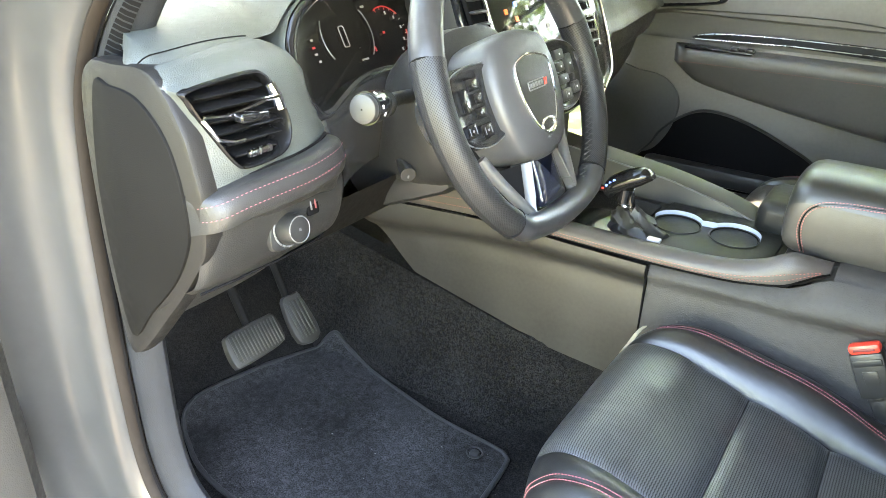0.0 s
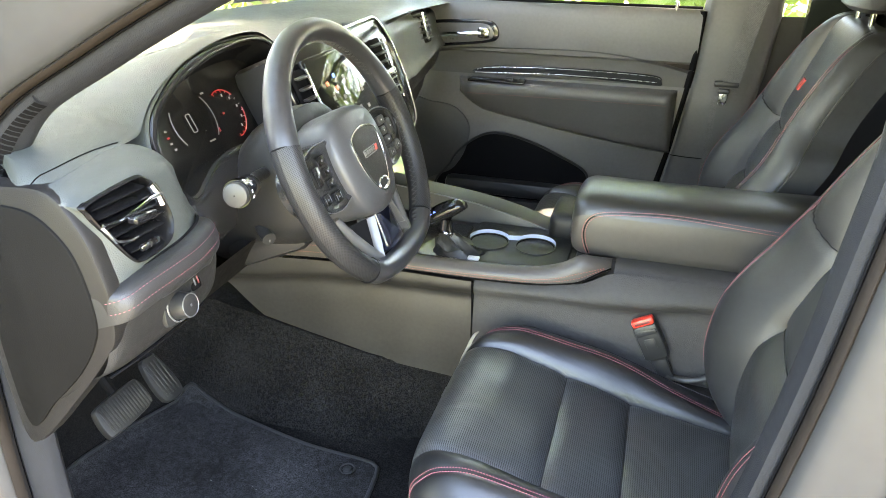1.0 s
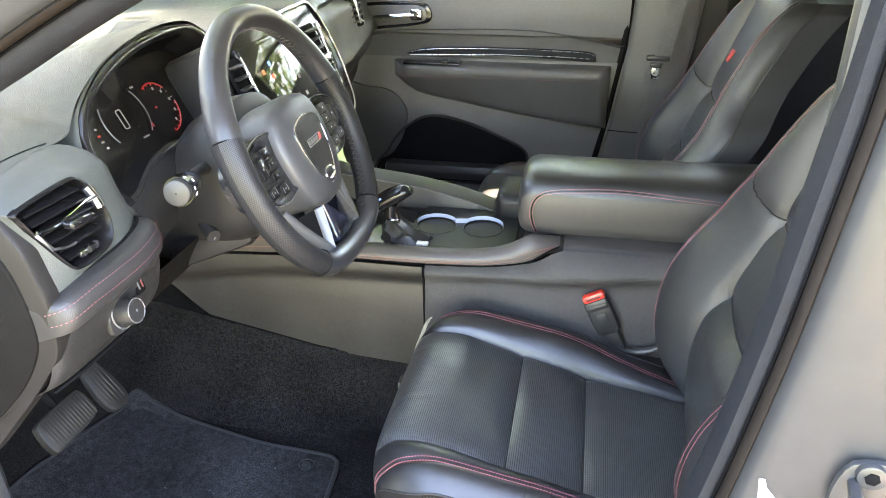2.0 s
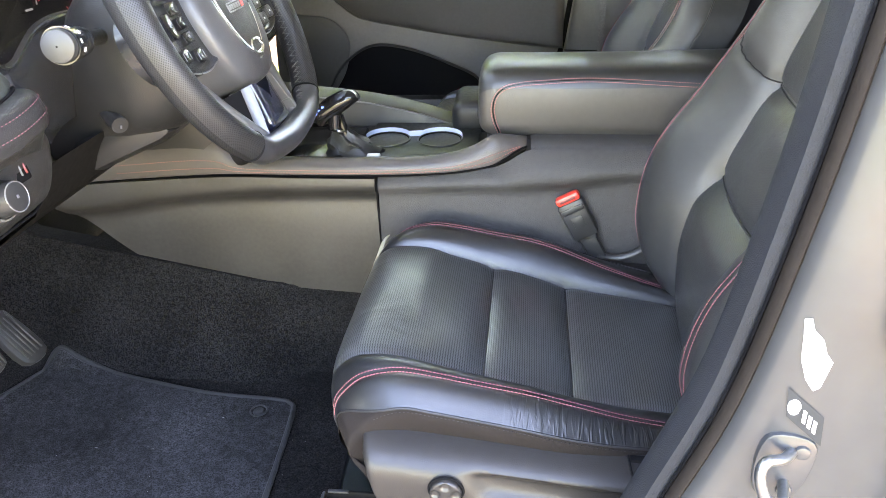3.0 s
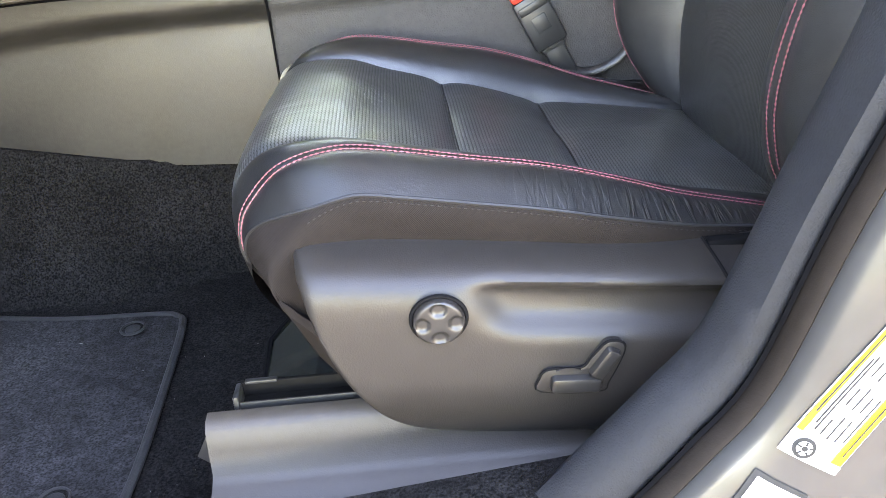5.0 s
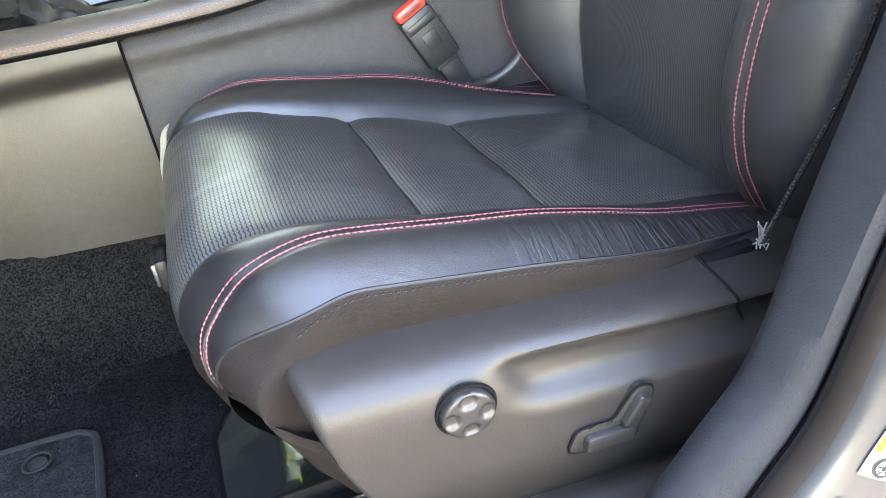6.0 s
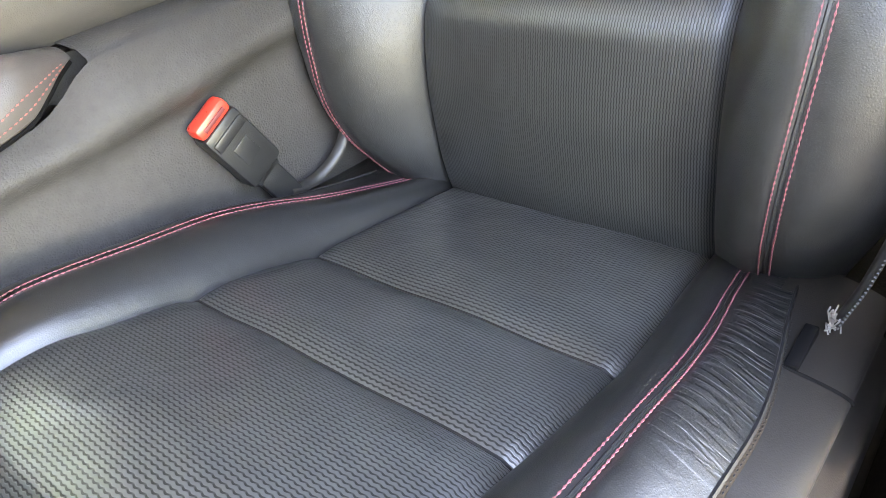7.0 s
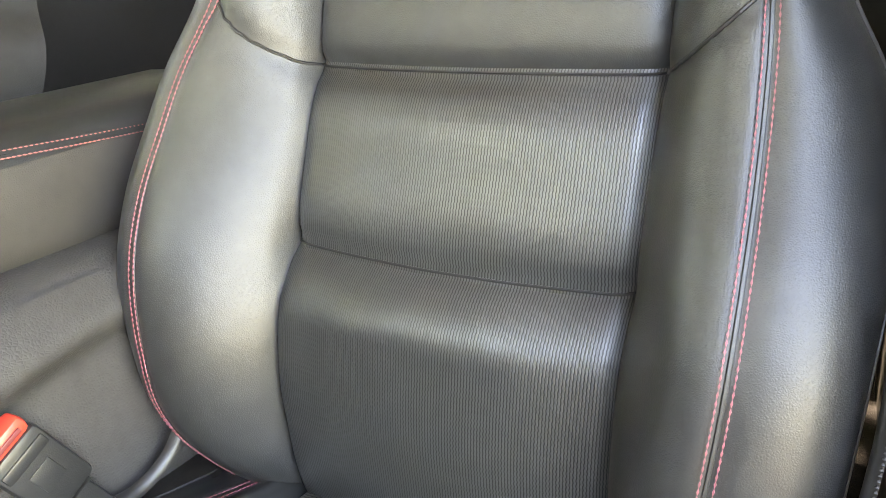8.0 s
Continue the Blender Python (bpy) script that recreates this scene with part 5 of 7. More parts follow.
LM = basis((-.526, -.280, 1.067), (0, 1, 0), (1, 0, .20)) @ Matrix.Scale(.74, 4)
sw = thing("light_switch", "round black headlamp switch knob on a gloss plate", "light switch")
part("switch_plate", plate([(p.x, p.y) for p in smoothline([(-.030, -.024, 0), (-.032, .0, 0), (-.018, .024, 0), (.02, .032, 0), (.065, .040, 0), (.074, .030, 0), (.068, .004, 0), (.035, -.006, 0), (.010, -.026, 0)], 5, True)], .008, LM @ pose(0, 0, .001), .002), PLASTIC_D, sw)
part("switch_rim", ring(.0255, .0014, LM @ pose(0, 0, .002), 36, 6), SATINDARK, sw)
rows = [[LM @ Vector((r * math.cos(q), r * math.sin(q), h)) for q in [2 * math.pi * j / 36 for j in range(36)]] for r, h in ((.0225, 0), (.0215, .010), (.0200, .022), (.0185, .0255), (.016, .0262), (.001, .0262))]
part("switch_knob", grid(rows, True), PLASTIC_D, sw, "black rotary knob")
part("knob_face_ring", ring(.0185, .0009, LM @ pose(0, 0, .0255), 36, 6), SATINDARK, sw)
part("knob_legend", rbox(0, 0, .0265, .004, .004, .001, .0003, LM, 1), INKGREY, sw)
for k in range(4):
    q = radians(140 - 28 * k)
    part("plate_legend", rbox(0, 0, .0028, .006, .004, .001, .0003, LM @ pose(.0295 * math.cos(q), .0295 * math.sin(q), 0), 1), LEGEND, sw)
dim = part("dimmer_panel", plate(rounded(.024, .030, .004), .004, LM @ pose(.052, .018, .004), .001), SEAM, sw)
for k in range(2):
    part("dimmer_wheel", rbox(0, 0, .005, .003, .014, .003, .001, LM @ pose(.048 + .009 * k, .018, 0), 1), DIMRED if k else LEGENDDARK, dim)

# Air vent at the dash end
VLOOP = smoothline([(-.371, 1.221, 0), (-.30, 1.2265, 0), (-.279, 1.222, 0), (-.266, 1.205, 0), (-.258, 1.172, 0), (-.266, 1.150, 0), (-.285, 1.141, 0), (-.322, 1.139, 0), (-.338, 1.146, 0), (-.358, 1.180, 0), (-.372, 1.210, 0)], 4, True)


def vent_face(y, z, d=0.0):
    y, z = -.312 + (y + .312) * .88, 1.188 + (z - 1.184) * .90
    return Vector((-.5495 + (1.222 - z) * .22 + .006 * math.sin((y + .37) * 12) + d, y, z))


VC = (-.312, 1.188)
surround = smoothline([(-.374, 1.234, 0), (-.33, 1.242, 0), (-.27, 1.247, 0), (-.235, 1.243, 0), (-.212, 1.222, 0), (-.209, 1.192, 0), (-.196, 1.166, 0), (-.178, 1.148, 0), (-.19, 1.132, 0), (-.23, 1.132, 0), (-.27, 1.130, 0), (-.33, 1.126, 0), (-.374, 1.120, 0), (-.376, 1.18, 0)], 8, True)
surround = sorted((math.atan2(p.y - VC[1], p.x - VC[0]), p.x, p.y) for p in surround)


def surround_at(q):
    """Where the edge of the vent's surround lies in the direction q from the vent's middle."""
    rows = surround + [(surround[0][0] + 2 * math.pi, *surround[0][1:])]
    q = q if q >= rows[0][0] else q + 2 * math.pi
    for (a, y0, z0), (b, y1, z1) in zip(rows[:-1], rows[1:]):
        if a <= q <= b:
            t = (q - a) / max(1e-6, b - a)
            return y0 + (y1 - y0) * t, z0 + (z1 - z0) * t
    return rows[-1][1:]


def face_x(y, z):
    side = max(0.0, min(1.1, (y + .255) / .050))
    left = max(0.0, min(1.0, (-.350 - y) / .026))
    return -.5495 + (1.222 - z) * .22 + .006 * math.sin((y + .37) * 12) - .016 * side * side - .014 * left * left - 1.3 * max(0.0, z - 1.224) - 9 * max(0.0, z - 1.224) ** 2


rows = []
for k in range(9):
    t = k / 8
    row = []
    for p in VLOOP:
        v = vent_face(*(Vector((-.312, 1.184, 0)) + (p - Vector((-.312, 1.184, 0))) * 1.07).xy, .004)
        y1, z1 = surround_at(math.atan2(v.z - VC[1], v.y - VC[0]))
        y, z = v.y + (y1 - v.y) * t, v.z + (z1 - v.z) * t
        row.append(Vector((v.x + (face_x(y, z) - v.x) * min(1.0, t * 3) - .006 * (k == 8), y, z)))
    rows.append(row)
part("vent_surround", grid(rows, True), DASHPAD, dash, "grained dash panel round the air vent")

vent = thing("air_vent", "black air vent with chrome crossbar and slats", "air vent", "air vents")
vc = Vector((-.312, 1.184, 0))
part("vent_bezel", grid([[vent_face(*(vc + (p - vc) * sc).xy, d) for p in VLOOP] for sc, d in ((1.09, .002), (1.06, .006), (1.02, .007), (.98, .004), (.96, -.006), (.95, -.04), (.01, -.042))], True), VENTBLACK, vent, "gloss black bezel")
for k in range(6):
    z = 1.212 - .0125 * k
    y0 = curve1([(1.14, -.33), (1.18, -.353), (1.22, -.366)], z)
    y1 = curve1([(1.14, -.285), (1.17, -.262), (1.20, -.268), (1.22, -.285)], z)
    bm = grid([[vent_face(y0 + (y1 - y0) * u, z + dz, d) for u in [j / 8 for j in range(9)]] for dz, d in ((.000, .002), (.0016, .001), (.004, -.016), (.0025, -.016), (-.0012, .001), (.000, .002))])
    part("slat", bm, VENTBLACK, vent)
part("crossbar", tube([vent_face(y, z, .009) for y, z in ((-.366, 1.196), (-.34, 1.193), (-.31, 1.196), (-.285, 1.200), (-.266, 1.200))], .0026, 8, flat=.8), CHROME, vent, "chrome crossbar")
part("vent_lever", rbox(0, 0, 0, .014, .034, .009, .003, basis(vent_face(-.315, 1.190, .017), (1, 0, 0), (0, .1, 1))), GLOSS, vent, "gloss black sliding lever")
part("chrome_corner", tube([vent_face(y, z, .007) for y, z in ((-.274, 1.214), (-.268, 1.200), (-.266, 1.186))], .0055, 8, flat=.6), CHROME, vent)
part("chrome_corner", tube([vent_face(y, z, .007) for y, z in ((-.366, 1.194), (-.354, 1.172), (-.335, 1.166), (-.322, 1.166))], .0022, 8, flat=.7), CHROME, vent)
part("chrome_foot", rbox(0, 0, 0, .006, .030, .007, .002, basis(vent_face(-.303, 1.149, .002), (1, 0, 0), (0, 0, 1))), SATIN, vent)

# Centre stack with its screen and vents
STX = -.530
stack = thing("centre_stack", "gloss black centre stack with a touch screen and vents", "centre stack")
SM = basis((STX, .288, 1.20), (0, 1, -.0), (1, 0, .43))
part("stack_body", rbox(0, -.01, -.055, .42, .22, .10, .02, SM), PLASTIC_D, stack)
part("stack_panel", plate([(p.x, p.y) for p in smoothline([(-.212, .085, 0), (-.1, .098, 0), (.12, .102, 0), (.182, .095, 0), (.208, .02, 0), (.190, -.09, 0), (.1, -.13, 0), (-.16, -.13, 0), (-.212, -.06, 0)], 5, True)], .01, SM @ pose(0, 0, .004), .004), GLOSS, stack, "gloss black panel")
part("stack_rim", tube([SM @ p for p in smoothline([(.02, .1015, .004), (.12, .104, .004), (.183, .096, .004), (.210, .02, .004), (.192, -.09, .004), (.14, -.125, .004)], 6)], .003, 8), CHROME, stack, "chrome rim")
scr = part("screen_frame", plate(rounded(.215, .135, .006), .006, SM @ pose(-.070, .010, .014), .002), GLOSS, stack)
part("screen_glass", plate(rounded(.203, .124, .004), .002, SM @ pose(-.070, .010, .0155), .0008), SCREEN, scr, "glossy touch screen showing coloured icons")
for u, v, m in ((-.06, .02, LIT_ORANGE), (-.055, -.005, LIT_WHITE), (-.03, .028, LIT_BLUE), (.0, .02, LIT_WHITE), (.02, .03, LIT_WHITE), (-.02, -.01, LIT_WHITE), (-.05, -.038, LIT_WHITE), (-.015, -.042, LIT_WHITE), (.02, -.038, LIT_WHITE), (.05, -.042, LIT_WHITE), (.05, -.012, LIT_WHITE), (-.035, .008, LIT_ORANGE)):
    part("screen_icon", rbox(0, 0, 0, .009, .007, .0006, .0002, SM @ pose(-.070 + u, .010 + v, .0160), 1), m, scr)
for cx in (-.196, .112):
    fr = part("stack_vent", plate(rounded(.036 if cx < 0 else .055, .125, .008), .006, SM @ pose(cx, .005, .012), .002), SEAM, stack, "air vent with slats")
    for k in range(7):
        part("slat", rbox(0, 0, 0, .034 if cx < 0 else .050, .003, .012, .001, SM @ pose(cx, .055 - .0165 * k, .014, 25), 1), PLASTIC_D, fr)
    part("vent_chrome", rbox(0, 0, 0, .006, .12, .006, .002, SM @ pose(cx + (.018 if cx < 0 else .028), .005, .016)), CHROME, fr, "chrome edge")
    part("vent_lever", rbox(0, 0, 0, .034 if cx < 0 else .05, .012, .008, .003, SM @ pose(cx, .0, .020)), SATIN, fr)
for k in range(6):
    part("climate_button", plate(rounded(.03, .016, .003), .004, SM @ pose(-.15 + .05 * k, -.095, .009), .001), PLASTIC_D, stack)
part("stack_foot", rbox(-.63, .37, .99, .14, .26, .20, .02), PLASTIC_D, stack)

# Passenger's side of the dash
pvent = thing("air_vent", "small black air vent with chrome lever at the dash end", "air vent", "air vents")
PM = basis((-.625, .93, 1.213), (.12, 1, -.02), (1, -.12, .3))
part("vent_bezel", plate(rounded(.10, .085, .018), .02, PM, .004), GLOSS, pvent)
for k in range(5):
    part("slat", rbox(0, 0, 0, .085, .003, .012, .001, PM @ pose(0, .028 - .014 * k, .003, 25), 1), PLASTIC_D, pvent)
part("vent_chrome", rbox(0, 0, 0, .012, .07, .006, .002, PM @ pose(.01, 0, .006)), CHROME, pvent)
rows = []
for y in (.54, .62, .70, .80, .90, 1.00, 1.08, 1.12):
    o = -.07 * max(0, (y - .6) / .5)
    rows.append([(x + o, y, z) for x, z in ((-.585, 1.158), (-.570, 1.150), (-.562, 1.135), (-.566, 1.10), (-.585, 1.07), (-.60, 1.06), (-.62, 1.00), (-.68, .92), (-.85, .90))])
part("passenger_fascia", grid([smoothline(r, 4) for r in rows]), SOFT, dash, "dark glove box side of the dash")
part("fascia_strip", tube([(-.560 - .07 * max(0, (y - .6) / .5), y, 1.146) for y in (.55, .8, 1.0, 1.11)], .004, 8), SATINDARK, dash)

# ---------------------------------------------------------------- steering column and wheel
WC = V(-.411, 0, 1.181)
WN = Vector((1, 0, .432)).normalized()
WM = basis(WC, (0, 1, 0), WN)
column = thing("steering_column", "black plastic steering column shroud with a stalk", "steering column")
rows = []
for d, w, h, up in ((-.050, .080, .070, .0), (-.055, .094, .085, 0), (-.085, .100, .092, -.002), (-.115, .096, .090, -.006), (-.15, .084, .080, -.012), (-.20, .066, .06, -.02), (-.26, .062, .058, -.03)):
    rows.append([WM @ Vector((w * math.copysign(abs(math.cos(q)) ** .7, math.cos(q)), up + h * math.copysign(abs(math.sin(q)) ** .7, math.sin(q)), d)) for q in [2 * math.pi * j / 40 for j in range(40)]])
part("shroud", grid(rows, True, caps=True), COLUMN, column, "moulded black shroud")
rows = [[WM @ Vector((-.088 + .06 * u, -.075 - .01 * u, -.13 - .1 * v)) for u in (0, .5, 1, 2)] for v in (0, .5, 1)]
part("lower_shroud", rbox(0, -.075, -.17, .13, .05, .14, .02, WM), COLUMN, column, "lower shroud half")
stalk = part("stalk", tube(smoothline([(-.505, -.085, 1.170), (-.498, -.13, 1.176), (-.485, -.175, 1.182)], 5), .008, 10), COLUMN, column, "indicator stalk")
SMt = basis(V(-.473, -.214, 1.187), (1, 0, .3), V(.18, -.95, .10))
rows = [[SMt @ Vector((r * math.cos(q), r * math.sin(q), h)) for q in [2 * math.pi * j / 32 for j in range(32)]] for r, h in ((.009, -.05), (.0145, -.042), (.0165, -.02), (.017, -.002), (.010, -.002))]
part("stalk_collar", grid(rows, True), GLOSS, stalk, "gloss black collar with markings")
rows = [[SMt @ Vector((r * math.cos(q), r * math.sin(q), hh)) for q in [2 * math.pi * j / 32 for j in range(32)]] for r, hh in ((.0150, -.0025), (.0155, .002), (.0144, .0050), (.011, .0062), (.001, .0066))]
part("stalk_end", grid(rows, True), STALKGREY, stalk, "grey rotary stalk end")
for k in range(4):
    part("stalk_legend", rbox(0, 0, .0168, .003, .004, .0008, .0002, SMt @ pose(0, 0, -.008 - .006 * (k % 2), 0, 90, 0) @ pose(0, 0, 0, -50 + 28 * k), 1), LEGEND, stalk)
part("tilt_stub", tube([(-.535, -.07, 1.083), (-.520, -.085, 1.079), (-.507, -.096, 1.075)], .0095, 12), COLUMN, column, "round adjuster stub")
part("stub_legend", rbox(0, 0, 0, .002, .004, .001, .0003, basis((-.5045, -.099, 1.074), (0, 1, 0), (.7, -.7, -.2)), 1), INKGREY, column)

wheel = thing("steering_wheel", "black leather flat-bottomed steering wheel with silver trim", "steering wheel")


def rim_point(q, r=.1735):
    x, y = r * math.cos(q), r * math.sin(q)
    flat = max(0.0, -y - .150)
    return Vector((x, y + flat * .55, 0))


rows = []
for j in range(97):
    q = 2 * math.pi * j / 96
    c = rim_point(q)
    n = c.normalized()
    grip = 1 + .10 * (math.exp(-((abs((q % (2 * math.pi)) - .35)) / .3) ** 2) + math.exp(-(((q % (2 * math.pi)) - 2.79) / .3) ** 2))
    rows.append([WM @ (c + n * (.0155 * grip * math.cos(a)) + Vector((0, 0, .0175 * grip * math.sin(a)))) for a in [2 * math.pi * k / 16 for k in range(16)]])
rim = part("rim", grid(rows, True), LEATHERSMOOTH, wheel, "leather rim with perforated grips")
for q0, q1 in ((-52, 18), (162, 232)):
    rows = []
    for j in range(25):
        q = radians(q0 + (q1 - q0) * j / 24)
        c = rim_point(q)
        n = c.normalized()
        g = 1.025 + .10 * (math.exp(-(abs(q - .35) / .3) ** 2) + math.exp(-((q - 2.79) / .3) ** 2) + math.exp(-(abs(q + 5.93) / .3) ** 2))
        rows.append([WM @ (c + n * (.0155 * g * math.cos(a)) + Vector((0, 0, .0175 * g * math.sin(a)))) for a in [2 * math.pi * k / 20 for k in range(21)]])
    part("rim_grip", grid(rows), PERF_GRIP, rim, "perforated leather grip")
for q in (radians(18), radians(162), radians(232), radians(308)):
    c = rim_point(q)
    m = WM @ basis(c, (0, 0, 1), Vector((-math.sin(q), math.cos(q), 0)))
    part("rim_seam", ring(.0168, .0012, m, 24, 6), SEAM, rim)
part("rim_stitching", stitches([[WM @ (rim_point(2 * math.pi * j / 240, .1575) + Vector((0, 0, .004 * (-1) ** j))) for j in range(241)]], .0030, .0052, .0008), LACING, rim, "grey lacing on the inside")
boss = [(-.070, .036), (-.056, .054), (-.028, .062), (.0, .064), (.028, .062), (.056, .054), (.070, .036), (.076, .0), (.070, -.040), (.052, -.074), (.026, -.087), (.0, -.090), (-.026, -.087), (-.052, -.074), (-.070, -.040), (-.076, .0)]
boss = smoothline([(a, b, 0) for a, b in boss], 5, True)
rows = [[WM @ Vector((p.x * s, -.012 + (p.y + .012) * s, d)) for p in boss] for s, d in ((.98, -.05), (1.0, -.02), (1.0, -.004), (.985, .003), (.95, .008), (.85, .0125), (.6, .0165), (.3, .018), (.01, .0182))]
hub = part("airbag_cover", grid(rows, True), PLASTICSMOOTH, wheel, "dark grey airbag cover")
em = smoothline([(-.030, .026, 0), (.0, .031, 0), (.030, .026, 0), (.041, .016, 0), (.038, -.016, 0), (.026, -.044, 0), (.012, -.057, 0), (.0, -.059, 0), (-.012, -.057, 0), (-.026, -.044, 0), (-.038, -.016, 0), (-.041, .016, 0)], 4, True)
part("badge_plate", grid([[WM @ Vector((p.x * s, -.012 + (p.y + .012) * s, d)) for p in em] for s, d in ((1.0, .014), (.97, .0180), (.5, .0194), (.01, .0198))], True), SOFT, hub, "shield-shaped badge field")
part("badge_rim", tube([WM @ Vector((p.x, p.y, .0172)) for p in em], .0017, 8, True), CHROME, hub, "chrome shield outline")
part("badge_foot", tube([WM @ Vector((.0155 * math.cos(radians(q)), -.053 + .0085 * math.sin(radians(q)), .0185)) for q in range(0, 360, 15)], .0017, 8, True), CHROME, hub, "small chrome ring")
part("badge_tail", tube([WM @ Vector((a, b, .0165)) for a, b in ((-.004, -.066), (0, -.067), (.004, -.066))], .0012, 6), INKGREY, hub)
part("badge_bar", tube([WM @ (Vector((-.003, -.004, .0198)) + Vector((p[0], p[1], 0))) for p in rounded(.040, .0095, .0012)], .0007, 6, True), SATINDARK, hub, "thin outline of a name bar")
for k in range(5):
    part("badge_mark", rbox(-.018 + .0066 * k, -.004, .0198, .0042, .0050, .0010, .0003, WM), SATINDARK, hub)
for k in range(2):
    part("badge_slash", plate([(0, -.004), (.0026, -.004), (.0052, .004), (.0026, .004)], .001, WM @ pose(.0135 + .0035 * k, -.004, .0202)), RED, hub, smooth=False)
for sg in (-1, 1):
    sp = smoothline([(sg * a, b, 0) for a, b in ((.060, .030), (.085, .039), (.115, .038), (.145, .028), (.160, .006), (.154, -.022), (.134, -.042), (.105, -.050), (.078, -.048), (.060, -.036))], 4, True)
    pc = Vector((sg * .110, -.005, 0))
    pad = part("side_spoke", grid([[WM @ (pc + (p - pc) * s + Vector((0, 0, d))) for p in sp] for s, d in ((1.0, -.040), (1.0, -.006), (.985, -.002), (.95, .0005), (.90, -.001), (.86, -.0025), (.4, -.003), (.01, -.003))], True), PADBLACK, wheel, "oval gloss black switch pad")
    part("pad_edge", tube([WM @ (pc + (p - pc) * .985 + Vector((0, 0, -.0015))) for p in sp], .0009, 6, True), SATINDARK, pad)
    # a ring of raised keys with a flat pair underneath
    for a, b, w, h in ((.104, .019, .024, .013), (.100, .0035, .018, .012), (.103, -.012, .022, .012), (.126, .004, .016, .026), (.100, -.032, .024, .015), (.128, -.027, .018, .015)):
        key = part("wheel_button", plate(rounded(w, h, .003), .005, WM @ pose(sg * a, b, .0022), .0013), GLOSS if sg < 0 else PLASTIC_D, pad, "raised black key")
        part("button_legend", rbox(0, 0, 0, .0030, .0024, .0006, .0002, WM @ pose(sg * a, b, .0026), 1), LEGEND if sg > 0 else INKGREY, key)
        if h == .015:
            for k in (-1, 1):
                part("button_legend", rbox(0, 0, 0, .0012, .0080, .0006, .0002, WM @ pose(sg * (a + .006 * k), b, .0026), 1), SATINDARK, key)
# Lower spoke: a silver frame with wide flanks, open inside, and a glossy bar down its middle
outer = [(-.034, -.086), (-.045, -.118), (-.055, -.148), (-.046, -.159), (-.025, -.163), (.0, -.164), (.025, -.163), (.046, -.159), (.055, -.148), (.045, -.118), (.034, -.086)]
outer = smoothline([(a, b, 0) for a, b in outer], 4)


def spoke_loop(s, d, wide=0.0):
    return [WM @ Vector((p.x * s + math.copysign(wide, p.x) * min(1.0, abs(p.x) / .03) * (1 + .35 * max(0.0, (p.y + .15) / .06)), p.y + (1 - s) * .09 * (p.y < -.13), d)) for p in outer]


frame_bm = grid([spoke_loop(1.0, -.010, .004), spoke_loop(1.0, -.003, .003), spoke_loop(1.0, .000), spoke_loop(.98, .0012), spoke_loop(.93, .0005), spoke_loop(.92, -.012)])
low_spoke = part("lower_spoke", frame_bm, SATINSPOKE, wheel, "satin silver lower spoke frame")
part("spoke_flank", grid([spoke_loop(1.0, -.045, .020), spoke_loop(1.0, -.030, .014), spoke_loop(.99, -.009, .002)]), SEAM, low_spoke, "dark flank of the spoke")
for sg in (-1, 1):
    part("spoke_arm", tube([WM @ V(sg * a, b, d) for a, b, d in ((.098, -.062, -.022), (.080, -.098, -.016), (.062, -.132, -.008), (.046, -.156, -.002))], .0070, 10, flat=.7), SATINSPOKE, low_spoke, "satin silver arm")
part("spoke_well", grid([[WM @ Vector((p.x * .87, p.y + .002, d)) for p in outer] for d in (-.013, -.03)]), PLASTIC_D, low_spoke)
inl = [(-.026, -.080), (-.027, -.110), (-.030, -.136), (-.022, -.144), (.022, -.144), (.030, -.136), (.027, -.110), (.026, -.080)]
inl = smoothline([(a, b, 0) for a, b in inl], 4)
part("spoke_inlay", grid([[WM @ Vector((p.x * s, -.11 + (p.y + .11) * s, d)) for p in inl] for s, d in ((1.0, -.03), (1.0, -.006), (.97, -.002), (.90, -.0005), (.5, .0015), (.05, .002))]), INLAY, low_spoke, "dark blue-black glossy spoke bar")
part("spoke_floor", plate([(-.05, -.08), (-.06, -.155), (.06, -.155), (.05, -.08)], .006, WM @ pose(0, 0, -.046)), PLASTIC_D, low_spoke)

# ---------------------------------------------------------------- pedals
brake = thing("brake_pedal", "ribbed black rubber brake pedal", "pedal", "pedals")
BM = basis((-.822, -.083, .712), (0, 1, -.05), (.80, -.05, .60))
pl = smoothline([(-.062, -.030, 0), (-.060, .018, 0), (-.045, .034, 0), (.030, .036, 0), (.050, .030, 0), (.054, -.010, 0), (.040, -.034, 0), (-.045, -.040, 0)], 4, True)
pad = part("pedal_pad", plate([(p.x * .92, p.y * .78 + .004) for p in pl], .014, BM, .003), RUBBERD, brake)
for k in range(15):
    part("pad_rib", rbox(0, 0, .001, .0026, .044, .003, .001, BM @ pose(-.047 + .0064 * k, .003, 0, 0, 0, 0), 1), RUBBERD, pad)
part("pedal_arm", tube(smoothline([BM @ Vector((0, .02, -.012)), (-.90, -.07, .80), (-.94, -.06, .93)], 5), .008, 8), SEAM, brake)
gas = thing("accelerator_pedal", "long ribbed black accelerator pedal", "pedal", "pedals")
GM = basis((-.838, .036, .678), (0, 1, 0), (.82, -.05, .57))
gl = [(-.024, -.026), (.024, -.030), (.022, .050), (.010, .056), (-.018, .052)]
gp = part("pedal_pad", plate([(p.x, p.y) for p in smoothline([(a, b, 0) for a, b in gl], 4, True)], .012, GM, .003), RUBBERD, gas)
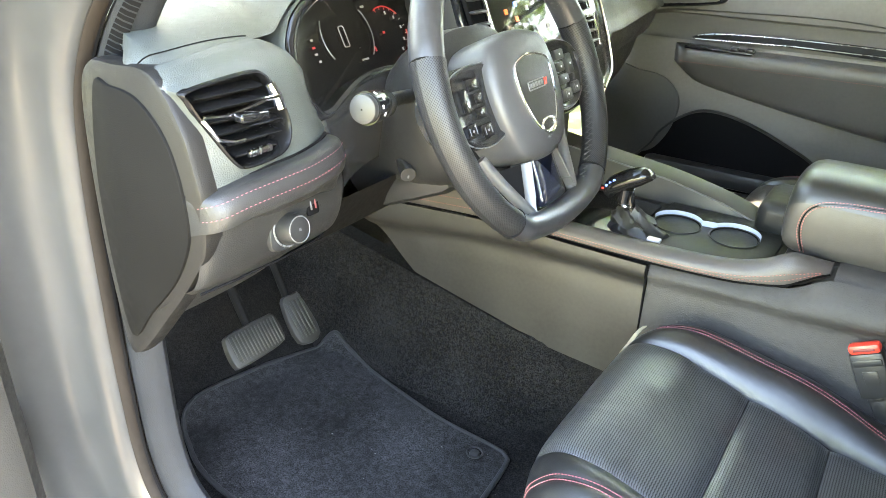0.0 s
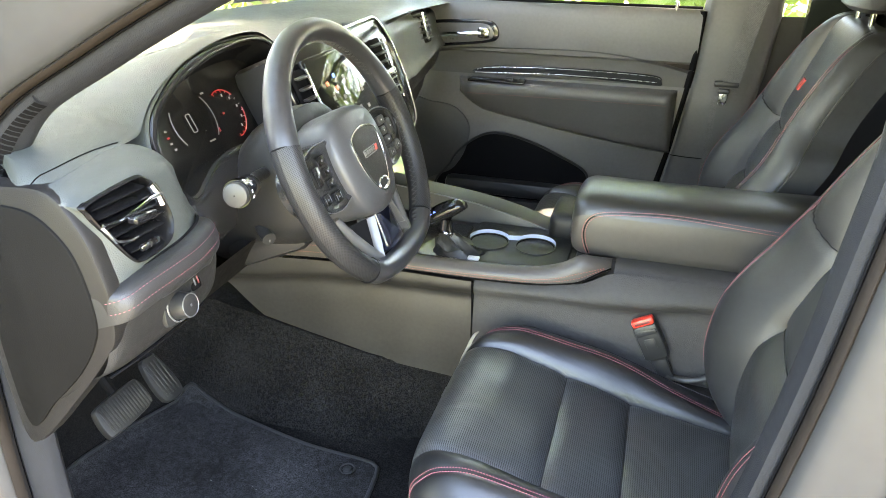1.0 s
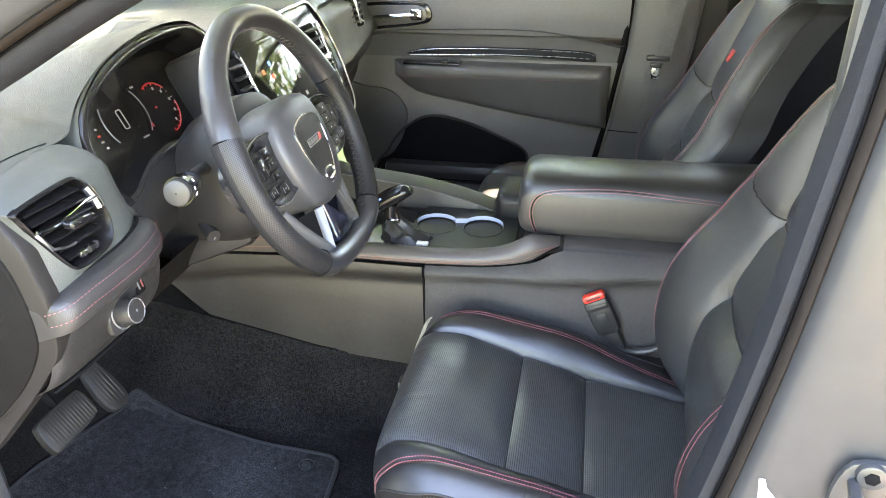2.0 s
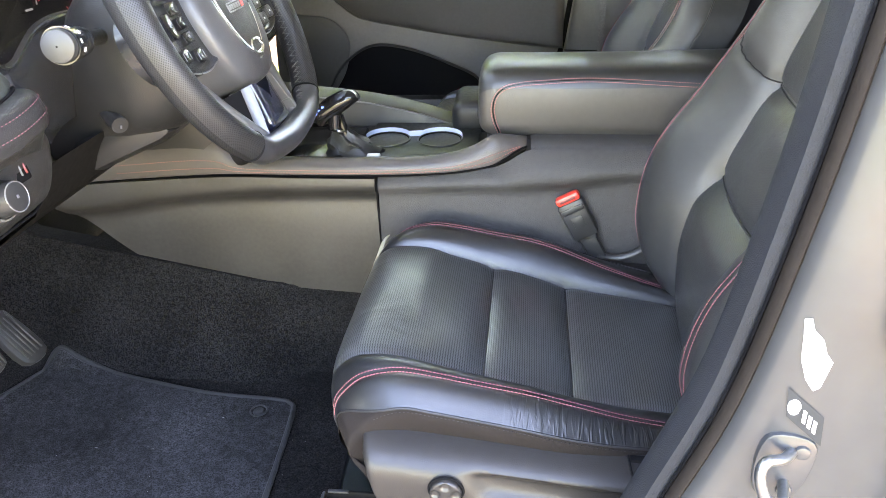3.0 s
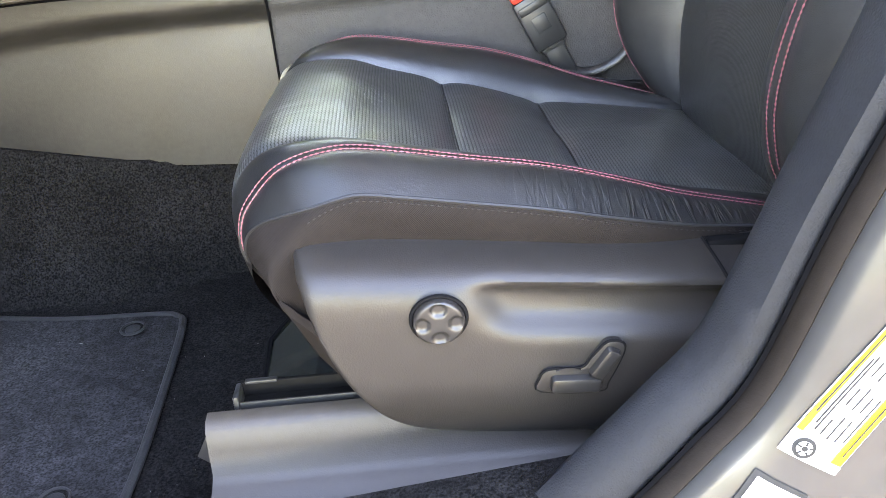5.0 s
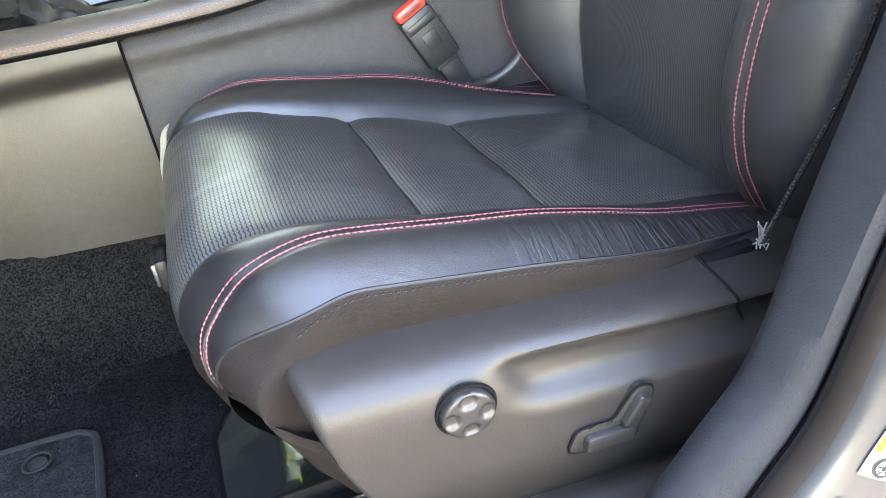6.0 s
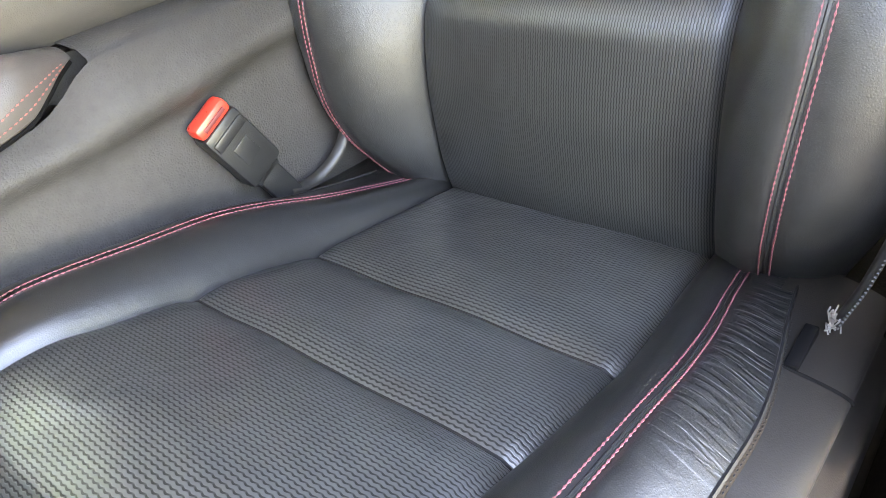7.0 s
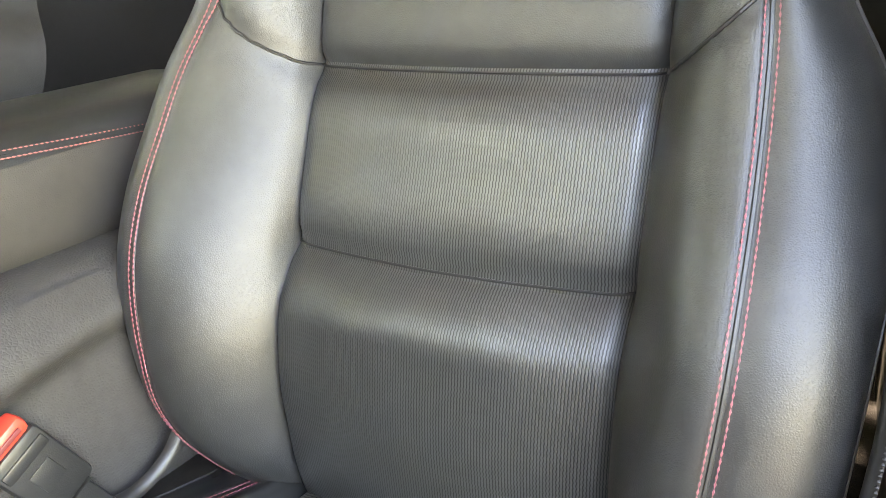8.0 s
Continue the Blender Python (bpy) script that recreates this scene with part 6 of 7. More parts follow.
for k in range(5):
    part("pad_rib", rbox(0, 0, .001, .0026, .070, .003, .001, GM @ pose(-.016 + .008 * k, .012, 0), 1), RUBBERD, gp)
part("pedal_arm", tube([GM @ Vector((0, .05, -.012)), (-.92, .04, .80), (-.96, .05, .9)], .007, 8), SEAM, gas)

# Under-seat box with a glossy lid, in front of the driver's rail
ub = thing("under_seat_panel", "glossy dark panel on the floor under the seat front", "floor panel")
PANEL = [(-.322, -.130), (-.319, .046), (-.262, .137), (-.14, .142), (-.14, -.13)]
LEAN = pose(0, -.040, .5555, 12, -4)
lid = part("panel_lid", plate(PANEL, .03, LEAN, .002), FLOORPANEL, ub)
part("panel_border", tube([LEAN @ Vector((x, y, -.0005)) for x, y in PANEL], .0032, 6, True), SEAM, ub, "black edge strip")
# ---------------------------------------------------------------- passenger door
DY = 1.135
door = thing("door_1", "closed front passenger door with dark grey padded panel", "car door", kind="structure")
BELT = 1.255


def door_rows(x0, x1, n, prof):
    return [[(x0 + (x1 - x0) * i / n, y, z) for y, z in prof] for i in range(n + 1)]


part("upper_panel", grid(door_rows(-.74, .062, 20, [(DY + .035, BELT + .004), (DY + .015, BELT + .003), (DY + .004, BELT - .008), (DY, BELT - .03), (DY + .002, BELT - .09), (DY + .010, 1.125), (DY + .022, 1.118)])), TRIMGREY, door, "grained grey upper door panel")
rows = []
for i in range(41):
    x = -.74 + .80 * i / 40
    top = curve1([(-.74, 1.105), (-.60, 1.13), (-.45, 1.137), (-.2, 1.140), (-.03, 1.122), (.06, 1.105)], x)
    rows.append([(x, DY + .003, top), (x, DY + .018, top - .010), (x, DY + .024, top - .04), (x, DY + .022, 1.05), (x, DY + .015, 1.00)])
part("recess_panel", grid(rows), DOORSOFT, door, "dark recessed band")
rows = []
for i in range(41):
    x = -.575 + .60 * i / 40
    lo = curve1([(-.575, 1.01), (-.545, .985), (-.51, .965), (-.40, .942), (-.26, .918), (-.10, .895), (.03, .882)], x)
    e = max(0, 1 - (x + .575) / .05) ** 2 + max(0, (x - .0) / .026) ** 2
    f = .055 * (1 - min(1, e))
    rows.append([(x, DY + .010, 1.052), (x, DY - f * .75, 1.050), (x, DY - f, 1.044), (x, DY - f - .003, 1.030), (x, DY - f * .95, 1.012), (x, DY - f * .6, (1.012 + lo) / 2), (x, DY - f * .35, lo + .01), (x, DY - .004, lo), (x, DY + .01, lo - .006)])
cols = [smoothline(c, 2) for c in zip(*rows)]
rows2 = [smoothline([c[i] for c in cols], 3) for i in range(len(cols[0]))]
arm = part("door_armrest", grid(rows2), DOORSOFT, door, "padded armrest with red stitching")
part("stitching", stitches([[r[11] + Vector((0, -.001, 0)) for r in rows2[4:-3]]], .006, .0045, .0007), STITCHDULL, arm)
# Lower panel, and the outline of the map pocket that lies on it
pocket = smoothline([(-.625, .70, 0), (-.600, .79, 0), (-.560, .845, 0), (-.50, .886, 0), (-.44, .893, 0), (-.36, .876, 0), (-.28, .845, 0), (-.20, .805, 0), (-.19, .76, 0), (-.22, .70, 0)], 6, True)
rows = []
for i in range(61):
    x = -.74 + .80 * i / 60
    row = []
    for j in range(31):
        z = 1.06 - .48 * j / 30
        y = DY + .006 + .01 * max(0, (.9 - z) / .3)
        row.append((x, y, z))
    rows.append(row)
low = part("lower_panel", grid(rows), TRIMGREY, door, "grained lower door panel")
# No hollow here: near-black colour on a flat plate gives the pocket's inner shade
part("map_pocket_shade", plate([(p.x, p.y) for p in pocket], .01, Matrix(((1, 0, 0, 0), (0, 0, -1, DY - .000), (0, 1, 0, 0), (0, 0, 0, 1))), .005), SEAM, door, "map pocket, its inner shade painted near-black on a flat plate")
part("pocket_lip", tube([(p.x, DY - .002, p.y) for p in pocket], .004, 8, True), PLASTIC_D, door)
part("pocket_ledge", rbox(-.40, DY - .02, .735, .42, .05, .05, .02), PLASTIC_D, door)
sp = smoothline([(-.74, .965, 0), (-.66, .972, 0), (-.59, .960, 0), (-.548, .915, 0), (-.548, .86, 0), (-.572, .80, 0), (-.62, .755, 0), (-.74, .735, 0)], 6, True)
part("speaker_grille", plate([(p.x, p.y) for p in sp], .006, Matrix(((1, 0, 0, 0), (0, 0, -1, DY - .002), (0, 1, 0, 0), (0, 0, 0, 1))), .003), MESHGRILLE, door, "black perforated speaker grille")
dt = smoothline([(-.542, 1.066, 0), (-.50, 1.080, 0), (-.40, 1.087, 0), (-.25, 1.0895, 0), (-.10, 1.088, 0), (-.03, 1.083, 0), (-.018, 1.07, 0), (-.024, 1.058, 0), (-.10, 1.062, 0), (-.3, 1.068, 0), (-.48, 1.066, 0)], 5, True)
dtp = part("trim_spear", plate([(p.x, p.y) for p in dt], .01, Matrix(((1, 0, 0, 0), (0, 0, -1, DY + .008), (0, 1, 0, 0), (0, 0, 0, 1))), .003), TRIMBLACK, door, "dark trim spear with a silver line")
part("spear_line", tube([(p.x, DY - .0025, p.y) for p in dt[3:28]], .0011, 8), SATIN, dtp)
part("spear_line", tube([(x, DY - .0022, z) for x, z in ((-.53, 1.066), (-.3, 1.074), (-.12, 1.073), (-.03, 1.070))], .0011, 8), SATIN, dtp)
part("switch_plate", rbox(-.46, DY - .030, 1.0525, .16, .045, .006, .003, None), GLOSS, door, "window switch plate")
for k in range(2):
    part("window_switch", rbox(-.425 + .035 * k, DY - .032, 1.058, .018, .018, .009, .003), PLASTIC_D, door)
hb = smoothline([(-.672, 1.196, 0), (-.65, 1.204, 0), (-.56, 1.209, 0), (-.490, 1.208, 0), (-.468, 1.185, 0), (-.470, 1.160, 0), (-.50, 1.148, 0), (-.60, 1.135, 0), (-.640, 1.134, 0), (-.664, 1.16, 0)], 5, True)
hd = part("handle_bezel", plate([(p.x, p.y) for p in hb], .01, Matrix(((1, 0, 0, 0), (0, 0, -1, DY - .003), (0, 1, 0, 0), (0, 0, 0, 1))), .004), GLOSS, door, "gloss black handle surround")
part("handle_cup", plate([((p.x + .57) * .86 - .57, (p.y - 1.172) * .74 + 1.172) for p in hb], .004, Matrix(((1, 0, 0, 0), (0, 0, -1, DY - .0045), (0, 1, 0, 0), (0, 0, 0, 1))), .001), SATINDARK, hd)
part("door_handle", tube([(-.635, DY - .012, 1.166), (-.60, DY - .014, 1.170), (-.55, DY - .014, 1.173), (-.515, DY - .012, 1.176)], .0075, 10, flat=.6), CHROME, hd, "chrome inside handle")
part("lock_lever", rbox(-.508, DY - .010, 1.176, .034, .012, .03, .006), CHROME, hd)
part("belt_seal", tube([(-.74, DY + .030, BELT + .004), (.06, DY + .030, BELT + .004)], .006, 8), SEAM, door)
part("lock_pin", tube([(-.005, DY + .012, BELT), (-.005, DY + .012, BELT + .022)], .005, 10), CHROME, door, "small lock pin")
part("door_edge", tube([(.062, DY + .012, BELT), (.055, DY + .012, 1.10), (.025, DY + .012, .90), (-.005, DY + .012, .75), (-.03, DY + .012, .6)], .009, 8), SEAM, door, "black rubber edge")

# Window glass of the passenger's door
win = tagged(part("window_1", rbox(-.34, DY + .045, 1.43, .84, .004, .36, .001), GLASS), "clear side window of the passenger door", "window", kind="structure")
win.visible_shadow = False

# Far pillar with the seat belt
rows = []
for z, x0, x1 in ((1.66, .10, .26), (1.45, .085, .255), (1.25, .072, .25), (1.10, .062, .235), (.90, .035, .20), (.75, .01, .18), (.55, -.01, .16)):
    rows.append([(x0 - .01, DY + .03, z), (x0, DY + .010, z), (x0 + .015, DY - .002, z), ((x0 + x1) / 2, DY - .012, z), (x1 - .02, DY - .004, z), (x1, DY + .03, z)])
pillar = tagged(part("pillar_far", grid([smoothline(r, 3) for r in rows]), DOORSOFT), "grey plastic pillar trim behind the passenger door", "pillar", kind="structure")
part("pillar_split", tube([(.03, DY + .003, .874), (.07, DY - .009, .875), (.12, DY - .014, .876), (.19, DY + .0, .877)], .0014, 6), SEAM, pillar)
belt = thing("seat_belt", "grey-black seat belt webbing with a metal anchor", "seat belt")
bl = smoothline([(.238, DY - .030, 1.60), (.210, DY - .030, 1.42), (.178, DY - .030, 1.24), (.155, DY - .030, 1.10), (.148, DY - .030, 1.06)], 6)
bm = grid([[p + Vector((-.021, 0, 0)), p + Vector((-.007, -.001, 0)), p + Vector((.007, -.001, 0)), p + Vector((.021, 0, 0))] for p in bl])
bm.normal_update()
bmesh.ops.solidify(bm, geom=bm.faces[:], thickness=.0015)
part("webbing", bm, WEB, belt)
part("slot_guide", rbox(.143, DY - .028, 1.083, .062, .012, .016, .005), PLASTIC_D, belt, "black slotted guide")
part("latch_tongue", rbox(.138, DY - .032, 1.050, .020, .004, .040, .003), SATIN, belt, "metal latch tongue")
part("tongue_grip", rbox(.138, DY - .034, 1.066, .030, .010, .014, .004), PLASTIC_D, belt)
part("lower_webbing", grid([[(.112 + .0 * k, DY - .022, 1.05 - .2 * k), (.128, DY - .022, 1.05 - .2 * k)] for k in range(3)]), WEB, belt)

# ---------------------------------------------------------------- windscreen and front pillars
ws = grid([[(-1.12 + .62 * u, -.38 + 1.54 * v, 1.24 + .36 * u + .03 * math.sin(math.pi * v)) for v in [j / 12 for j in range(13)]] for u in [i / 8 for i in range(9)]])
bmesh.ops.solidify(ws, geom=ws.faces[:], thickness=.004)
wso = tagged(part("windscreen", ws, GLASS), "large clear raked windscreen", "windscreen", kind="structure")
wso.visible_shadow = False
rows = []
for x, z in ((-1.10, 1.12), (-.90, 1.228), (-.72, 1.287), (-.62, 1.334), (-.52, 1.391), (-.40, 1.452), (-.22, 1.530), (-.02, 1.585)):
    rows.append([(x - .016, -.30, z - .004), (x - .016, -.325, z - .017), (x - .010, -.345, z - .022), (x - .001, -.352, z - .020), (x - .02, -.372, z - .006), (x - .045, -.38, z + .02), (x - .06, -.36, z + .035)])
pil = tagged(part("pillar_near", grid([smoothline(r, 3) for r in rows]), PILLARTRIM), "grey-brown front pillar trim beside the windscreen", "pillar", kind="structure")
part("pillar_groove", tube([Vector(r[4]) + Vector((.003, -.001, .001)) for r in rows], .0022, 6), SEAM, pil)
part("pillar_groove", tube([Vector(r[3]) + Vector((-.008, -.0085, .011)) for r in rows], .0016, 6), SEAM, pil)
rows = [[(x, 1.16 + .02 * k, z + .02 * k) for k in range(3)] for x, z in ((-1.1, 1.20), (-.72, 1.262), (-.52, 1.368), (-.22, 1.512), (.1, 1.58))]
tagged(part("pillar_far_front", grid(rows), PILLARTRIM), "front pillar trim on the far side", "pillar", kind="structure")
defr = thing("side_defroster", "slotted black defroster grille beside the pillar", "grille")
strip = [r for r, p in zip(sweep_opening([(.006, -.3512), (.000, -.3505), (-.008, -.3465), (-.016, -.340)], True), OPENING) if -.690 < p.x < -.585 and p.z > 1.2]
out = Vector((.0012, -.0012, -.0004))
part("grille_body", grid([[p + out * .6 for p in r] for r in strip]), TRIMBLACK, defr, "black slotted panel")
for a, b in zip(strip[:-1], strip[1:]):
    for lo_v, hi_v in ((.06, .42), (.52, .90)):
        part("slot", grid([[(p.lerp(q, v)) + out for p, q in zip(a[1:], b[1:])] for v in (lo_v, hi_v)]), SEAM, defr)


# ---------------------------------------------------------------- on the painted door frame
striker = thing("door_striker", "metal door striker loop bolted to the painted frame", "door striker")
SK = basis((.205, -.402, 1.045), (1, 0, -.15), (-.12, -1, .05))
part("striker_plate", plate([(p.x, p.y) for p in smoothline([(-.018, .030, 0), (.018, .036, 0), (.026, .0, 0), (.018, -.032, 0), (-.010, -.036, 0), (-.024, -.008, 0)], 4, True)], .006, SK @ pose(0, 0, .004), .002), PAINT, striker)
part("striker_loop", tube([SK @ Vector(p) for p in smoothline([(-.012, .014, .002), (-.014, .014, .030), (-.008, .012, .042), (.006, .0, .044), (.012, -.012, .042), (.012, -.016, .030), (.012, -.016, .002)], 5)], .0052, 10), PAINT, striker)
for u, v in ((-.004, .026), (.002, -.026)):
    bolt = part("bolt", disc(.0115, .006, SK @ pose(u, v, .010), .003, 24), PAINT, striker)
    part("bolt_socket", disc(.006, .002, SK @ pose(u, v, .0112), .001, 6), SEAM, bolt)


def on_frame(x, z, lift=0.0):
    """A place on the painted face of the rear door pillar."""
    o = min(math.hypot(x - p.x, z - p.z) for p in OPENING[:110])
    y = curve1([(.015, -.360), (.0165, -.369), (.022, -.377), (.04, -.384), (.075, -.390), (.10, -.397), (.115, -.412), (.128, -.428), (.15, -.44), (.26, -.462)], o)
    return Vector((x, y - .0008 - lift, z))


def patch(name, pts, material, parent, lift=0.0, label=""):
    """A thin sheet that lies on the painted face."""
    bm = bmesh.new()
    bm.faces.new([bm.verts.new((x, 0, z)) for x, z in pts])
    bmesh.ops.triangulate(bm, faces=bm.faces[:])
    for _ in range(5):
        bmesh.ops.subdivide_edges(bm, edges=[e for e in bm.edges if e.calc_length() > .007], cuts=1)
        bmesh.ops.triangulate(bm, faces=bm.faces[:])
    for v in bm.verts:
        v.co = on_frame(v.co.x, v.co.z, lift)
    return part(name, bm, material, parent, label)


def sticker(name, label):
    return thing(name, label, "sticker", "stickers on the door frame")


def shrunk(pts, f):
    cx, cz = sum(p[0] for p in pts) / len(pts), sum(p[1] for p in pts) / len(pts)
    return [((x - cx) * f + cx, (z - cz) * f + cz) for x, z in pts]


# Tyre placard: white with yellow bands, ruled table and a small wheel drawing
tp = sticker("tyre_placard", "white and yellow tyre placard sticker on the painted frame")
CORNERS = [(.037, .701), (.084, .790), (.115, .776), (.068, .684)]
patch("placard_sheet", CORNERS, WHITE, tp)


def placard(u, v):
    w = ((1 - u) * (1 - v), u * (1 - v), u * v, (1 - u) * v)
    return sum(a * c[0] for a, c in zip(w, CORNERS)), sum(a * c[1] for a, c in zip(w, CORNERS))


def placard_bar(u0, u1, v0, v1, material, name, lift=.0004):
    n = 6
    patch(name, [placard(u0 + (u1 - u0) * k / n, v0) for k in range(n + 1)] + [placard(u1 - (u1 - u0) * k / n, v1) for k in range(n + 1)], material, tp, lift)


placard_bar(.16, .97, .015, .12, YELLOW, "yellow_band")
placard_bar(.06, .70, .78, .97, YELLOW, "yellow_band")
placard_bar(.70, .76, .78, .97, INK, "band_end")
for v in (.012, .123, .777, .972):
    placard_bar(.16 if v < .5 else .06, .97 if v < .5 else .76, v - .006, v + .006, INK, "rule_line", .0008)
for v in (.27, .40, .53, .66):
    placard_bar(.16, .74, v - .005, v + .005, INKGREY, "rule_line")
for u in (.36, .56, .74):
    placard_bar(u - .002, u + .002, .27, .66, INKGREY, "rule_line")
for u0, u1, v in ((.24, .7, .175), (.2, .72, .225), (.19, .30, .335), (.40, .52, .335), (.60, .70, .335), (.18, .34, .465), (.39, .54, .465), (.59, .72, .465), (.18, .33, .595), (.39, .50, .595), (.59, .70, .595), (.2, .5, .72), (.80, .92, .70), (.82, .9, .80), (.3, .85, .068), (.12, .62, .875)):
    placard_bar(u0, u1, v - .014, v + .014, INK, "print_line", .0009)
wx, wz = placard(.075, .30)
for r, m, lf in ((.0062, INK, .0005), (.0042, WHITE, .0009), (.0016, INK, .0012)):
    patch("wheel_drawing", [(wx + r * math.cos(2 * math.pi * k / 18), wz + r * 1.1 * math.sin(2 * math.pi * k / 18)) for k in range(18)], m, tp, lf)
for k in range(5):
    q = 2 * math.pi * k / 5
    dx, dz = math.cos(q), math.sin(q)
    patch("wheel_spoke", [(wx + dx * .002 - dz * .0006, wz + dz * .002 + dx * .0006), (wx + dx * .0046 - dz * .0006, wz + dz * .0046 + dx * .0006), (wx + dx * .0046 + dz * .0006, wz + dz * .0046 - dx * .0006), (wx + dx * .002 + dz * .0006, wz + dz * .002 - dx * .0006)], INK, tp, .0013)
lab = [(.010, .655), (.027, .687), (.056, .670), (.040, .635)]
s2 = sticker("white_label", "white paper label with a dark border on the frame")
patch("label_border", lab, INK, s2)
patch("label_sheet", shrunk(lab, .84), WHITE, s2, .0005)
s3 = sticker("blank_label", "blank white sticker with rounded corners")
patch("label_sheet", [(.094, .800), (.104, .825), (.112, .845), (.1185, .863), (.123, .864), (.138, .838), (.155, .814), (.157, .808), (.140, .785), (.118, .765), (.108, .772)], WHITE, s3, .0022)
s4 = sticker("inspection_sticker", "torn white sticker with faded pink print")
torn = [(.131, 1.036), (.136, 1.038), (.139, 1.028), (.147, 1.020), (.151, 1.008), (.157, 1.000), (.155, .990), (.152, .974), (.147, .970), (.140, .980), (.134, .998), (.1335, 1.012), (.135, 1.024)]
torn = shrunk(torn, .86)
patch("torn_sheet", torn, WHITE, s4)
for k in range(4):
    patch("faded_print", [(.138 + .001 * k, .992 + .008 * k), (.149 - .001 * k, .991 + .008 * k), (.149 - .001 * k, .994 + .008 * k), (.138 + .001 * k, .995 + .008 * k)], PINK, s4, .0005)
s5 = sticker("small_black_label", "small black label with grey print")
patch("label_sheet", [(.131, .975), (.133, .950), (.160, .927), (.158, .953)], INK, s5)
patch("white_disc", [(.137 + .0045 * math.cos(.5 * k), .959 + .007 * math.sin(.5 * k)) for k in range(12)], WHITE, s5, .0005)
for k in range(3):
    patch("print_line", [(.1435 + .004 * k, .958 - .004 * k), (.1462 + .004 * k, .956 - .004 * k), (.1462 + .004 * k, .945 - .004 * k), (.1435 + .004 * k, .947 - .004 * k)], LEGEND, s5, .0005)

# Lower latch bracket with its bent wire loop
lb = thing("latch_bracket", "bright metal latch bracket with a bent loop", "latch bracket")
o = on_frame(.135, .905)
LB = basis(o, (1, 0, -.2), (-.1, -1, .05))
part("bracket_plate", plate([(p.x, p.y) for p in smoothline([(-.014, .026, 0), (.016, .028, 0), (.022, 0, 0), (.016, -.028, 0), (-.008, -.030, 0), (-.018, 0, 0)], 4, True)], .006, LB @ pose(0, 0, .003), .0015), PAINT, lb, "grey painted plate")
part("wire_loop", tube([LB @ Vector(p) for p in smoothline([(.004, .016, .002), (-.006, .017, .016), (-.020, .018, .026), (-.022, .008, .030), (-.012, -.010, .031), (.002, -.014, .026), (.008, -.014, .002)], 5)], .0042, 10), STEEL, lb, "bent wire loop")
for v in (.018, -.020):
    part("rivet", disc(.006, .004, LB @ pose(.010, v, .006), .002, 18), PAINT, lb)


# Lower door hinge on the front jamb
hinge = thing("hinge_assembly", "grey painted lower door hinge with bolts", "hinge")
part("hinge_leaf", rbox(-.900, -.446, .735, .055, .012, .10, .004), PAINT, hinge)
part("hinge_knuckle", tube([(-.925, -.470, .69), (-.925, -.470, .79)], .013, 14), PAINT, hinge)
part("hinge_arm", rbox(-.945, -.50, .74, .03, .07, .06, .008), PAINT, hinge)
for z in (.712, .765):
    part("bolt", disc(.012, .010, basis((-.895, -.458, z), (1, 0, 0), (0, -1, 0)), .003, 20), STEEL, hinge)
part("door_check", rbox(-.93, -.50, .62, .05, .13, .022, .006), PLASTIC_D, hinge)

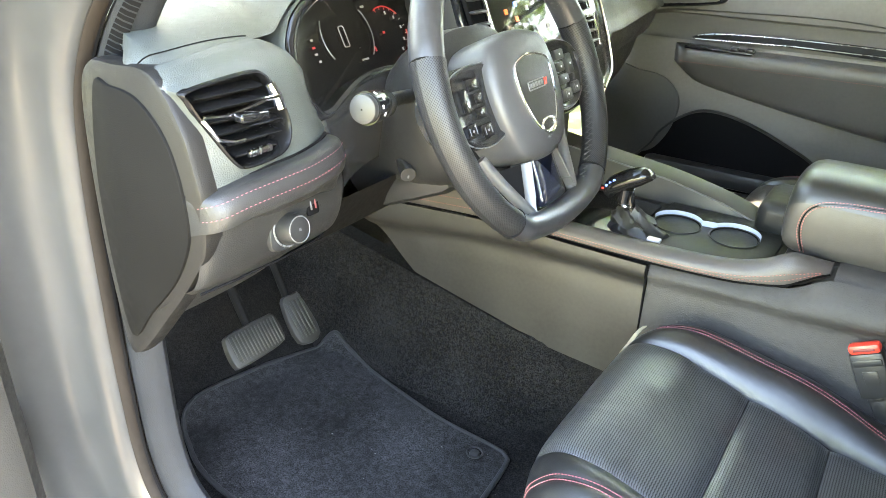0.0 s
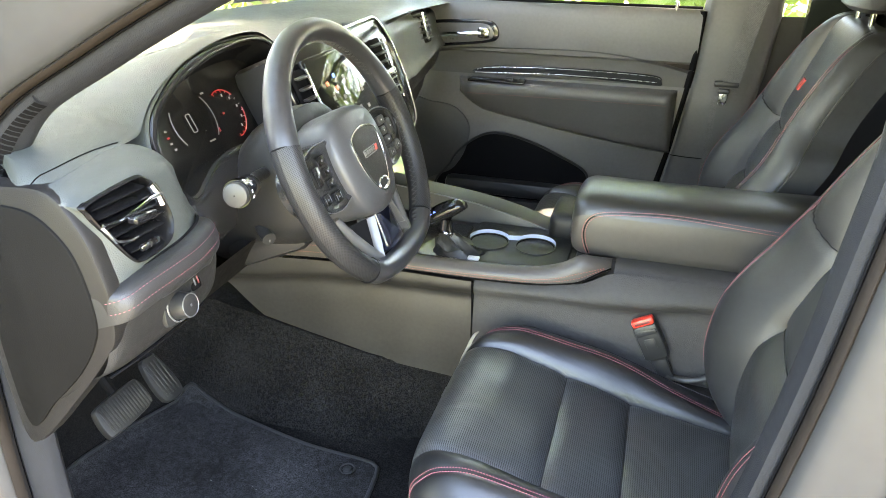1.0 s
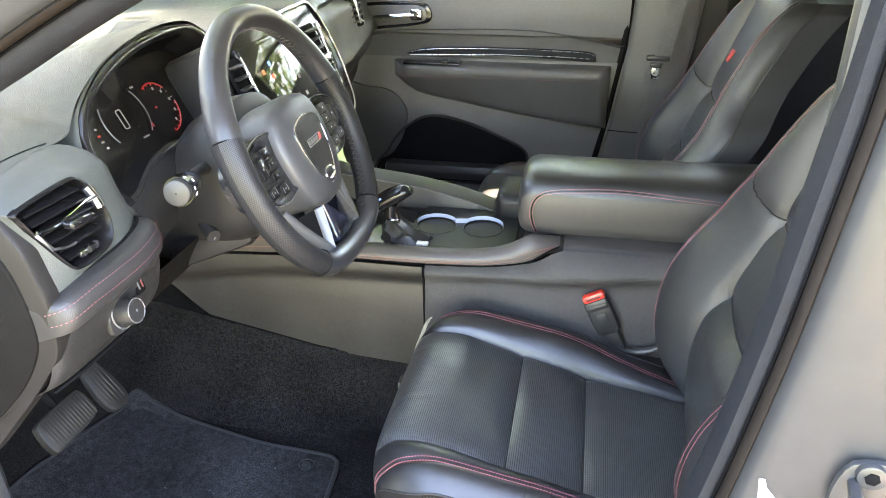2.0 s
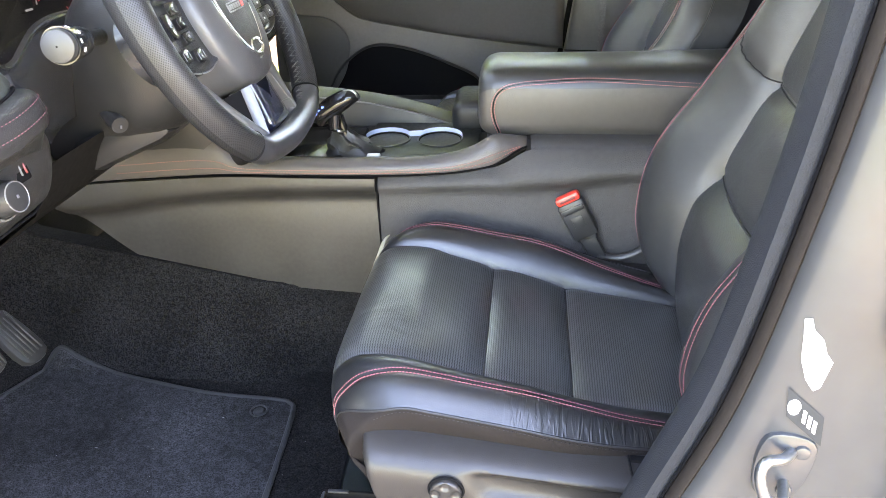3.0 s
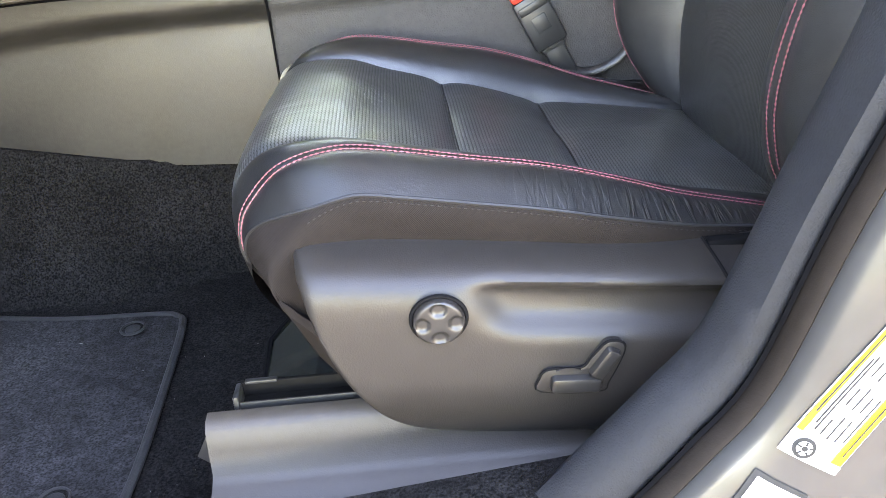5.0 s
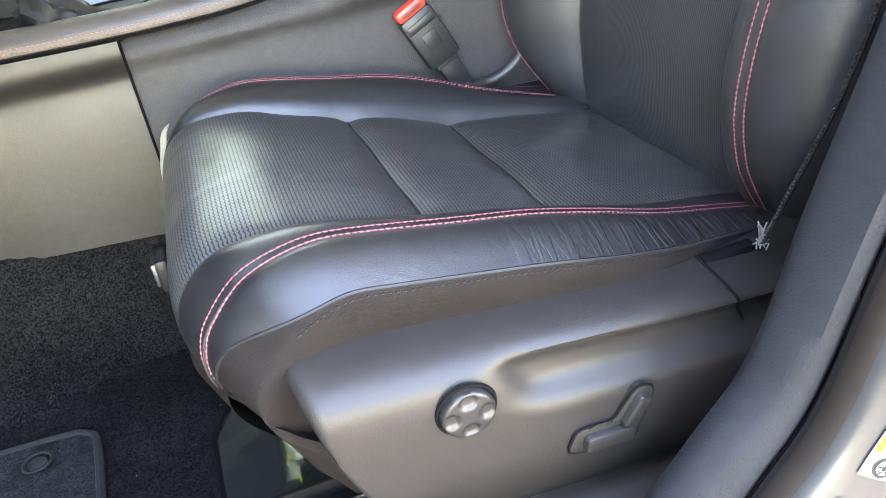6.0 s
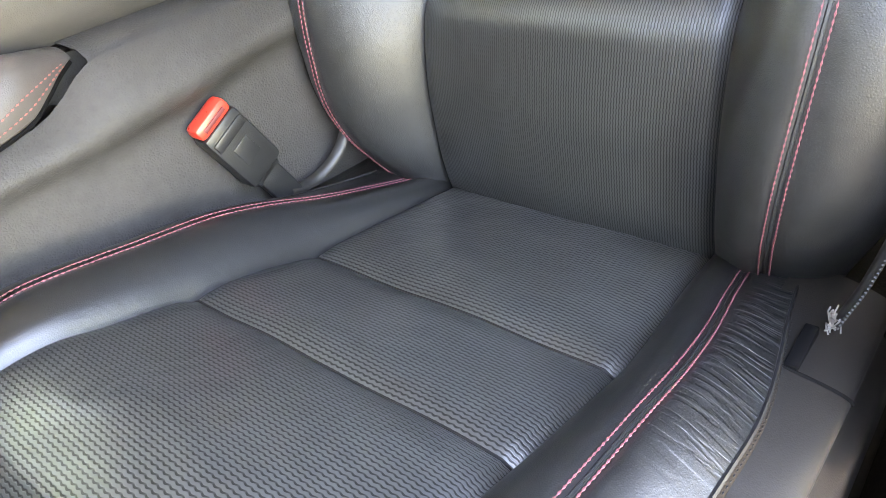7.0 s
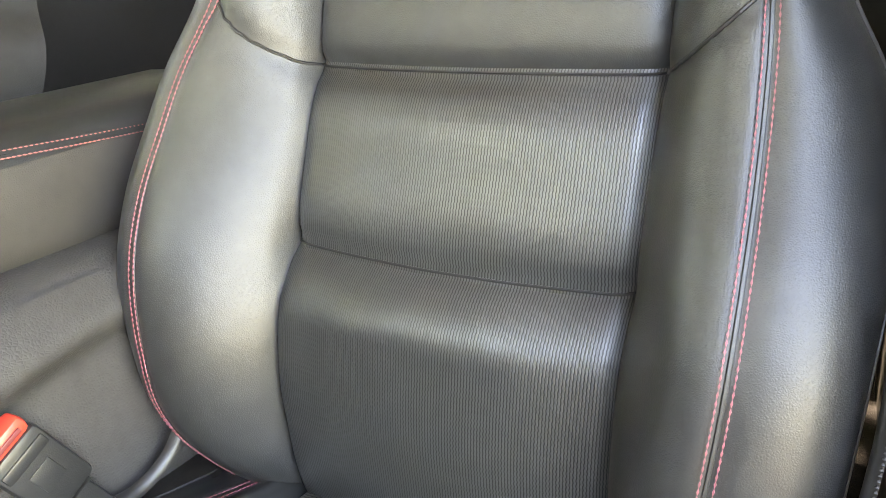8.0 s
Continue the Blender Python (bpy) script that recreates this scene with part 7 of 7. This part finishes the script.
# ---------------------------------------------------------------- outside: trees and hedge
def tree(x, y, h, spread, seed):
    rnd = random.Random(seed)
    t = thing("tree", "leafy green tree beside the driveway", "tree", "trees round the car")
    bm = bmesh.new()
    tube([(0, 0, 0), (.05, .02, h * .25), (0, .06, h * .5), (.05, 0, h * .8)], .16, 10, bm=bm)
    for k in range(7):
        q = rnd.uniform(0, 6.28)
        z = h * rnd.uniform(.35, .7)
        tube([(0, 0, z), (math.cos(q) * spread * .4, math.sin(q) * spread * .4, z + .6), (math.cos(q) * spread * .7, math.sin(q) * spread * .7, z + 1.0)], .06, 6, bm=bm)
    part("trunk", bm, BARK, t)
    verts, faces = [], []
    for k in range(260):
        q, r = rnd.uniform(0, 6.28), spread * math.sqrt(rnd.random())
        cz = h * .42 + (h * .62) * rnd.random() * (1 - .45 * (r / spread) ** 2)
        c = Vector((r * math.cos(q), r * math.sin(q), cz))
        for j in range(26):
            p = c + Vector((rnd.gauss(0, .28), rnd.gauss(0, .28), rnd.gauss(0, .22)))
            a = Vector((rnd.gauss(0, 1), rnd.gauss(0, 1), rnd.gauss(0, 1))).normalized() * rnd.uniform(.07, .14)
            b = a.orthogonal().normalized() * a.length * .5
            n = len(verts)
            verts += [p - a, p + b, p + a, p - b]
            faces.append((n, n + 1, n + 2, n + 3))
    me = bpy.data.meshes.new("crown")
    me.from_pydata(verts, [], faces)
    me.materials.append(LEAF)
    o = new("crown", me)
    o.parent = t
    o["kind"] = "stuff"
    t.location = (x, y, 0)
    return t


first = tree(-5.5, 8.5, 6.5, 2.8, 3)
for k, (x, y, rz, sc) in enumerate(((2.6, 3.0, 70, 1.3), (-2.2, 4.6, 160, 1.45), (4.5, 10.5, 50, 1.1), (-12, 4.0, 120, 1.2), (-9.5, -9.5, 200, 1.0), (-2.0, -14.5, 20, 1.15), (5.5, -13.0, 80, .95), (-14, -1.5, 300, 1.1), (9, 6, 10, 1.2))):
    t2 = copy_thing(first, pose(x, y, 0, 0, 0, rz) @ Matrix.Scale(sc, 4))


def hedge(y0, x0, x1, height, leaves, seed):
    rnd = random.Random(seed)
    verts, faces = [], []
    for k in range(leaves):
        x = rnd.uniform(x0, x1)
        z = rnd.uniform(0, height + .5 * math.sin(x * .9) + .3 * math.sin(x * 2.3))
        p = Vector((x, y0 + rnd.gauss(0, .45) + .3 * math.sin(x * 1.7), z))
        a = Vector((rnd.gauss(0, 1), rnd.gauss(0, 1), rnd.gauss(0, 1))).normalized() * rnd.uniform(.07, .15)
        b = a.orthogonal().normalized() * a.length * .5
        n = len(verts)
        verts += [p - a, p + b, p + a, p - b]
        faces.append((n, n + 1, n + 2, n + 3))
    me = bpy.data.meshes.new("hedge")
    me.from_pydata(verts, [], faces)
    me.materials.append(LEAF)
    return tagged(new("hedge", me), "sunlit green hedge along the lawn", "hedge", kind="stuff")


hedge(9.0, -9, 10, 3.7, 17000, 11)
